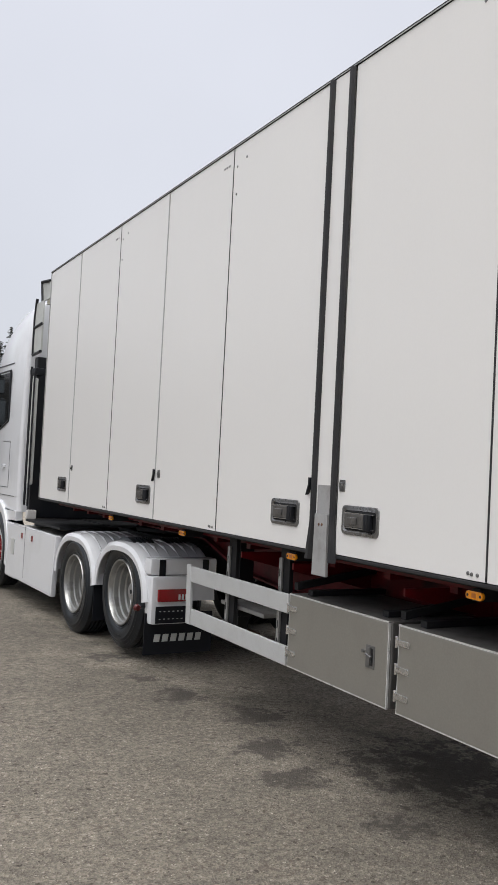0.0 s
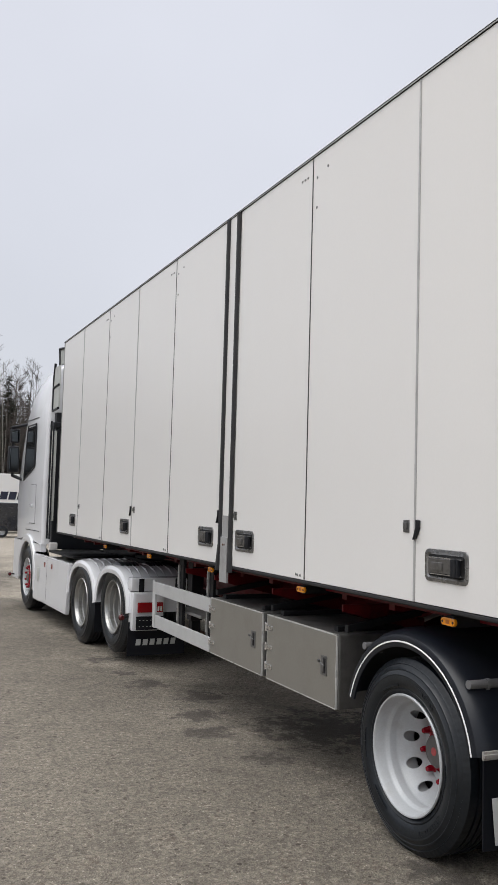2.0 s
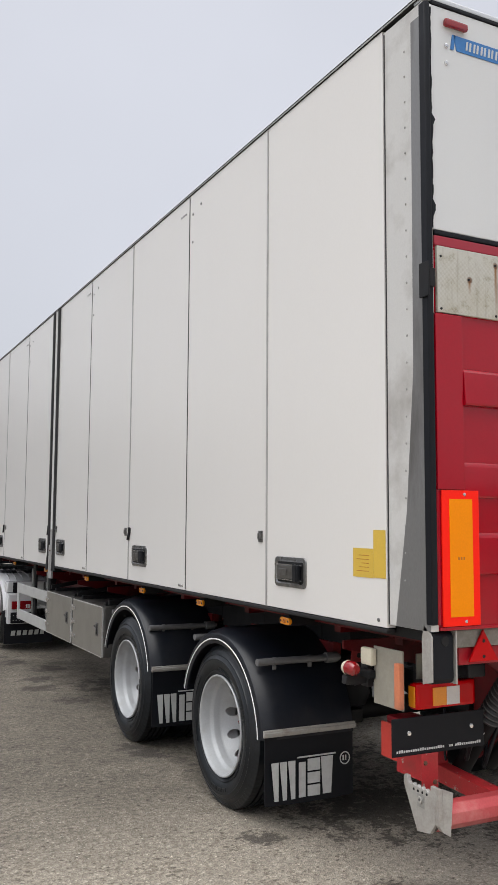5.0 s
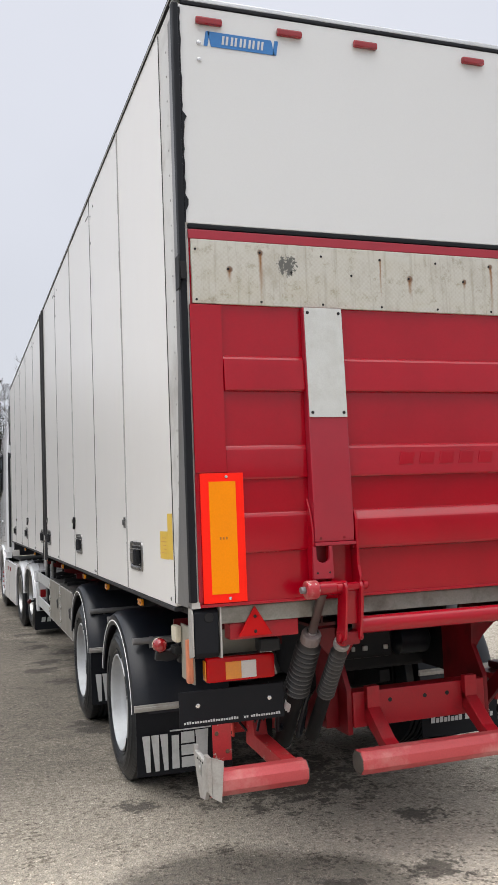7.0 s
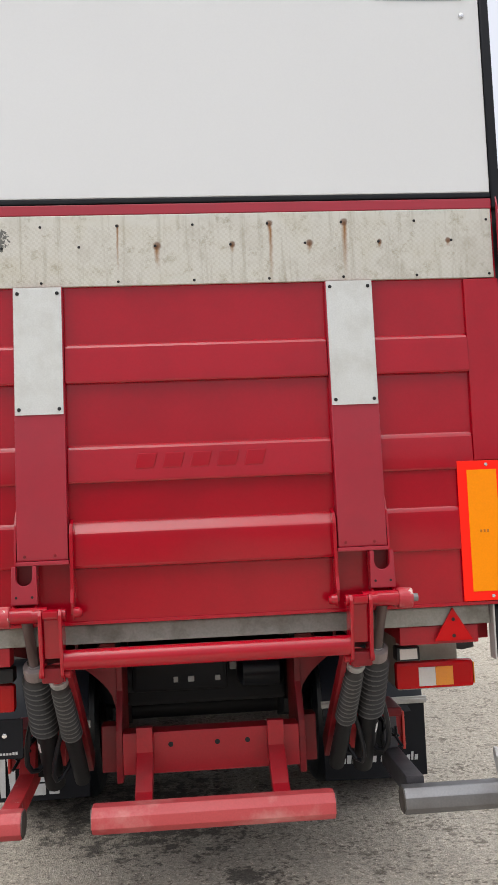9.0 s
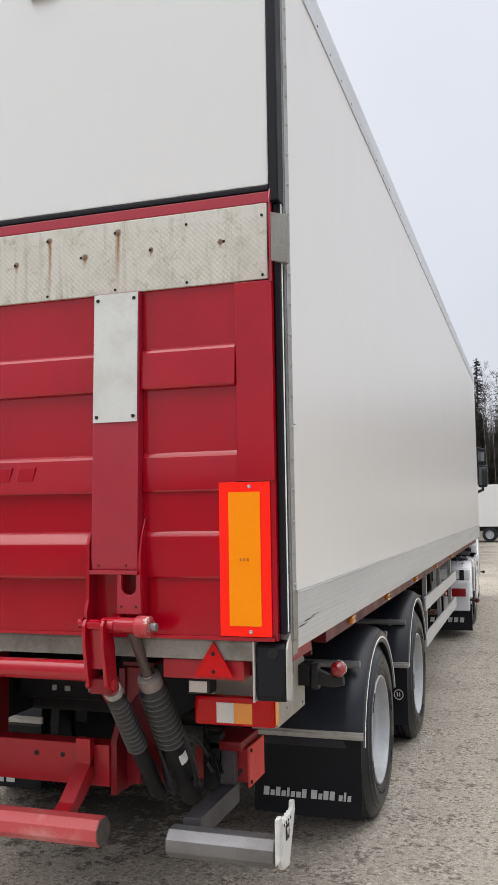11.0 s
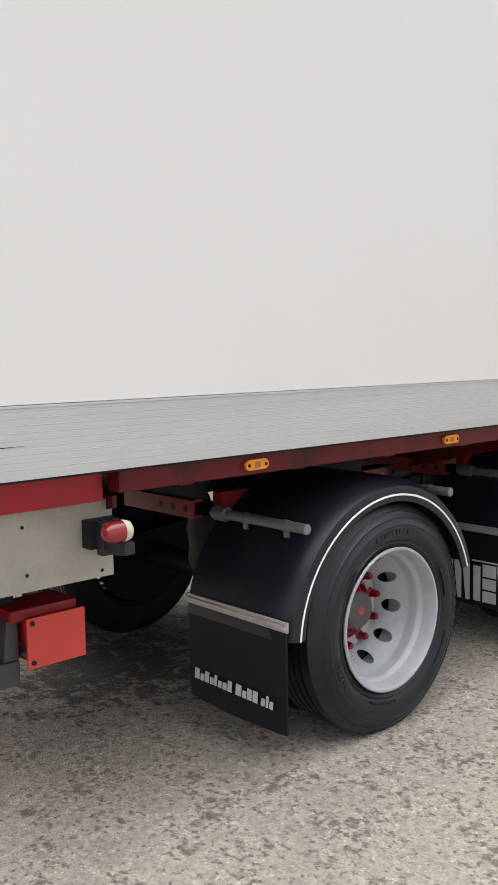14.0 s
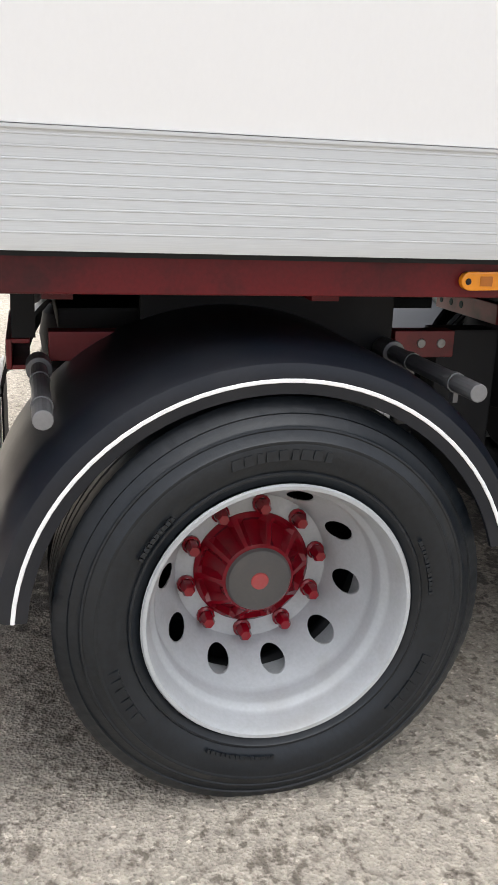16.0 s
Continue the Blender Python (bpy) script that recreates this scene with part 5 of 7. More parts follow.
        part("beam_cheek", block(*sorted((sx * 0.405, sx * 0.475)), 0.47, 0.56, 0.60, 0.80), REDGRIME, trailer, "grimy red beam cheek", bevel=0.004)
    xb = part("cross_beam", block(-0.375, 0.385, 0.36, 0.46, 0.615, 0.79), REDDULL, trailer, "red cross beam of the tail lift", bevel=0.008)
    for x in (-0.17, 0.03, 0.16):
        part("bolt_hole", rod(bmesh.new(), (x, 0.3605, 0.735), (x, 0.3585, 0.735), 0.011, 12), DARKSTEEL, xb)
    for s in (-1, 1):
        a, b = sorted((s * 0.66, s * 0.908))
        tube = part("cross_tube", block(a, b, 0.665, 0.855, 0.585, 0.730), REDWORN, trailer, "red box-section cross tube", bevel=0.006)
        c, d = sorted((s * 0.74, s * 0.90))
        part("tube_top", block(c, d, 0.60, 0.85, 0.731, 0.775), REDGRIME, tube, "grimy red saddle on the tube", bevel=0.012)
        u0, u1 = sorted((s * 0.9085, s * 0.92))
        part("end_plate", block(u0, u1, 0.648, 0.868, 0.57, 0.743), REDFADED, tube, bevel=0.003)
        for yy in (0.668,):
            for zz in (0.59, 0.725):
                part("bolt", lathe(bmesh.new(), [(0, 0.008), (0.008, 0.006), (0.009, 0)], turned(s * 0.92, yy, zz, s), 6), DARKSTEEL, tube)
        part("tube_bracket", block(*sorted((s * 0.72, s * 0.80)), 0.60, 0.663, 0.56, 0.80), DARKSTEEL, tube, "dark bracket", bevel=0.004)
        # tangle of cables beside the cylinder feet
        for k in range(4):
            pts = [Vector((s * (0.74 + 0.035 * k + 0.05 * math.sin(t * (1.3 + 0.3 * k) + k)), 0.34 + 0.05 * k + 0.10 * t, 0.80 - 0.05 * k + 0.06 * math.cos(t * (2.0 + 0.4 * k) + 1.7 * k))) for t in [i * 0.22 for i in range(13)]]
            part("cable", pipe(bmesh.new(), pts, 0.007, 6), BLACK, tube, "black cable")
    # under-ride bumpers: hexagonal bars on arms
    def bar(x0, x1, mat, label, dz=0.0, dy=0.0):
        bm = bmesh.new()
        rim = [(u + dy, v + dz) for u, v in ((0.05, 0.508), (0.05, 0.552), (0.080, 0.583), (0.135, 0.583), (0.165, 0.552), (0.165, 0.508), (0.135, 0.478), (0.080, 0.478))]
        prism(bm, rim, "x", x0, x1)
        b = part("underride_bar", bm, mat, trailer, label, bevel=0.006)
        for x in (x0, x1):
            part("end_cap", prism(bmesh.new(), [(0.1075 + dy + (u - 0.1075 - dy) * 0.93, 0.5305 + dz + (v - 0.5305 - dz) * 0.93) for u, v in rim], "x", x - 0.004, x + 0.004), CAPBROWN, b, "grimy end cap", bevel=0.002)
    bar(-0.48, 0.485, BARRED, "scuffed red under-ride bar")
    bar(-1.205, -0.75, BARRED, "scuffed red under-ride bar")
    bar(0.77, 1.195, BARGREY, "worn grey under-ride bar", -0.010, 0.018)
    for x in (-0.28, 0.28):
        bm = bmesh.new()
        prism(bm, [(0.12, 0.575), (0.18, 0.60), (0.359, 0.75), (0.359, 0.65), (0.16, 0.52)], "x", x - 0.035, x + 0.035)
        prism(bm, [(0.32, 0.82), (0.359, 0.82), (0.359, 0.70), (0.32, 0.70)], "x", x - 0.035, x + 0.035)
        part("bar_arm", bm, REDDULL, trailer, "red bracket arm", bevel=0.004)
    bm = block(0.80, 0.875, 0.17, 0.64, 0.510, 0.595)
    prism(bm, [(0.585, 0.596), (0.64, 0.596), (0.64, 0.735), (0.60, 0.735)], "x", 0.805, 0.87)
    part("bar_arm", bm, PURPLESTEEL, trailer, "grimy steel bracket arm of the under-ride bar", bevel=0.004)
    for x, mat in ((-0.81, REDWORN),):
        bm = bmesh.new()
        prism(bm, [(0.10, 0.575), (0.52, 0.60), (0.56, 0.73), (0.64, 0.73), (0.66, 0.53), (0.12, 0.50)], "x", x - 0.035, x + 0.035)
        part("bar_arm", bm, mat, trailer, "bracket arm of the under-ride bar", bevel=0.004)
    mount = part("bar_mount", block(-1.135, -1.045, 0.262, 0.266, 0.575, 0.74), REDWORN, trailer, "worn red mounting plate with a rusty edge", bevel=0.002)
    part("mount_side", block(-1.050, -1.045, 0.2665, 0.56, 0.585, 0.735), REDWORN, mount)
    for x, z in ((-1.115, 0.70), (-1.065, 0.615)):
        part("bolt", lathe(bmesh.new(), [(0, 0.008), (0.009, 0.006), (0.011, 0)], pose(x, 0.262, z, 90), 6), RUST, mount)
    for s, mat in ((-1, WORNPLATE), (1, WINGWHITE)):
        bm = bmesh.new()
        a, b = sorted((s * 1.207, s * 1.225))
        edge = []
        for k in range(5):       # toothed upper edge
            edge += [(0.092 + k * 0.029, 0.643 + 0.0010 * k), (0.100 + k * 0.029, 0.634 + 0.0010 * k), (0.113 + k * 0.029, 0.634 + 0.0010 * k)]
        prism(bm, [(0.062, 0.662), (0.090, 0.664)] + edge + [(0.240, 0.645), (0.243, 0.668), (0.268, 0.668), (0.274, 0.632), (0.182, 0.455), (0.098, 0.468), (0.062, 0.516)], "x", a, b)
        if s < 0:
            prism(bm, [(-1.2065, 0.662), (-1.15, 0.640), (-1.165, 0.466), (-1.2065, 0.49)], "y", 0.036, 0.042)
        prism(bm, [(s * 1.2065, 0.662), (s * 1.225, 0.662), (s * 1.225, 0.516), (s * 1.2065, 0.49)], "y", 0.036 if s < 0 else 0.052, 0.0615)
        w = part("bar_wing", bm, mat, trailer, "worn bar end plate", bevel=0.004)
        for i in range(4):
            part("bolt", lathe(bmesh.new(), [(0, 0.003), (0.005, 0.002), (0.006, 0)], turned(s * 1.225, 0.115 + i * 0.029, 0.622, s), 8), DARKSTEEL, w)
        part("wing_slot", block(*sorted((s * 1.2255, s * 1.2275)), 0.132, 0.178, 0.560, 0.614), GALV if s < 0 else DARKSTEEL, w)
        part("wing_hook", lathe(bmesh.new(), [(0.006, 0), (0.014, 0), (0.014, 0.006), (0.006, 0.006)], turned(s * 1.2278, 0.155, 0.59, s), 14, close=True), WORNPLATE, w)


BOSSWORN = surface("worn_red_boss", (0.36, 0.02, 0.03), 0.45, dirt=(0.46, 0.30, 0.27), dirty=0.8, grain=0.08, scale=14, chips=((0.5, 0.42, 0.38), 22.0, 0.60))
RODBROWN = surface("grimy_piston_rod", (0.10, 0.07, 0.065), 0.42, metal=0.4, dirt=(0.16, 0.13, 0.125), dirty=0.7, scale=9)
WINGWHITE = surface("chipped_white_plate", (0.58, 0.58, 0.56), 0.5, dirt=(0.2, 0.19, 0.17), dirty=0.6, scale=9)
build_lift()


def build_running_gear():
    for y in AXLES:
        for s in (-1, 1):
            wheel(trailer, 1.240 if s > 0 else -1.228, y, TR - 0.011, s, spin=24 if y < 3 else 60)
            # arched mudguard with a rolled lip and a white edge
            bm = bmesh.new()
            prof = [(1.250, 0.512), (1.256, 0.552), (1.248, 0.575), (1.215, 0.598), (1.15, 0.612), (0.66, 0.615), (0.66, 0.60), (1.14, 0.597), (1.20, 0.582), (1.232, 0.56), (1.238, 0.512)]
            lift = 0.058 if y > 3 else 0.0             # the front pair of flaps hangs higher
            arc = [radians(a) for a in np.linspace(16, 175 if y < 3 else 169, 37)]
            rings = [[bm.verts.new((s * x, y - 0.014 + 1.028 * r * math.cos(a), (0.474 if y < 3 else 0.521) + r * math.sin(a))) for x, r in prof] for a in arc]
            n = len(prof)
            for r0, r1 in zip(rings, rings[1:]):
                for i in range(n):
                    bm.faces.new((r0[i], r0[(i + 1) % n], r1[(i + 1) % n], r1[i]))
            bm.faces.new(rings[0])
            bm.faces.new(rings[-1])
            guard = part("mudguard", bm, GUARDBLACK, trailer, "black plastic mudguard with white edge strip")
            bm = bmesh.new()
            prof = [(1.2550, 0.536), (1.2572, 0.5375), (1.2572, 0.5435), (1.2550, 0.545)]
            rings = [[bm.verts.new((s * x, y - 0.014 + 1.028 * r * math.cos(a), (0.474 if y < 3 else 0.521) + r * math.sin(a))) for x, r in prof] for a in arc]
            for r0, r1 in zip(rings, rings[1:]):
                for i in range(4):
                    bm.faces.new((r0[i], r0[(i + 1) % 4], r1[(i + 1) % 4], r1[i]))
            part("edge_strip", bm, STRIPE, guard, "white edge strip")
            # rear apron, clamping bar and hanging flap
            yf = y - 0.63
            a, b = sorted((s * 0.66, s * 1.245))
            zb = lift - (0.028 if s < 0 and y < 3 else 0.0)
            bm = block(a - 0.01, b + 0.014, yf - 0.016, yf - 0.004, 0.572 + zb, 0.612 + zb)
            box(bm, a - 0.01, b + 0.014, yf - 0.026, yf - 0.016, 0.582 + zb, 0.60 + zb)
            part("flap_bar", bm, WORNPLATE, guard, "dull aluminium clamping bar", bevel=0.003)
            # slightly bowed rubber sheet
            bm = bmesh.new()
            nx, nz = 8, 8
            for t in (0.0, 0.008):
                g = [[bm.verts.new((a + (b - a) * i / nx, yf - 0.006 + t - 0.02 * math.sin(i / nx * 3.1) * (j / nz) ** 2, 0.575 + lift - 0.405 * j / nz)) for i in range(nx + 1)] for j in range(nz + 1)]
                for j in range(nz):
                    for i in range(nx):
                        bm.faces.new((g[j][i], g[j][i + 1], g[j + 1][i + 1], g[j + 1][i]))
                if t == 0.0:
                    g0 = g
            rim0 = [g0[0][i] for i in range(nx + 1)] + [g0[j][nx] for j in range(1, nz + 1)] + [g0[nz][i] for i in range(nx - 1, -1, -1)] + [g0[j][0] for j in range(nz - 1, 0, -1)]
            rim1 = [g[0][i] for i in range(nx + 1)] + [g[j][nx] for j in range(1, nz + 1)] + [g[nz][i] for i in range(nx - 1, -1, -1)] + [g[j][0] for j in range(nz - 1, 0, -1)]
            for i in range(len(rim0)):
                j = (i + 1) % len(rim0)
                bm.faces.new((rim0[i], rim0[j], rim1[j], rim1[i]))
            flap = part("mudflap", bm, FLAP, trailer, "black rubber mudflap with white bars")
            bm = bmesh.new()
            yl = yf - 0.03
            if s > 0 and y < 3:       # slanted row of small word bars
                x = 0.715
                for wdt, tall in ((0.03, 1), (0.022, 0), (0.024, 1), (0.022, 0), (0.014, 1), (0.022, 0), (0.024, 0), (0.024, 1), (-0.018, 0), (0.032, 1), (0.02, 0), (0.026, 1), (0.026, 1), (-0.014, 0), (0.02, 0), (0.012, 1), (0.018, 0)):
                    if wdt < 0:
                        x -= wdt
                        continue
                    z1 = 0.307 if tall else 0.291
                    prism(bm, [(x + 0.004, z1), (x, 0.262), (x + wdt, 0.262), (x + wdt + 0.004, z1)], "y", yl + 0.002, yl + 0.005)
                    x += wdt + 0.0075
            else:
                x0 = -1.215 if s < 0 else 0.70
                # four tall slanted blocks, a thin bar above, a ring
                for u, wd in ((0.0, 0.165), (0.185, 0.045), (0.245, 0.085), (0.335, 0.085)):
                    x = x0 + u
                    if wd > 0.1:
                        for q in (0, 0.056, 0.112):
                            prism(bm, [(x + q, 0.405), (x + q + 0.022, 0.20), (x + q + 0.048, 0.20), (x + q + 0.048, 0.405)], "y", yl, yl + 0.003)
                    elif u > 0.3:
                        prism(bm, [(x + 0.002, 0.408), (x + 0.016, 0.205), (x + 0.072, 0.205), (x + 0.086, 0.408)], "y", yl, yl + 0.003)
                    elif wd > 0.06:
                        for z0, z1 in ((0.34, 0.405), (0.272, 0.33), (0.203, 0.262)):
                            box(bm, x, x + wd, yl, yl + 0.003, z0, z1)
                    else:
                        box(bm, x, x + wd, yl, yl + 0.003, 0.203, 0.392)
                box(bm, x0 + 0.175, x0 + 0.44, yl, yl + 0.003, 0.415, 0.423)
                ring = pose(x0 + 0.505, yl + 0.001, 0.385, 90)
                lathe(bm, [(0.030, 0.0), (0.036, 0.0), (0.036, 0.003), (0.030, 0.003)], ring, 28, close=True)
                box(bm, x0 + 0.49, x0 + 0.50, yl, yl + 0.003, 0.372, 0.40)
                box(bm, x0 + 0.509, x0 + 0.516, yl, yl + 0.003, 0.372, 0.40)
                for v in bm.verts:
                    v.co.z = 0.425 + lift - (0.423 - v.co.z) * 1.02
                    v.co.x = x0 + (v.co.x - x0) * 0.96
            part("flap_print", bm, LETTER, flap, "white printed bars")
            # mudguard stays
            for yy, zz in ((y - 0.495, 0.937), (y + 0.43, 0.972)):
                bm = rod(bmesh.new(), (s * 0.66, yy, zz), (s * 1.225, yy, zz), 0.021, 16)
                rod(bm, (s * 0.68, yy, zz), (s * 0.76, yy, zz), 0.032, 16)
                stay = part("mudguard_stay", bm, STAY, guard, "grey tubular mudguard stay", bevel=0.003)
                for u in (0.86, 1.10):
                    bm = rod(bmesh.new(), (s * u, yy, zz), (s * (u + 0.02), yy, zz), 0.024, 14)
                    box(bm, *sorted((s * u, s * (u + 0.022))), yy - 0.006, yy + 0.006, zz - 0.046, zz - 0.02)
                    part("stay_clamp", bm, STAY, stay, "grey pipe clamp")
            # red sub-frame that carries the stays
            bm = bmesh.new()
            a, b = sorted((s * 0.10, s * 0.62))
            box(bm, a, b, y - 0.575, y - 0.56, 0.91, 0.99)
            box(bm, a, b, y - 0.56, y - 0.515, 0.978, 0.99)
            box(bm, a, b, y - 0.56, y - 0.515, 0.91, 0.922)
            ch = part("cross_channel", bm, REDSUB, trailer, "red cross channel", bevel=0.003)
            for k in range(3):
                part("bolt_hole", lathe(bmesh.new(), [(0, 0.002), (0.014, 0.002), (0.016, 0)], pose(s * (0.57 - k * 0.09), y - 0.5752, 0.95, 90), 12), DARKSTEEL, ch)
            a, b = sorted((s * 0.63, s * 0.69))
            c, d = sorted((s * 0.10, s * 0.62))
            # added dark fillers: they stand for underbody shade and block see-through gaps
            part("channel_gap_filler", block(c, d, y - 0.559, y - 0.50, 0.993, 1.139), DARKSTEEL, trailer, "added dark sheet closing the gap above the cross channel")
            part("carrier_gap_filler", block(a + 0.012, b - 0.012, y - (0.24 if s > 0 else 0.32), y + 0.455, 0.945, 1.14), DARKSTEEL, trailer, "added dark filler between the carrier rails", bevel=0.004)
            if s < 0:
                part("side_gap_filler", block(a + 0.014, b - 0.014, y - 0.64, y - 0.325, 1.023, 1.139), DARKSTEEL, trailer, "added dark sheet closing a see-through gap")
            part("carrier_rail", block(a, b, y - 0.47, y - 0.245, 0.945, 1.02), REDSUB, trailer, "red carrier rail", bevel=0.004)
            ch = part("carrier_rail", block(a, b, y + 0.46, y + 0.64, 0.945, 1.02), REDSUB, trailer, "red carrier rail", bevel=0.004)
            for dy in (0.54, 0.60):
                part("bolt", lathe(bmesh.new(), [(0, 0.006), (0.012, 0.004), (0.014, 0)], turned(s * 0.69, y + dy, 0.985, s), 10), GALV, ch)
        # axle beam, springs
        bm = rod(bmesh.new(), (-0.95, y, TR), (0.95, y, TR), 0.065, 24)
        part("axle", bm, DARKSTEEL, trailer, "dark steel axle beam")
        for s in (-1, 1):
            bm = lathe(bmesh.new(), [(0, 0.62), (0.12, 0.62), (0.145, 0.68), (0.14, 0.75), (0.15, 0.82), (0.135, 0.9), (0.11, 0.93), (0, 0.93)], pose(s * 0.50, y - 0.33, 0), 24)
            part("air_spring", bm, FLAP, trailer, "black rubber air spring")
            bm = bmesh.new()
            prism(bm, [(y - 0.45, 0.60), (y + 0.75, 0.70), (y + 0.75, 0.60), (y, 0.40), (y - 0.45, 0.52)], "x", s * 0.50 - 0.04, s * 0.50 + 0.04)
            part("trailing_arm", bm, DARKSTEEL, trailer, bevel=0.006)
            bm = block(s * 0.50 - 0.05, s * 0.50 + 0.05, y + 0.66, y + 0.86, 0.56, 1.0)
            part("spring_hanger", bm, DARKSTEEL, trailer, bevel=0.008)


REDSUB = surface("red_subframe", (0.21, 0.008, 0.011), 0.4, dirt=(0.03, 0.007, 0.007), dirty=0.85, scale=5)
build_running_gear()


def build_chassis():
    for s in (-1, 1):
        # deep main beam with flanges, swan neck towards the front
        bm = bmesh.new()
        prism(bm, [(0.3, 1.25), (0.3, 1.155), (4.5, 1.155), (4.75, 1.08), (5.3, 0.86), (7.2, 0.80), (8.6, 0.90), (9.3, 1.10), (12.4, 1.12), (12.4, 1.25)], "x", s * 0.55 - 0.006, s * 0.55 + 0.006)
        prism(bm, [(0.3, 1.155), (4.5, 1.155), (4.75, 1.08), (5.3, 0.86), (7.2, 0.80), (8.6, 0.90), (9.3, 1.10), (12.4, 1.12), (12.4, 1.105), (9.32, 1.085), (8.62, 0.885), (7.2, 0.785), (5.29, 0.845), (4.74, 1.065), (4.49, 1.140), (0.3, 1.140)], "x", s * 0.55 - 0.07, s * 0.55 + 0.07)
        part("main_beam", bm, REDFRAME, trailer, "dirty red main chassis beam, underbody shade in its colour")
        # outer floor rail
        a, b = (1.17, 1.235) if s > 0 else (-1.08, -1.02)
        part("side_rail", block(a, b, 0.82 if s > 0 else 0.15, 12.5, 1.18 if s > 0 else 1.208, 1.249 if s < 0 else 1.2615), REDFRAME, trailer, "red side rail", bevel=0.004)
    for i in range(22):
        y = 0.6 + i * 0.55
        bm = block(-1.0, 1.15, y - 0.03, y + 0.03, 1.16, 1.245)
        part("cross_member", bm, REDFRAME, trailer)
    for y in (0.85, 3.2, 4.75, 5.74, 6.85, 7.55):
        for s in (-1, 1):
            if s < 0 and y == 3.2:
                continue
            bm = bmesh.new()
            prism(bm, [(s * 0.56, 1.16), (s * 0.56, 0.98), (s * 1.16, 1.12), (s * 1.16, 1.16)], "y", y - 0.008, y + 0.008)
            part("outrigger", bm, REDFRAME, trailer, "red outrigger bracket")
    # dark sheets added between the axles so that daylight does not show through
    part("side_gap_filler", block(-0.675, -0.645, 2.62, 3.31, 0.955, 1.139), DARKSTEEL, trailer, "added dark sheet closing the gap between the axles")
    part("centre_gap_filler", block(-0.02, 0.02, 2.45, 3.05, 0.99, 1.158), DARKSTEEL, trailer, "added dark centre sheet blocking the view between the axles")
    # unseen pipes, added to block a bright gap above the mudguards
    for x in (-0.45, 0.45):
        part("gap_pipe", rod(bmesh.new(), (x, 0.95, 1.115), (x, 4.9, 1.115), 0.032, 12), DARKSTEEL, trailer, "added black pipe closing a gap along the chassis")
    # marker lamps
    for s, ys in ((-1, (1.288, 2.45, 3.59, 5.135, 6.73, 8.4, 10.1)), (1, (1.39, 2.56, 4.0, 5.6, 7.2))):
        for y in ys:
            bm = bmesh.new()
            pts = []
            for i in range(16):
                t = math.tau * i / 16
                pts.append((y + math.copysign(0.034, math.cos(t)) + 0.021 * math.cos(t), 1.216 + 0.020 * math.sin(t)))
            a, b = sorted((s * 1.2355, s * 1.253))
            prism(bm, pts, "x", a, b)
            lamp = part("marker_lamp", bm, AMBER, trailer, "oval amber side marker lamp", bevel=0.004)
            if s < 0:
                part("lamp_mount", block(-1.2353, -1.02, y - 0.03, y + 0.03, 1.19, 1.245), DARKSTEEL, lamp)
            for dy in (-0.04, 0.04):
                part("bolt", lathe(bmesh.new(), [(0, 0.003), (0.006, 0.002), (0.007, 0)], turned(s * 1.253, y + dy, 1.215, s), 8), DARKSTEEL, lamp)
            part("lens_print", block(*sorted((s * 1.2532, s * 1.2542)), y - 0.014, y + 0.014, 1.206, 1.226), DARKAMBER, lamp)
    # tool boxes on the left
    for y0, y1 in ((5.775, 6.79), (4.715, 5.71)):
        z0, z1 = 0.535, 0.985
        cab = part("tool_box", block(-1.195, -0.62, y0, y1, z0, z1), BOXDARK, trailer, "grey steel tool box", bevel=0.012)
        part("box_door", block(-1.212, -1.1965, y0 + 0.02, y1 - 0.008, z0 + 0.008, z1 - 0.008), STEELBOX, cab, "grey sheet door", bevel=0.006)
        bm = bmesh.new()
        for a, b, c, d in ((y0 + 0.014, y0 + 0.02, z0, z1), (y1 - 0.008, y1 - 0.002, z0, z1)):
            box(bm, -1.209, -1.1965, a, b, c, d)
        box(bm, -1.211, -1.1965, y0 + 0.014, y1 - 0.002, z1 - 0.008, z1 - 0.002)
        box(bm, -1.211, -1.1965, y0 + 0.014, y1 - 0.002, z0 + 0.002, z0 + 0.008)
        part("door_edge", bm, EDGEBRIGHT, cab, "bright door edge")
        for z in (z0 + 0.09, z0 + 0.225, z0 + 0.36):
            bm = block(-1.218, -1.212, y1 - 0.10, y1 + 0.012, z - 0.016, z + 0.016)
            rod(bm, (-1.214, y1 + 0.006, z - 0.03), (-1.214, y1 + 0.006, z + 0.03), 0.008, 8)
            part("hinge", bm, CHROME, cab, "bright strap hinge", bevel=0.003)
        yc, zc = y0 + 0.16, z0 + 0.24
        bm = block(-1.217, -1.212, yc - 0.04, yc + 0.035, zc - 0.06, zc + 0.06, 0)
        box(bm, -1.226, -1.217, yc - 0.010, yc + 0.010, zc - 0.045, zc + 0.05, 0)
        rod(bm, (-1.222, yc - 0.02, zc), (-1.222, yc + 0.03, zc + 0.01), 0.007, 10, 0)
        part("box_latch", bm, LOCKGREY, cab, "steel over-centre latch", bevel=0.002)
        part("latch_recess", block(-1.2178, -1.2172, yc - 0.030, yc - 0.014, zc - 0.045, zc + 0.045), DARKSTEEL, cab)
        part("latch_eye", rod(bmesh.new(), (-1.2125, yc + 0.06, zc + 0.02), (-1.224, yc + 0.06, zc + 0.02), 0.010, 12), LOCKGREY, cab)
        for dy in (0.1, 0.85):
            bm = block(-1.15, -0.6, y0 + dy, y0 + dy + 0.05, z1 + 0.002, z1 + 0.035)
            part("box_strap", bm, DARKSTEEL, cab, bevel=0.003)
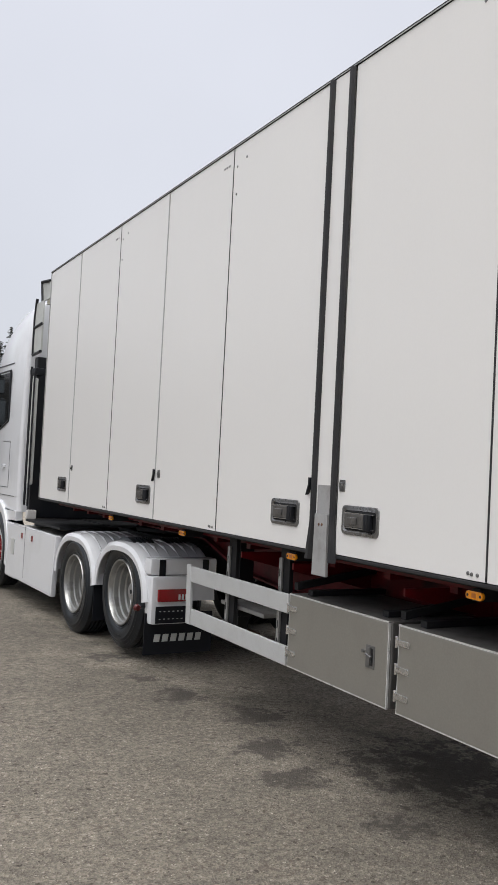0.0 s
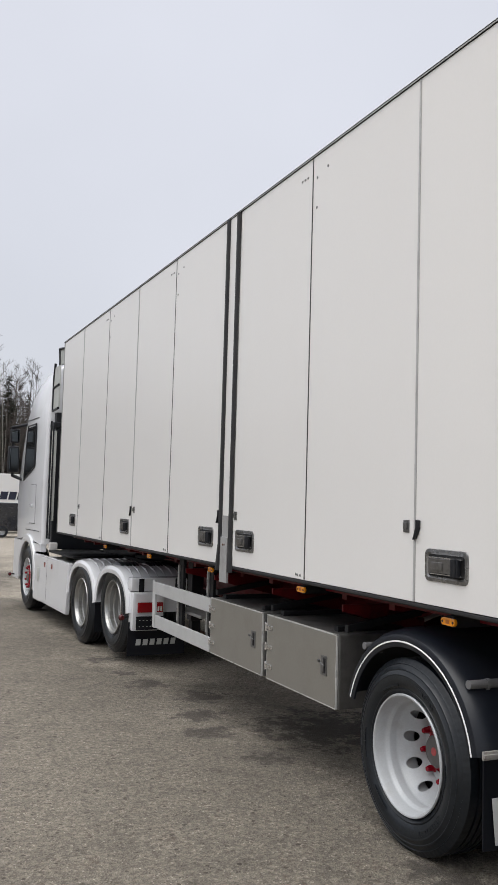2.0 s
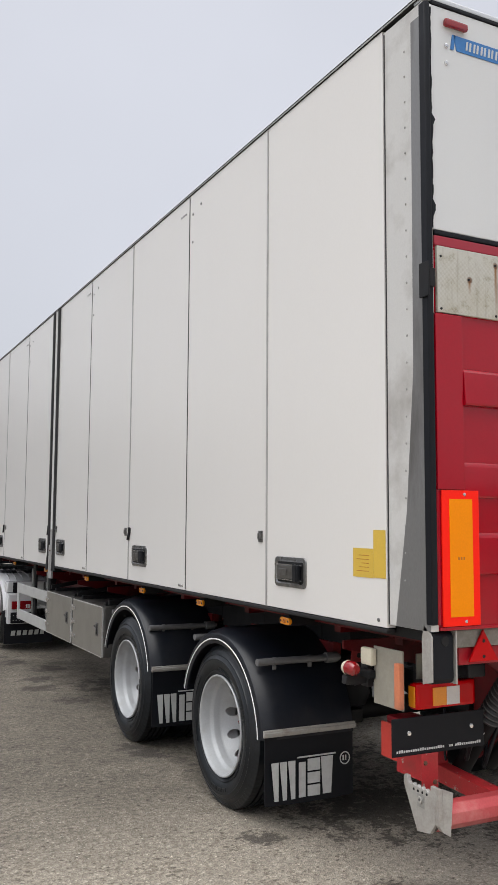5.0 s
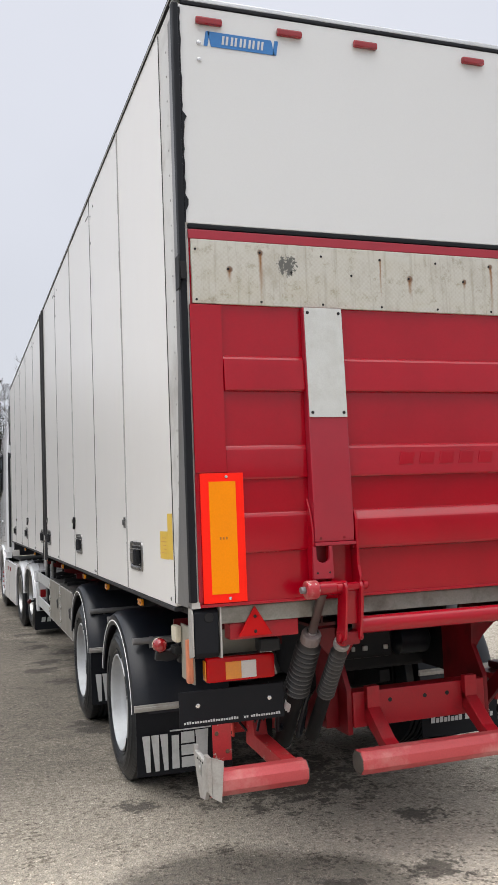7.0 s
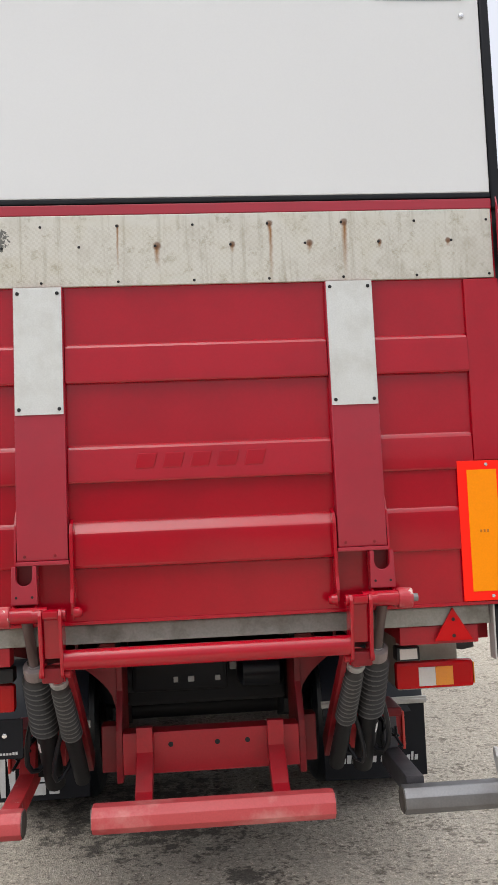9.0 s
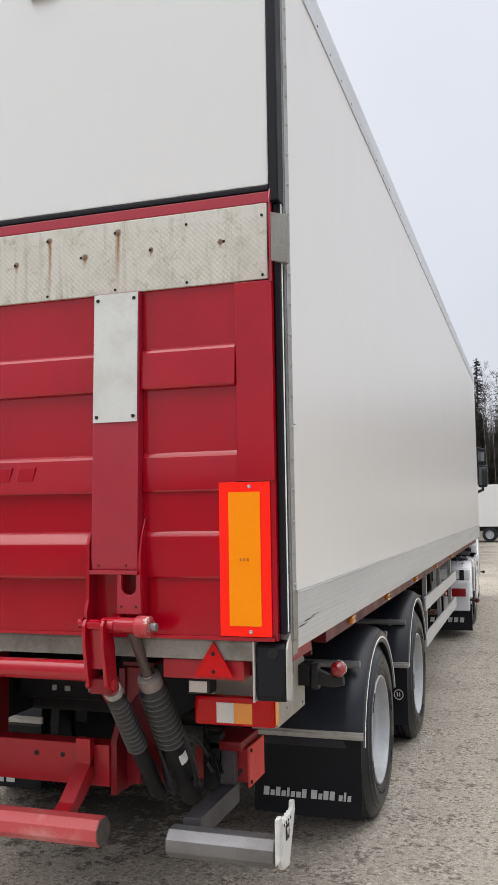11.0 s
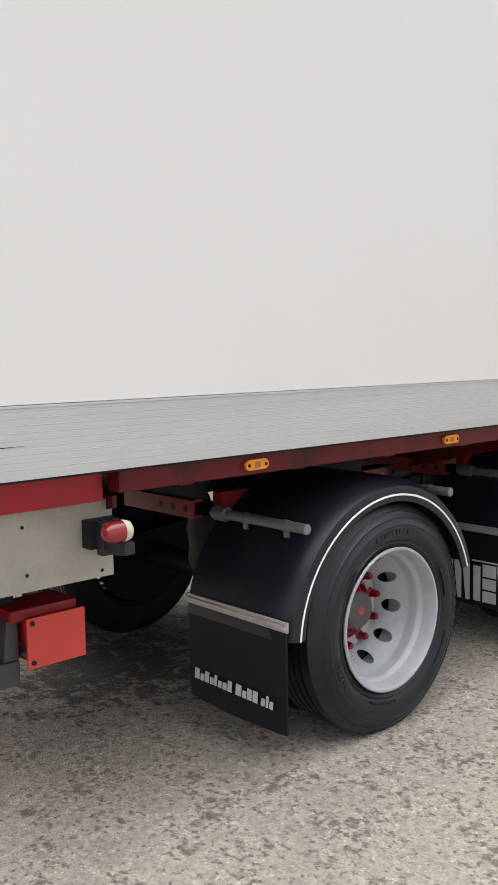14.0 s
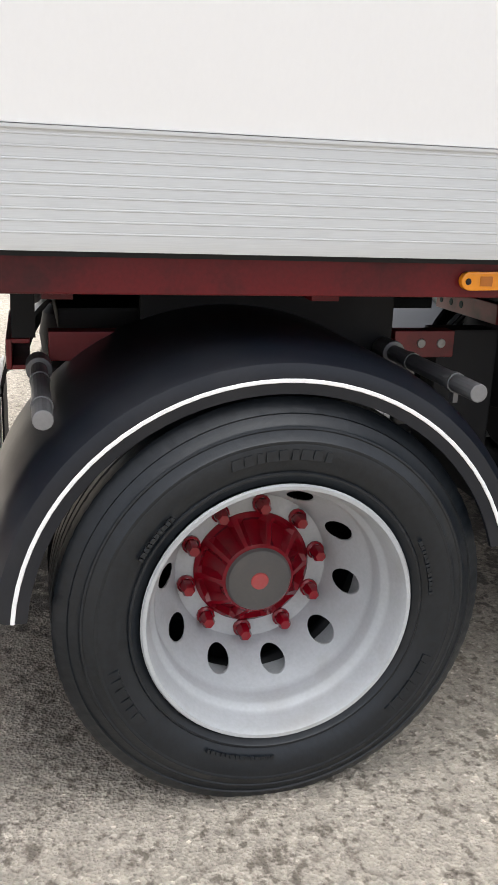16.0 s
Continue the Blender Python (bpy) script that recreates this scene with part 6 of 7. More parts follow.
    for y in (4.70, 5.74, 6.80):
        bm = bmesh.new()
        prism(bm, [(-1.16, 1.045), (-0.56, 1.135), (-0.56, 1.10), (-1.16, 1.0)], "y", y - 0.02, y + 0.02)
        part("box_bracket", bm, DARKSTEEL, trailer, "dark steel bracket", bevel=0.003)
    # side guard: two rails and an end post
    guard = part("side_guard", block(-1.215, -1.19, 6.80, 8.265, 0.855, 0.975), GUARD, trailer, "light grey aluminium side guard", bevel=0.008)
    part("guard_rail", block(-1.215, -1.19, 6.80, 8.235, 0.535, 0.655), GUARD, guard, bevel=0.008)
    bm = bmesh.new()
    prism(bm, [(8.27, 0.985), (8.345, 0.98), (8.32, 0.53), (8.24, 0.53)], "x", -1.216, -1.192)
    part("guard_post", bm, GUARD, guard, bevel=0.005)
    for y in (6.98, 7.72):
        post = part("guard_post", block(-1.15, -1.12, y - 0.075, y + 0.04, 0.52, 1.24), DARKSTEEL, guard, "dark steel guard post", bevel=0.004)
        part("slotted_strip", block(-1.168, -1.1505, y + 0.0, y + 0.032, 0.56, 1.18), GALV, post, "slotted steel strip", bevel=0.004)
        for k in range(5):
            part("slot", block(-1.1695, -1.1682, y + 0.011, y + 0.021, 0.62 + k * 0.11, 0.67 + k * 0.11), DARKSTEEL, post)
    # right-hand side guard rails and boxes between the axles' front and the landing legs
    guard = part("side_guard", block(1.19, 1.215, 4.9, 8.28, 0.855, 0.975), GUARD, trailer, "light grey aluminium side guard", bevel=0.008)
    part("guard_rail", block(1.19, 1.215, 4.9, 8.20, 0.535, 0.655), GUARD, guard, bevel=0.008)
    for y in (5.2, 6.5, 7.8):
        part("guard_post", block(1.15, 1.189, y - 0.03, y + 0.03, 0.54, 1.24), GALV, guard, bevel=0.004)
    # grimy equipment box between the main beams, behind the tail lift
    gear = part("equipment_box", block(-0.40, 0.40, 1.0, 1.20, 0.76, 1.06), DARKSTEEL, trailer, "black grimy equipment box", bevel=0.02)
    for x, z, w, h in ((-0.27, 0.915, 0.035, 0.05), (-0.16, 0.905, 0.022, 0.026), (-0.09, 0.905, 0.030, 0.026), (0.04, 0.905, 0.026, 0.024), (0.12, 0.92, 0.035, 0.045)):
        part("valve_tag", block(x, x + w, 0.985 if x > 0.1 or x < -0.2 else 0.806, 0.999 if x > 0.1 or x < -0.2 else 0.819, z, z + h), GREYPANEL, gear, "pale grey tag", bevel=0.003)
    for x in (-0.30, 0.27):
        m, n = frame_on((x - 0.12, 0.93, 0.93), (x + 0.12, 0.93, 0.93))
        part("air_tank", lathe(bmesh.new(), [(0, 0), (0.05, 0.006), (0.085, 0.03), (0.085, n - 0.03), (0.05, n - 0.006), (0, n)], m, 24), GUARDBLACK, trailer, "small black air tank")
    part("equipment_box", block(-0.36, 0.10, 0.82, 0.99, 0.86, 1.04), DARKSTEEL, trailer, "black grimy valve box", bevel=0.02)
    # slab added to keep the far side's brightness out of the underbody
    part("underbody_filler", block(-0.47, 0.47, 1.72, 2.6, 0.985, 1.05), DARKSTEEL, trailer, "added dark slab blocking the view under the chassis", bevel=0.01)
    # landing legs
    for s in (-1, 1):
        bm = block(s * 0.86 - 0.06, s * 0.86 + 0.06, 8.02, 8.14, 0.62, 1.24)
        box(bm, s * 0.86 - 0.045, s * 0.86 + 0.045, 8.035, 8.125, 0.50, 0.62)
        leg = part("landing_leg", bm, DARKSTEEL, trailer, "grey landing leg", bevel=0.006)
        part("leg_foot", block(s * 0.86 - 0.12, s * 0.86 + 0.12, 7.97, 8.19, 0.455, 0.50), RUST, leg, "rusty brown foot", bevel=0.008)
        part("crank_bracket", block(*sorted((s * 0.92, s * 1.10)), 7.30, 7.95, 0.735, 0.765), GALV, leg, "grey bracket shelf", bevel=0.006)
    part("leg_brace", rod(bmesh.new(), (-0.86, 8.08, 0.8), (0.86, 8.08, 0.8), 0.025), DARKSTEEL, trailer)
    # air tanks
    for y in (5.3, 6.4):
        m, n = frame_on((0.1, y - 0.35, 0.86), (0.1, y + 0.35, 0.86))
        part("air_tank", lathe(bmesh.new(), [(0, 0), (0.08, 0.01), (0.13, 0.05), (0.13, n - 0.05), (0.08, n - 0.01), (0, n)], m, 28), REDFRAME, trailer, "dirty red air tank")
    part("spare_carrier", block(-0.5, 0.5, 6.9, 7.9, 0.72, 0.76), REDFRAME, trailer, bevel=0.006)
    # grey steel box and red packer at the right rear
    part("control_box", block(0.845, 1.12, 0.418, 0.865, 0.892, 1.148), STEELPALE, trailer, "pale grey steel control box", bevel=0.004)
    for y, z in ((0.46, 1.095), (0.47, 0.945), (0.735, 0.915)):
        part("box_hole", rod(bmesh.new(), (1.1195, y + 0.085, z), (1.1212, y + 0.085, z), 0.006, 10), DARKSTEEL, trailer)
    part("box_hanger", block(0.8, 1.172, 0.14, 0.80, 1.150, 1.25), REDDULL, trailer, "red hanger over the control box", bevel=0.004)
    # left rear: cable box with sockets
    part("socket_plate", block(-1.205, -1.195, 0.30, 0.52, 0.92, 1.18), STEELPALE, trailer, "pale steel bracket plate", bevel=0.003)
    bm = block(-1.235, -1.206, 0.285, 0.325, 0.93, 1.13)
    part("socket_box", bm, REDORANGE, trailer, "faded orange lamp bracket", bevel=0.008)
    part("cable_box", block(-1.24, -1.206, 0.49, 0.58, 1.09, 1.17), CREAM, trailer, "cream plastic cable box", bevel=0.012)
    part("side_bracket", block(-1.24, -1.206, 0.50, 0.60, 1.03, 1.07), DARKSTEEL, trailer, bevel=0.008)
    # mounting plate with two lines of print bars, left rear
    plate = part("spray_plate", block(-1.285, -0.775, 0.268, 0.278, 0.738, 0.90), FLAP, trailer, "black plate with small white print bars", bevel=0.004)
    bm = bmesh.new()
    for x0, x1 in ((-1.265, -1.01), (-0.978, -0.952), (-0.944, -0.80)):
        x = x0
        while x < x1 - 0.004:
            box(bm, x, x + 0.0085, 0.2660, 0.2675, 0.755, 0.764 if int(x * 997) % 4 else 0.767)
            x += 0.0125
    part("print_bars", bm, LETTER, plate, kind="stuff")
    for x in (-1.198, -0.85):
        part("bolt", lathe(bmesh.new(), [(0, 0.008), (0.010, 0.005), (0.012, 0)], pose(x, 0.268, 0.834, 90), 10), CHROME, plate)
    # end-outline lamps on rubber arms
    for s in (-1, 1):
        bm = bmesh.new()
        y = 0.80 if s > 0 else 0.60
        prism(bm, [(s * 1.20, 1.00), (s * 1.20, 1.07), (s * 1.25, 1.045), (s * 1.315, 1.04), (s * 1.32, 1.0), (s * 1.26, 0.99)], "y", y - 0.02, y + 0.02)
        box(bm, *sorted((s * 1.17, s * 1.205)), y - 0.03, y + 0.03, 0.98, 1.09)
        arm = part("outline_lamp", bm, RUBBER, trailer, "red and white outline lamp on rubber arm", bevel=0.008)
        m = pose(s * 1.30, y - 0.05, 1.075, -90)
        part("lens", lathe(bmesh.new(), [(0, -0.036), (0.020, -0.03), (0.031, -0.014), (0.034, 0.004), (0.034, 0.03)], m, 24), REDLENS, arm, "domed red lens")
        part("lens", lathe(bmesh.new(), [(0.034, 0.031), (0.034, 0.04), (0.029, 0.056), (0.016, 0.066), (0, 0.07)], m, 24), CREAM, arm, "domed white lens")
        part("arm_plate", block(*sorted((s * 1.10, s * 1.17)), y - 0.05, y + 0.06, 1.0, 1.09), DARKSTEEL, arm)
    # scuffs on the right wall and floor edge
    for y0, y1, z, h in ((0.13, 0.30, 1.338, 0.004), (0.22, 0.40, 1.349, 0.004), (0.32, 0.50, 1.357, 0.002)):
        bm = bmesh.new()
        prism(bm, [(y0, z), (y0 + (y1 - y0) * 0.3, z + h), (y1, z + h * 0.6), (y0 + (y1 - y0) * 0.5, z - h * 0.3)], "x", X + 0.0062, X + 0.0068)
        part("scuff_mark", bm, DARKSTEEL, trailer, "dark scratch")
    bm = bmesh.new()
    prism(bm, [(0.112, 2.1075), (0.15, 2.110), (0.20, 2.1085), (0.15, 2.1065)], "x", X + 0.0004, X + 0.001)
    part("scuff_mark", bm, DARKSTEEL, trailer, "small dark scratch")
    # small things on the left wall at the rear
    bm = block(-X - 0.0022, -X - 0.0004, 0.312, 0.405, 1.50, 1.715, 0)
    part("warning_sticker", bm, YELLOW, trailer, "yellow warning sticker with bars")
    box_ = block(-X - 0.0022, -X - 0.0004, 0.408, 0.57, 1.497, 1.63)
    st2 = part("warning_sticker", box_, YELLOW, trailer, "yellow warning sticker with bars")
    bm = bmesh.new()
    for i in range(5):
        box(bm, -X - 0.0030, -X - 0.0023, 0.44, 0.54 - 0.02 * (i % 3), 1.525 + i * 0.018, 1.5275 + i * 0.018)
    part("print_bars", bm, DARKAMBER, st2, kind="stuff")


BOXDARK = surface("dusty_dark_box", (0.10, 0.097, 0.092), 0.5, metal=0.3, dirt=(0.05, 0.046, 0.042), dirty=0.8, scale=5)
EDGEBRIGHT = surface("bright_folded_edge", (0.62, 0.62, 0.60), 0.3, metal=0.25, dirt=(0.3, 0.28, 0.26), dirty=0.6, scale=9)
GUARD = surface("grey_guard_rail", (0.52, 0.53, 0.53), 0.4, metal=0.3, dirt=(0.3, 0.29, 0.28), dirty=0.3, scale=5)
REDORANGE = surface("faded_orange_plastic", (0.6, 0.2, 0.1), 0.5, dirty=0.4, scale=9)
CREAM = surface("cream_plastic", (0.62, 0.58, 0.46), 0.5, dirty=0.3)
build_chassis()


# ---- tractor unit ----
truck = thing("tractor_truck", (0, 11.25, 0), "white three-axle tractor truck coupled to the semi-trailer", "truck", rz=2.0)
TTYRE, TRIM = tyre_mesh(0.515, 0.29, 0.302), drive_rim_mesh(0.19, 0.302)
STEERRIM, STEERHUB = rim_mesh(0.05, 0.302), hub_mesh(0.05, 0.03)
DRIVEHUB = hub_mesh(0.19, 0.07, [POLISHED, GALV, DARKSTEEL])


DARKLENS = surface("dark_red_lens", (0.07, 0.004, 0.006), 0.2, dirty=0.2, bump=0.0)


def truck_wheel(x, y, z, side, steer, spin=0):
    w = child("wheel", STEERRIM if steer else TRIM, truck, turned(x, y, z, side) @ pose(0, 0, 0, 0, 0, spin), "silver steel truck rim")
    child("tyre", TTYRE, w, label="black truck tyre")
    if not steer:
        child("tyre", TTYRE, w, pose(0, 0, -0.33), label="inner twin tyre")
        child("hub", DRIVEHUB, w, label="hub")
    else:
        child("hub", STEERHUB, w, label="red-painted hub")
        for k in range(10):
            a = math.tau * k / 10
            child("wheel_nut", NUT_ME, w, pose(0.1640 * math.cos(a), 0.1640 * math.sin(a), -0.045), "red nut cap")


def arch_pts(cy, cz, r, a0, a1, n):
    return [(cy + r * math.cos(radians(a)), cz + r * math.sin(radians(a))) for a in np.linspace(a0, a1, n)]


def build_truck():
    for s in (-1, 1):
        truck_wheel(s * 1.25, -0.04, 0.445, s, False, 10)
        truck_wheel(s * 1.22, -1.29, 0.535, s, False, 25)
        truck_wheel(s * 1.235, 3.36, 0.475, s, True)
        # twin arched fenders with pressed ribs
        for cy, cz in ((-0.03, 0.385), (-1.33, 0.415)):
            bm = bmesh.new()
            prof = [(1.27, 0.555), (1.275, 0.60), (1.255, 0.635), (1.20, 0.65), (0.60, 0.65), (0.60, 0.635), (1.19, 0.635), (1.24, 0.62), (1.255, 0.59), (1.255, 0.555)]
            rings = []
            for a in np.linspace(8, 172, 29):
                ca, sa = math.cos(radians(a)), math.sin(radians(a))
                # flattened crown
                rings.append([bm.verts.new((s * x, cy + (r + 0.03) * math.copysign(abs(ca) ** 0.8, ca), cz + (r - 0.045) * abs(sa) ** 0.75)) for x, r in prof])
            n = len(prof)
            for r0, r1 in zip(rings, rings[1:]):
                for i in range(n):
                    bm.faces.new((r0[i], r0[(i + 1) % n], r1[(i + 1) % n], r1[i]))
            bm.faces.new(rings[0])
            bm.faces.new(rings[-1])
            f = part("fender", bm, TRUCKWHITE, truck, "white ribbed rear fender")
            for i in range(6):
                x = s * (0.68 + i * 0.095)
                bm = bmesh.new()
                for a, b in ((44, 68), (68, 90), (90, 112), (112, 136)):
                    p = []
                    for aa in (a, b):
                        ca, sa = math.cos(radians(aa)), math.sin(radians(aa))
                        p.append(Vector((x, cy + 0.682 * math.copysign(abs(ca) ** 0.8, ca), cz + 0.607 * abs(sa) ** 0.75)))
                    rod(bm, p[0], p[1], 0.014, 8)
                part("fender_rib", bm, TRUCKWHITE, f)
        # tail panel with lamp and plate
        x0, x1 = sorted((s * 0.88, s * 1.24))
        bm = block(x0, x1, -2.06, -1.90, 0.36, 0.78)
        box(bm, *sorted((s * 0.60, s * 1.25)), -2.03, -1.87, 0.782, 0.93)
        part("tail_panel", bm, TRUCKWHITE, truck, "white tail panel", bevel=0.03)
        a, b = sorted((s * 0.90, s * 1.19))
        tl = part("tail_lamp", block(a, b, -2.085, -2.061, 0.56, 0.67), REDLENS, truck, "dark red rear lamp", bevel=0.01)
        for k2 in range(3):
            u = s * (0.925 + k2 * 0.032)
            part("lens", block(u - 0.010, u + 0.010, -2.0885, -2.0855, 0.575, 0.625), CLEARLENS, tl, "clear lens", bevel=0.003)
        for x in (s * 0.72, s * 1.14):
            part("fender_strap", block(x - 0.03, x + 0.03, -2.040, -2.0305, 0.76, 0.92), BLACK, truck, "black fender strap", bevel=0.004)
        if s < 0:
            pl = part("number_plate", block(-1.20, -0.89, -2.075, -2.061, 0.375, 0.52), FLAP, truck, "dark plate with grey bars", bevel=0.004)
            bm = bmesh.new()
            for i in range(6):
                box(bm, -1.17 + i * 0.042, -1.155 + i * 0.042, -2.0768, -2.0755, 0.475, 0.483)
            for i in range(6):
                box(bm, -1.17 + i * 0.042, -1.155 + i * 0.042, -2.0768, -2.0755, 0.41, 0.416)
            part("plate_bars", bm, GREYPANEL, pl, kind="stuff")
        fl = part("mudflap", block(s * 0.93 - 0.33, s * 0.93 + 0.33, -1.98, -1.965, 0.09, 0.45), FLAP, truck, "black rubber mudflap with pale bars")
        bm = bmesh.new()
        for i in range(6):
            x = s * 0.93 - 0.24 + i * 0.08
            prism(bm, [(x, 0.20), (x + 0.055, 0.20), (x + 0.065, 0.265), (x + 0.01, 0.265)], "y", -1.984, -1.981)
        part("flap_print", bm, GREYPANEL, fl)
        part("mudflap", block(s * 0.95 - 0.3, s * 0.95 + 0.3, -0.66, -0.65, 0.16, 0.5), FLAP, truck)
        # side skirt
        bm = bmesh.new()
        prism(bm, [(0.70, 0.19), (0.62, 0.89), (2.78, 0.90), (2.76, 0.19), (2.3, 0.19), (2.2, 0.20)], "x", *sorted((s * 1.20, s * 1.265)))
        sk = part("side_skirt", bm, TRUCKWHITE, truck, "white side skirt panel", bevel=0.02)
        for y in (1.55, 2.0):
            part("reflector", block(*sorted((s * 1.266, s * 1.272)), y - 0.03, y + 0.03, 0.74, 0.81), REDLENS, sk, bevel=0.003)
        part("step_plate", block(*sorted((s * 1.266, s * 1.270)), 2.34, 2.50, 0.50, 0.70), GREYPANEL, sk, bevel=0.003)
        part("skirt_joint", block(*sorted((s * 1.2655, s * 1.2665)), 1.86, 1.868, 0.26, 0.92), DARKSTEEL, sk)
        # ball lamps on arms
        for y, z in ((-1.92, 0.50), (4.35, 0.44)):
            bm = rod(bmesh.new(), (s * 1.24, y, z), (s * 1.31, y - 0.02, z), 0.014)
            arm = part("outline_lamp", bm, BLACK, truck, "dark red outline lamp on a stalk")
            m = pose(s * 1.33, y - 0.04, z, -90)
            part("lens", lathe(bmesh.new(), [(0, -0.034), (0.024, -0.026), (0.034, 0), (0.026, 0.03), (0, 0.038)], m, 20), DARKLENS, arm)
    # frame, fifth wheel, catwalk
    for s in (-1, 1):
        part("frame_rail", block(s * 0.38 - 0.04, s * 0.38 + 0.04, -2.0, 4.4, 0.72, 0.98), DARKSTEEL, truck, "dark frame rail", bevel=0.006)
    part("fifth_wheel", lathe(bmesh.new(), [(0, 0.985), (0.42, 0.985), (0.46, 1.0), (0.46, 1.04), (0.40, 1.07), (0, 1.07)], pose(0, 0.15, 0), 40), DARKSTEEL, truck, "greasy fifth wheel plate")
    part("catwalk", block(-1.15, 1.15, 0.85, 2.30, 0.94, 0.97), DARKSTEEL, truck, "dark catwalk plate", bevel=0.006)
    part("gearbox", block(-0.5, 0.5, 1.2, 4.2, 0.35, 0.72), DARKSTEEL, truck, "dark drive line", bevel=0.04)
    part("fuel_tank", block(-1.18, -0.6, 0.9, 2.5, 0.32, 0.86), GALV, truck, "metal fuel tank", bevel=0.06)
    part("fuel_tank", block(0.6, 1.18, 0.9, 2.5, 0.32, 0.86), GALV, truck, "metal fuel tank", bevel=0.06)
    for s in (-1, 1):
        part("axle_end", rod(bmesh.new(), (s * 0.9, 0, 0.5), (s * 0.3, 0, 0.5), 0.09), DARKSTEEL, truck)
        part("axle_end", rod(bmesh.new(), (s * 0.9, -1.3, 0.57), (s * 0.3, -1.3, 0.57), 0.07), DARKSTEEL, truck)
        part("axle_end", rod(bmesh.new(), (s * 0.95, 3.28, 0.5), (s * 0.3, 3.28, 0.5), 0.07), DARKSTEEL, truck)
    part("work_lamp", block(-1.16, -1.03, 2.22, 2.30, 0.97, 1.09), CLEARLENS, truck, "square work lamp with grille", bevel=0.02)

    # cab shell: loft of rings along z
    def ring(z, back, front, half, r=0.16):
        pts = []
        for cx, cy, a0 in ((half - r, front - r, 0), (-half + r, front - r, 90), (-half + 0.06, back + 0.06, 180), (half - 0.06, back + 0.06, 270)):
            rr = r if a0 < 180 else 0.06
            for k in range(5):
                a = radians(a0 + k * 22.5)
                pts.append((cx + rr * math.cos(a), cy + rr * math.sin(a), z))
        return pts
    rows = [(1.05, 2.42, 4.45, 1.235), (1.6, 2.42, 4.49, 1.245), (2.1, 2.42, 4.45, 1.245), (2.5, 2.42, 4.32, 1.235), (2.9, 2.42, 4.14, 1.225), (3.12, 2.42, 4.04, 1.215),
            (3.40, 2.42, 3.88, 1.18), (3.62, 2.42, 3.62, 1.13), (3.80, 2.42, 3.30, 1.06), (3.90, 2.44, 3.02, 0.96), (3.95, 2.50, 2.84, 0.82)]
    bm = bmesh.new()
    loops = [[bm.verts.new(p) for p in ring(*r)] for r in rows]
    n = len(loops[0])
    for r0, r1 in zip(loops, loops[1:]):
        for i in range(n):
            bm.faces.new((r0[i], r0[(i + 1) % n], r1[(i + 1) % n], r1[i]))
    bm.faces.new(loops[0])
    bm.faces.new(loops[-1])
    cab = part("cab", bm, TRUCKWHITE, truck, "white high-roof sleeper cab", angle=30)
    for s in (-1, 1):
        # lower flank with the wheel arch cut out
        bm = bmesh.new()
        prism(bm, [(2.44, 1.06), (2.44, 0.93), (2.62, 0.93)] + arch_pts(3.36, 0.50, 0.62, 140, 20, 14) + [(4.0, 0.38), (4.48, 0.38), (4.48, 1.06)], "x", *sorted((s * 1.15, s * 1.248)))
        part("cab_flank", bm, TRUCKWHITE, truck, "white lower cab panel", bevel=0.01)
        # flared arch lip
        bm = bmesh.new()
        inner, outer = arch_pts(3.36, 0.48, 0.575, 195, -5, 22), arch_pts(3.36, 0.48, 0.69, 195, -5, 22)
        prism(bm, inner + outer[::-1], "x", *sorted((s * 1.22, s * 1.275)))
        part("wheel_arch", bm, TRUCKWHITE, truck, "white wheel-arch lip", bevel=0.015)
        # door gaps, window, handle
        g = bmesh.new()
        u0, u1 = sorted((s * 1.2445, s * 1.2475))
        box(g, u0, u1, 2.92, 2.928, 1.35, 1.98)
        box(g, u0, u1, 2.928, 3.35, 1.35, 1.357)
        box(g, u0, u1, 2.92, 3.30, 1.98, 1.987)
        box(g, u0, u1, 2.6, 3.6, 1.24, 1.248)
        part("door_gap", g, DARKSTEEL, cab)
        bm = bmesh.new()
        prism(bm, [(3.10, 2.30), (3.13, 2.94), (3.70, 2.94), (3.88, 2.10), (3.78, 2.08)], "x", *sorted((s * 1.226, s * 1.252)))
        part("side_window", bm, TINTED, cab, "dark side window", bevel=0.004)
        bm = bmesh.new()
        for p, q in zip([(3.08, 2.27), (3.11, 2.97), (3.72, 2.97)], [(3.11, 2.97), (3.72, 2.97), (3.92, 2.06)]):
            rod(bm, (s * 1.248, *p), (s * 1.248, *q), 0.012, 8)
        rod(bm, (s * 1.248, 3.92, 2.06), (s * 1.248, 3.08, 2.27), 0.014, 8)
        part("window_frame", bm, BLACK, cab)
        part("door_handle", block(*sorted((s * 1.246, s * 1.275)), 3.10, 3.26, 1.62, 1.66), TRUCKWHITE, cab, bevel=0.01)
        part("sun_gutter", block(*sorted((s * 1.205, s * 1.226)), 3.05, 3.95, 3.065, 3.075), BLACK, cab)
        # mirrors on arms
        bm = block(*sorted((s * 1.29, s * 1.45)), 4.16, 4.27, 2.70, 2.95)
        up = part("mirror", bm, BLACK, truck, "black upper wing mirror", bevel=0.03)
        part("mirror_glass", block(*sorted((s * 1.31, s * 1.43)), 4.151, 4.159, 2.73, 2.92), MIRROR, up, "mirror glass")
        bm = block(*sorted((s * 1.29, s * 1.48)), 4.14, 4.27, 2.19, 2.65)
        lo = part("mirror", bm, BLACK, truck, "black main wing mirror", bevel=0.04)
        part("mirror_glass", block(*sorted((s * 1.315, s * 1.46)), 4.131, 4.139, 2.24, 2.61), MIRROR, lo, "mirror glass")
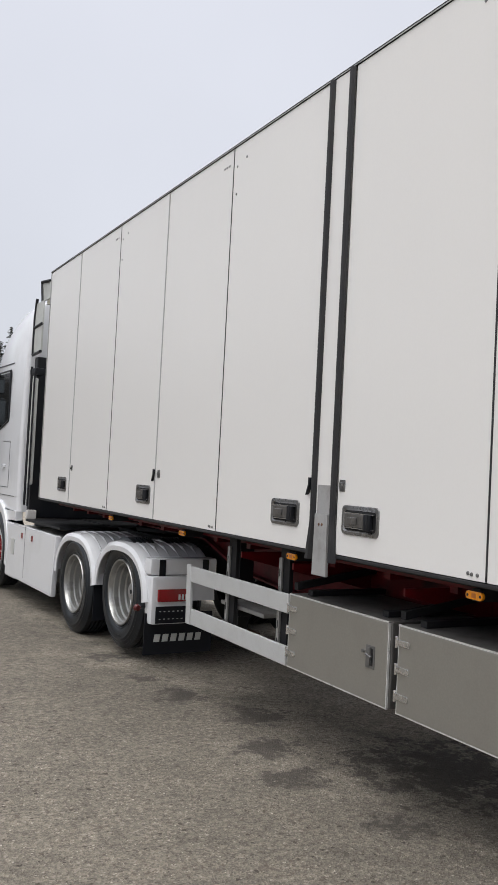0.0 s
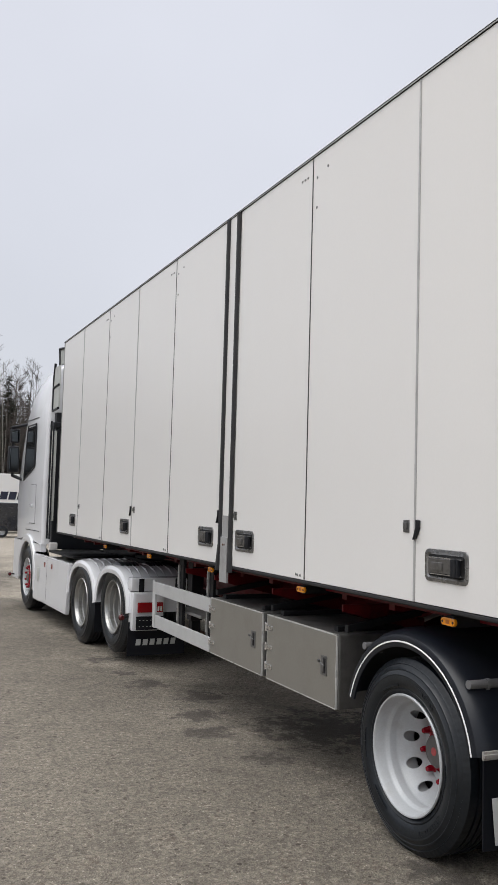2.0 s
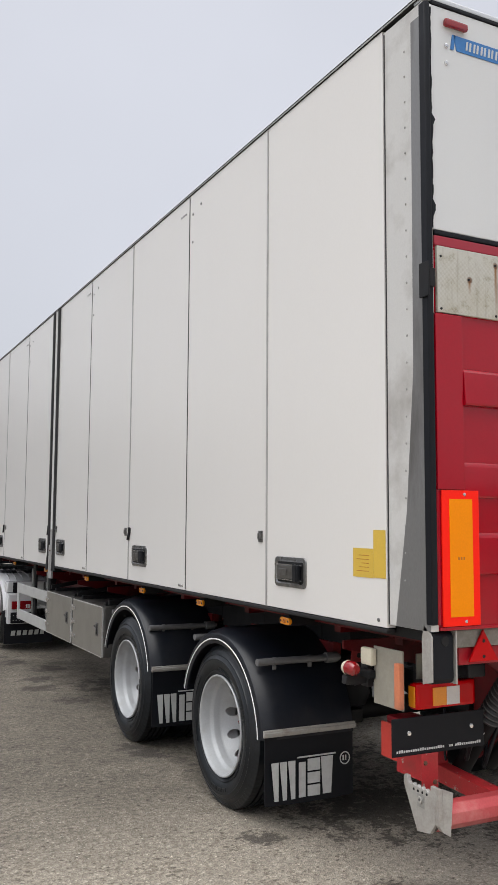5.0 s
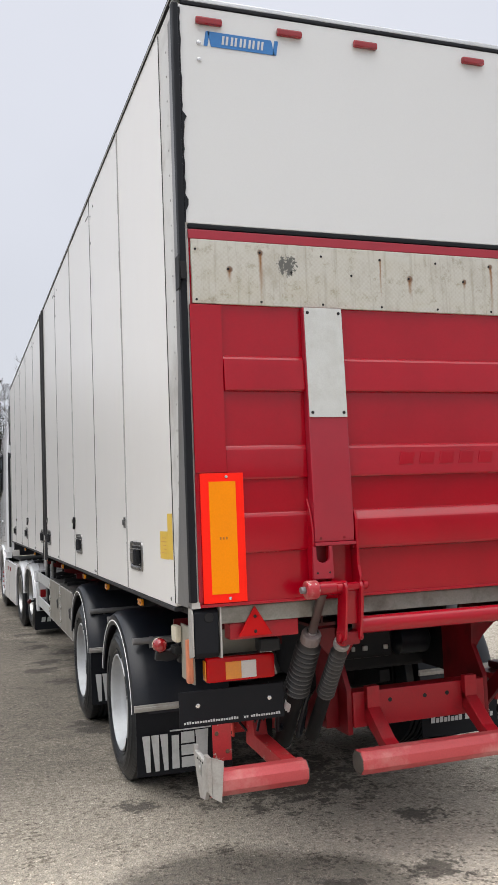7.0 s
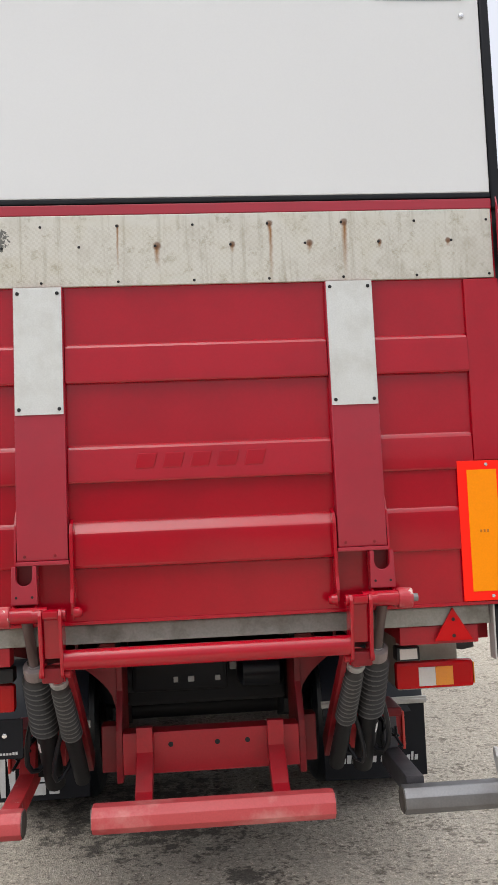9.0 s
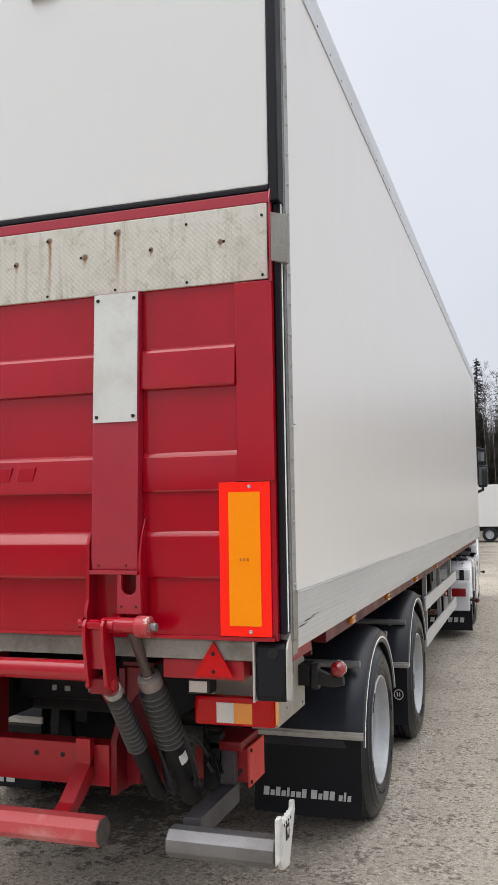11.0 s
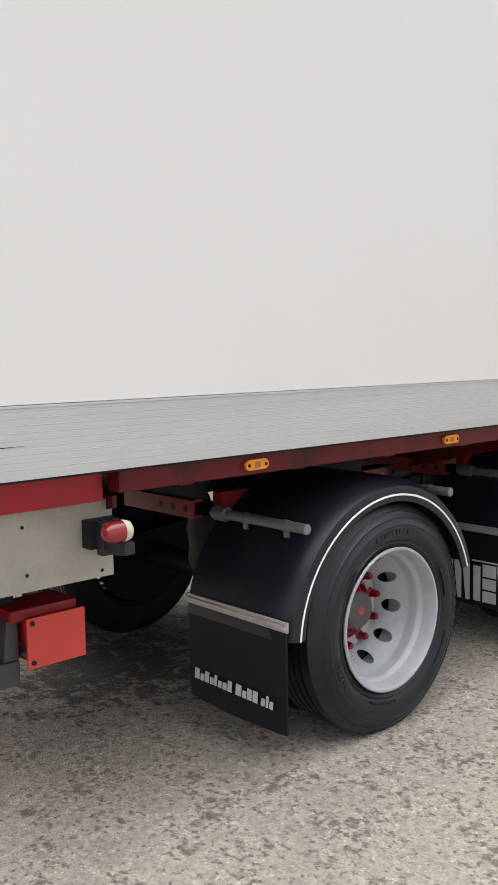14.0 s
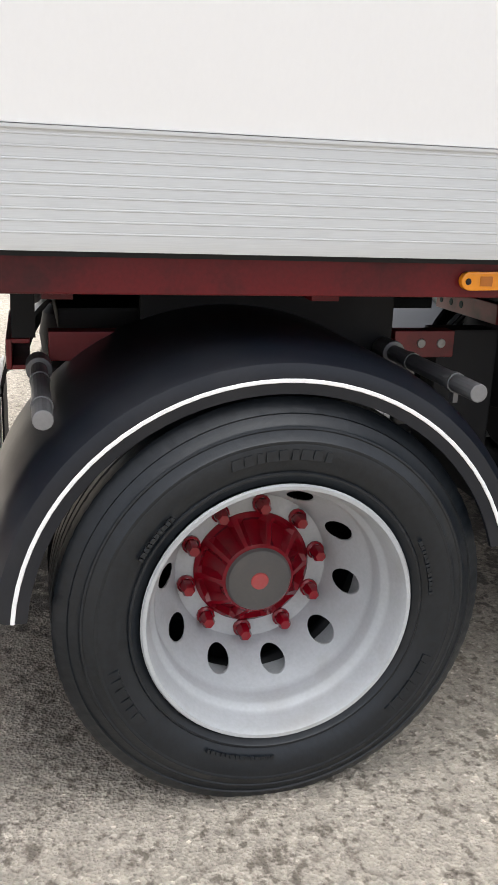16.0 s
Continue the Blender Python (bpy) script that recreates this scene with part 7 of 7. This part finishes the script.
        bm = rod(bmesh.new(), (s * 1.2, 3.95, 3.02), (s * 1.42, 4.23, 2.97), 0.028)
        rod(bm, (s * 1.40, 4.23, 2.97), (s * 1.38, 4.23, 2.12), 0.028)
        rod(bm, (s * 1.2, 4.1, 2.06), (s * 1.38, 4.23, 2.14), 0.028)
        part("mirror_arm", bm, BLACK, truck, bevel=0.0)
        # air deflector panels behind the cab, black edged
        bm = block(*sorted((s * 1.14, s * 1.165)), 2.02, 2.36, 3.15, 3.80)
        dfl = part("air_deflector", bm, GREYPANEL, truck, "pale grey air deflector panel with black edge", bevel=0.008)
        bm = bmesh.new()
        for p, q in (((2.36, 3.12), (2.36, 3.62)), ((2.36, 3.62), (2.30, 3.86)), ((2.36, 3.12), (2.02, 3.14)), ((2.36, 3.48), (2.02, 3.50))):
            rod(bm, (s * 1.165, *p), (s * 1.165, *q), 0.02, 8)
        part("deflector_edge", bm, BLACK, dfl)
        bm = bmesh.new()
        prism(bm, [(2.38, 4.10), (2.02, 4.06), (2.02, 3.84), (2.30, 3.84)], "x", *sorted((s * 1.06, s * 1.085)))
        top = part("roof_deflector", bm, GREYPANEL, truck, "grey roof deflector fin", bevel=0.006)
        bm = bmesh.new()
        for p, q in (((2.38, 4.11), (2.02, 4.07)), ((2.38, 4.11), (2.31, 3.84))):
            rod(bm, (s * 1.09, *p), (s * 1.09, *q), 0.02, 8)
        part("deflector_edge", bm, BLACK, top)
        duct = part("exhaust_panel", block(*sorted((s * 1.145, s * 1.20)), 2.08, 2.20, 1.42, 2.80), GREYPANEL, truck, "grey vertical air duct", bevel=0.02)
        part("duct_edge", rod(bmesh.new(), (s * 1.205, 2.215, 1.15), (s * 1.205, 2.215, 2.95), 0.016, 8), BLACK, duct)
        part("duct_edge", rod(bmesh.new(), (s * 1.205, 2.07, 1.15), (s * 1.205, 2.07, 2.86), 0.012, 8), BLACK, duct)
        bm = block(*sorted((s * 1.08, s * 1.21)), 2.06, 2.3, 2.84, 2.93)
        part("duct_cap", bm, BLACK, truck, bevel=0.02)
    part("cab_back", block(-1.12, 1.12, 2.28, 2.41, 0.98, 3.1), BLACK, truck, "black cab rear wall and hoses", bevel=0.02)
    part("beacon_lamp", lathe(bmesh.new(), [(0, 0), (0.05, 0), (0.045, 0.06), (0.0, 0.08)], pose(-1.0, 2.25, 3.80), 16), CREAM, truck, "small pale roof lamp")
    part("bumper", block(-1.12, 1.12, 4.15, 4.49, 0.28, 0.73), TRUCKWHITE, truck, "white front bumper", bevel=0.06)


MIRROR = surface("mirror_glass", (0.16, 0.18, 0.19), 0.03, metal=1.0, dirty=0.0, bump=0.0)
build_truck()


# ---- yard behind: vehicles, hall, woods ----
def far_wheel(parent, x, y, z, r=0.5, w=0.3):
    m = pose(x, y, z, 90, 0, 0)
    bm = lathe(bmesh.new(), [(r * 0.6, 0), (r * 0.95, 0.01), (r, 0.05), (r, w), (r * 0.6, w + 0.01)], m, 32)
    t = part("wheel", bm, TYRE, parent, "black tyre on silver rim")
    bm = lathe(bmesh.new(), [(r * 0.6, 0.02), (r * 0.54, 0.0), (r * 0.5, 0.06), (r * 0.3, 0.07), (r * 0.28, 0.02), (0, 0.02)], m @ pose(0, 0, w - 0.03, 180) @ pose(0, 0, 0), 32)
    lathe(bm, [(r * 0.6, 0.0), (r * 0.55, -0.012), (r * 0.48, 0.05), (r * 0.3, 0.07), (r * 0.27, 0.0), (0, 0.0)], m, 32)
    part("rim", bm, RIM, t)


def far_cab(parent, x0, mat, h=3.55):
    """A far tractor cab whose nose points along +x, from x0 to x0 + 2.3."""
    bm = bmesh.new()
    prism(bm, [(x0, 1.0), (x0, h - 0.2), (x0 + 0.35, h), (x0 + 1.2, h - 0.06), (x0 + 1.75, h - 0.5), (x0 + 2.2, 2.0), (x0 + 2.3, 1.7), (x0 + 2.3, 0.45), (x0 + 1.95, 0.45),
               (x0 + 1.9, 0.9), (x0 + 1.65, 1.12), (x0 + 1.1, 1.12), (x0 + 0.85, 0.9), (x0 + 0.8, 0.7), (x0 + 0.1, 0.7)], "y", -1.22, 1.22)
    cab = part("cab", bm, mat, parent, bevel=0.09)
    bm = bmesh.new()
    prism(bm, [(x0 + 0.75, 2.0), (x0 + 0.75, 2.72), (x0 + 1.75, 2.72), (x0 + 2.08, 2.0)], "y", -1.235, -1.20)
    part("side_window", bm, GLASS, cab)
    bm = bmesh.new()
    prism(bm, [(x0 + 1.84, 2.78), (x0 + 2.25, 1.98), (x0 + 2.27, 1.98), (x0 + 1.87, 2.79)], "y", -1.12, 1.12)
    part("windscreen", bm, GLASS, cab)
    part("mirror", block(x0 + 2.0, x0 + 2.12, -1.5, -1.3, 2.0, 2.7), BLACK, cab, bevel=0.03)
    part("lower_band", block(x0 + 1.98, x0 + 2.32, -1.23, 1.23, 0.4, 0.62), BLACK, cab, bevel=0.02)
    return cab


def build_far_truck():
    y, z = 60.0, ground_z(60)
    t = thing("articulated_truck", (0, y, z), "white box truck with navy bars parked before the woods", "truck")
    boxb = part("cargo_box", block(-2.7, 8.0, -1.28, 1.28, 1.05, 3.95), PANEL, t, "white cargo box", bevel=0.03)
    bm = bmesh.new()
    for i in range(5):
        x = 4.35 + i * 0.56
        prism(bm, [(x, 2.24), (x + 0.47, 2.24), (x + 0.58, 2.76), (x + 0.11, 2.76)], "y", -1.295, -1.285)
    part("side_print", bm, NAVY, boxb, "navy printed bars")
    for x in (-2.6, 7.9):
        part("box_edge", block(x - 0.05, x + 0.05, -1.30, -1.2805, 1.08, 3.93), GALV, boxb)
    part("lower_frame", block(-2.6, 7.8, -1.0, 1.0, 0.75, 1.04), DARKSTEEL, t)
    for x in (-1.8, -0.5, 0.8):
        far_wheel(t, x, 1.25, 0.5)
        far_wheel(t, x, -0.95, 0.5)
    for x in (6.2, 9.9):
        far_wheel(t, x, -0.95, 0.5)
        far_wheel(t, x, 1.25, 0.5)
    far_cab(t, 8.15, TRUCKWHITE, 3.45)
    bm = bmesh.new()
    prism(bm, [(8.1, 3.2), (8.1, 3.88), (8.35, 3.9), (8.9, 3.66), (9.5, 3.3), (9.5, 3.2)], "y", -1.1, 1.1)
    part("roof_spoiler", bm, TRUCKWHITE, t, "white roof spoiler", bevel=0.05)
    part("chassis", block(5.2, 10.2, -0.5, 0.5, 0.55, 0.95), DARKSTEEL, t)


def build_yellow():
    y, z = 47.0, ground_z(47)
    t = thing("tractor_truck", (0, y, z), "yellow tractor truck without trailer parked by the hall", "truck")
    far_cab(t, 9.0, YELLOWCAB, 3.35)
    part("chassis", block(4.7, 9.4, -0.45, 0.45, 0.6, 0.95), DARKSTEEL, t, bevel=0.02)
    part("side_tank", block(7.0, 9.0, -1.2, -0.5, 0.4, 0.95), DARKSTEEL, t, "dark side tank", bevel=0.05)
    for x in (5.35, 6.7, 10.4):
        far_wheel(t, x, -0.95, 0.5)
        far_wheel(t, x, 1.25, 0.5)
    for x in (5.35, 6.7):
        bm = bmesh.new()
        prism(bm, arch_pts(x, 0.5, 0.56, 175, 10, 12) + arch_pts(x, 0.5, 0.60, 10, 175, 12), "y", -1.25, -0.6)
        part("fender", bm, BLACK, t, "black fender")
    part("air_kit", block(8.6, 8.95, -1.1, 1.1, 0.9, 2.2), DARKSTEEL, t, bevel=0.03)
    part("tail_beam", block(4.55, 4.75, -0.9, 0.9, 0.55, 0.8), DARKSTEEL, t)


def build_van():
    y, z = 53.0, ground_z(53)
    t = thing("panel_van", (0, y, z), "dark grey panel van parked beside the white truck", "van")
    x0 = 2.9
    bm = bmesh.new()
    prism(bm, [(x0, 0.45), (x0 - 0.02, 1.5), (x0 + 0.12, 1.98), (x0 + 0.3, 2.05), (x0 + 3.4, 2.02), (x0 + 3.9, 1.85), (x0 + 4.6, 1.25), (x0 + 5.4, 1.05), (x0 + 5.5, 0.5), (x0 + 5.0, 0.4),
               (x0 + 0.2, 0.4)], "y", -0.95, 0.95)
    body = part("body", bm, VANGREY, t, bevel=0.06)
    bm = bmesh.new()
    prism(bm, [(x0 + 3.35, 1.3), (x0 + 3.35, 1.82), (x0 + 3.82, 1.76), (x0 + 4.35, 1.28)], "y", -0.962, -0.93)
    part("side_window", bm, PALEGLASS, body, "side window, sky reflection put into its colour")
    for x in (x0 + 0.5, x0 + 2.4):
        part("roof_bar", block(x, x + 0.06, -0.85, 0.85, 2.06, 2.14), BLACK, body)
    part("tail_lamp", block(x0 - 0.03, x0 + 0.06, -0.96, -0.86, 0.95, 1.5), REDLENS, body)
    for x in (x0 + 0.75, x0 + 4.55):
        far_wheel(t, x, -0.75, 0.34, 0.34, 0.22)
        far_wheel(t, x, 0.95, 0.34, 0.34, 0.22)


# pale base colour stands in for sky reflected in the window
PALEGLASS = surface("sky_glass", (0.45, 0.47, 0.5), 0.1, dirty=0.0, bump=0.0)
build_far_truck()
build_yellow()
build_van()


def build_hall():
    h = thing("workshop_hall", (14.0, 42.0, -0.5), "cream and blue-grey workshop hall with garage doors", "building", rz=1.6)
    L, D = 34.0, 22.0
    # wall facing -x, with door openings
    ys = [(2.0, 6.2), (8.5, 12.7), (15.0, 19.2), (21.5, 25.7), (27.5, 31.0)]
    cuts = [0.0] + [v for p in ys for v in p] + [L]
    for i, (a, b) in enumerate(zip(cuts, cuts[1:])):
        z0 = 0.0 if i % 2 == 0 else 4.6
        bm = block(0, 0.3, a, b, z0, 5.3)
        part("wall_lower", bm, WALLBLUE, h, "blue-grey wall cladding")
    part("wall_upper", block(-0.02, 0.28, 0, L, 5.3, 7.2), WALLYEL, h, "cream wall cladding")
    part("wall_end", block(0, D, L, L + 0.3, 0, 7.2), WALLYEL, h)
    part("wall_end", block(0, D, -0.3, 0, 0, 7.2), WALLYEL, h)
    part("roof", block(-0.7, D, -0.6, L + 0.6, 7.2, 7.5), ROOFDARK, h, "dark roof with eaves", bevel=0.05)
    part("gutter", rod(bmesh.new(), (-0.75, -0.6, 7.15), (-0.75, L + 0.6, 7.15), 0.09), ROOFDARK, h)
    for a, b in ys:
        d = part("garage_door", block(0.12, 0.2, a, b, 0, 4.6), GATEGREY, h, "grey sectional garage door")
        for i in range(1, 6):
            part("door_rib", block(0.09, 0.119, a, b, i * 0.76, i * 0.76 + 0.05), GATEGREY, d)
    for y in (7.3, 14.0, 20.3, 26.7, 33.0):
        bm = rod(bmesh.new(), (-0.14, y, 0.1), (-0.14, y, 6.6), 0.07, 10)
        rod(bm, (-0.14, y, 6.6), (-0.75, y, 7.1), 0.07, 10)
        part("downpipe", bm, ROOFDARK, h, "dark downpipe")
        part("wall_lamp", block(-0.28, 0.0, y - 1.2, y - 0.9, 5.35, 5.5), ROOFDARK, h, bevel=0.02)
    part("inner_wall", block(D - 0.3, D, 0, L, 0, 7.2), WALLYEL, h)


build_hall()


def spruce(rng, height):
    trunk, crown = bmesh.new(), bmesh.new()
    lathe(trunk, [(0.0, 0), (0.20, 0), (0.13, height * 0.5), (0.03, height)], None, 7)
    tiers = int(height * 3.6)
    for k in range(tiers):
        f = k / tiers
        z = height * (0.16 + 0.84 * f)
        reach = ((1 - f) ** 0.7 * height * 0.17 + 0.12) * rng.uniform(0.55, 1.15)
        for j in range(9):
            a = rng.uniform(0, math.tau)
            ln = reach * rng.uniform(0.35, 1.2)
            if rng.random() < 0.12:
                continue
            c, s = math.cos(a), math.sin(a)
            drop, zj = ln * rng.uniform(-0.1, 0.45), z + rng.uniform(-0.3, 0.3)
            # a drooping limb with many short needle twigs to both sides
            for n in range(5):
                g = (n + 0.6) / 5
                for side in (-1, 1):
                    tw = ln * 0.30 * (1.15 - g) + 0.10
                    swing = rng.uniform(0.3, 1.0)
                    p0 = Vector((c * g * ln, s * g * ln, zj - drop * g))
                    d = Vector((c * swing - s * side, s * swing + c * side, rng.uniform(-0.75, 0.05))) * tw
                    wd = Vector((c, s, 0)) * (0.05 + 0.05 * rng.random())
                    q = [crown.verts.new(p) for p in (p0 - wd, p0 + d * 0.6 - wd * 0.8, p0 + d, p0 + wd + d * 0.2)]
                    crown.faces.new(q)
            q = [crown.verts.new(p) for p in ((0, 0, zj), (c * ln - s * 0.04, s * ln + c * 0.04, zj - drop), (c * ln * 1.06, s * ln * 1.06, zj - drop - 0.05), (c * ln + s * 0.04, s * ln - c * 0.04, zj - drop))]
            crown.faces.new(q)
    return finish("trunk", trunk, BARK), finish("crown", crown, NEEDLE, angle=180)


def birch(rng, height):
    trunk, crown = bmesh.new(), bmesh.new()
    p = Vector((0, 0, 0))
    pts = [p.copy()]
    lean = Vector((rng.uniform(-0.05, 0.05), rng.uniform(-0.05, 0.05), 0))
    for i in range(8):
        p = p + Vector((lean.x + rng.uniform(-0.03, 0.03), lean.y + rng.uniform(-0.03, 0.03), 1)) * (height / 8)
        pts.append(p.copy())
    for i, (a, b) in enumerate(zip(pts, pts[1:])):
        r = 0.10 * (1 - i / 9)
        m, n = frame_on(a, b)
        lathe(trunk, [(r, 0), (r * 0.9, n)], m, 6)

    def limb(a, d, ln, r, depth):
        b = a + d * ln
        m, n = frame_on(a, b)
        lathe(crown, [(r, 0), (r * 0.55, n)], m, 3)
        if depth:
            for k in range(5):
                t = rng.uniform(0.3, 1.0)
                nd = (d + Vector((rng.uniform(-0.8, 0.8), rng.uniform(-0.8, 0.8), rng.uniform(-0.15, 0.7)))).normalized()
                limb(a.lerp(b, t), nd, ln * rng.uniform(0.4, 0.62), r * 0.55, depth - 1)
    for k in range(28):
        f = 0.28 + 0.72 * k / 28
        i = min(7, int(f * 8))
        a = pts[i].lerp(pts[i + 1], f * 8 - i) if f < 1 else pts[-1]
        ang = rng.uniform(0, math.tau)
        d = Vector((math.cos(ang), math.sin(ang), rng.uniform(0.5, 1.5))).normalized()
        limb(a, d, height * 0.16 * (1.15 - f) + 0.6, 0.022, 2)
    return finish("trunk", trunk, BIRCH), finish("crown", crown, TWIG, angle=180)


def build_woods():
    rng = random.Random(4)
    spruces = [spruce(rng, 15.0 + i * 1.7) for i in range(5)]
    birches = [birch(rng, 16.5 + i * 1.0) for i in range(6)]
    zb = ground_z(100)
    for i in range(380):
        x = rng.uniform(-30, 42) if i < 310 else rng.uniform(-75, -30)
        near = rng.random()
        y = 90 + 22 * near + max(0, -x - 26) * -0.75
        if x > 10 and y < 82:
            continue
        s = rng.uniform(0.62, 0.98)
        stand = i < 46      # a close stand of spruce beside the parked truck
        if stand:
            x, y, s = rng.uniform(-16, 2), rng.uniform(91, 99), rng.uniform(0.72, 0.95)
        if stand and i % 3 or rng.random() < 0.34:
            t = thing("spruce_tree", (x, y, zb), "dark green spruce in the woods behind the yard", "tree", "woods")
            a, b = rng.choice(spruces)
        else:
            t = thing("birch_tree", (x, y, zb), "bare birch with pale trunk at the wood's edge", "tree", "woods")
            a, b = rng.choice(birches)
        t.matrix_world = pose(x, y, zb, 0, 0, rng.uniform(0, 360)) @ Matrix.Scale(s, 4)
        child("trunk", a, t)
        child("crown", b, t)
    # undergrowth and the dense inside of the woods
    bm = bmesh.new()
    for i in range(52000):
        x = rng.uniform(-60, 55)
        y = 96 + rng.uniform(-4, 22) + max(0, -x - 26) * -0.75
        h = rng.uniform(0.8, 4.5)
        z = zb + rng.uniform(-1, 11.5) * rng.random() ** 0.5
        w = rng.uniform(0.03, 0.11)
        a, lx, ly = rng.uniform(0, math.pi), rng.uniform(-0.35, 0.35), rng.uniform(-0.4, 0.4)
        c, s = math.cos(a) * w, math.sin(a) * w
        q = [bm.verts.new(v) for v in ((x - c, y - s, z), (x + c, y + s, z), (x + c * 0.2 + lx, y + s * 0.2 + ly, z + h), (x - c * 0.2 + lx, y - s * 0.2 + ly, z + h))]
        bm.faces.new(q)
    solid("undergrowth", bm, BRUSH, "dense brown undergrowth and bare stems of the woods", "undergrowth", "stuff", angle=180)
    # wooded slope behind, rising to close the view under the tree tops
    bm = bmesh.new()
    xs = np.linspace(-140, 140, 57)
    base, top = [], []
    for x in xs:
        off = max(0, -x - 26) * -0.75
        base.append(bm.verts.new((x, 112 + off, zb - 1)))
        top.append(bm.verts.new((x, 128 + off, zb + 13.2 + 1.6 * noise.noise((x * 0.11, 3, 1)) + 1.5 * noise.noise((x * 0.5, 7, 1)))))
    for i in range(len(xs) - 1):
        bm.faces.new((base[i], base[i + 1], top[i + 1], top[i]))
    solid("backdrop", bm, BRUSH, "dark wooded slope behind the trees", kind="structure")
    # far unseen rise closing the yard's other side, added to darken reflections in red paint
    bm = bmesh.new()
    xs = np.linspace(-220, 220, 111)
    base = [bm.verts.new((x, -120, -1)) for x in xs]
    top = [bm.verts.new((x, -128, 9.0 + 2.0 * noise.noise((x * 0.06, 5, 2)) + 1.6 * noise.noise((x * 0.4, 9, 2)))) for x in xs]
    for i in range(len(xs) - 1):
        bm.faces.new((base[i], base[i + 1], top[i + 1], top[i]))
    solid("backdrop", bm, BRUSH, "unseen dark rise across the yard, added for reflections", kind="structure")


build_woods()
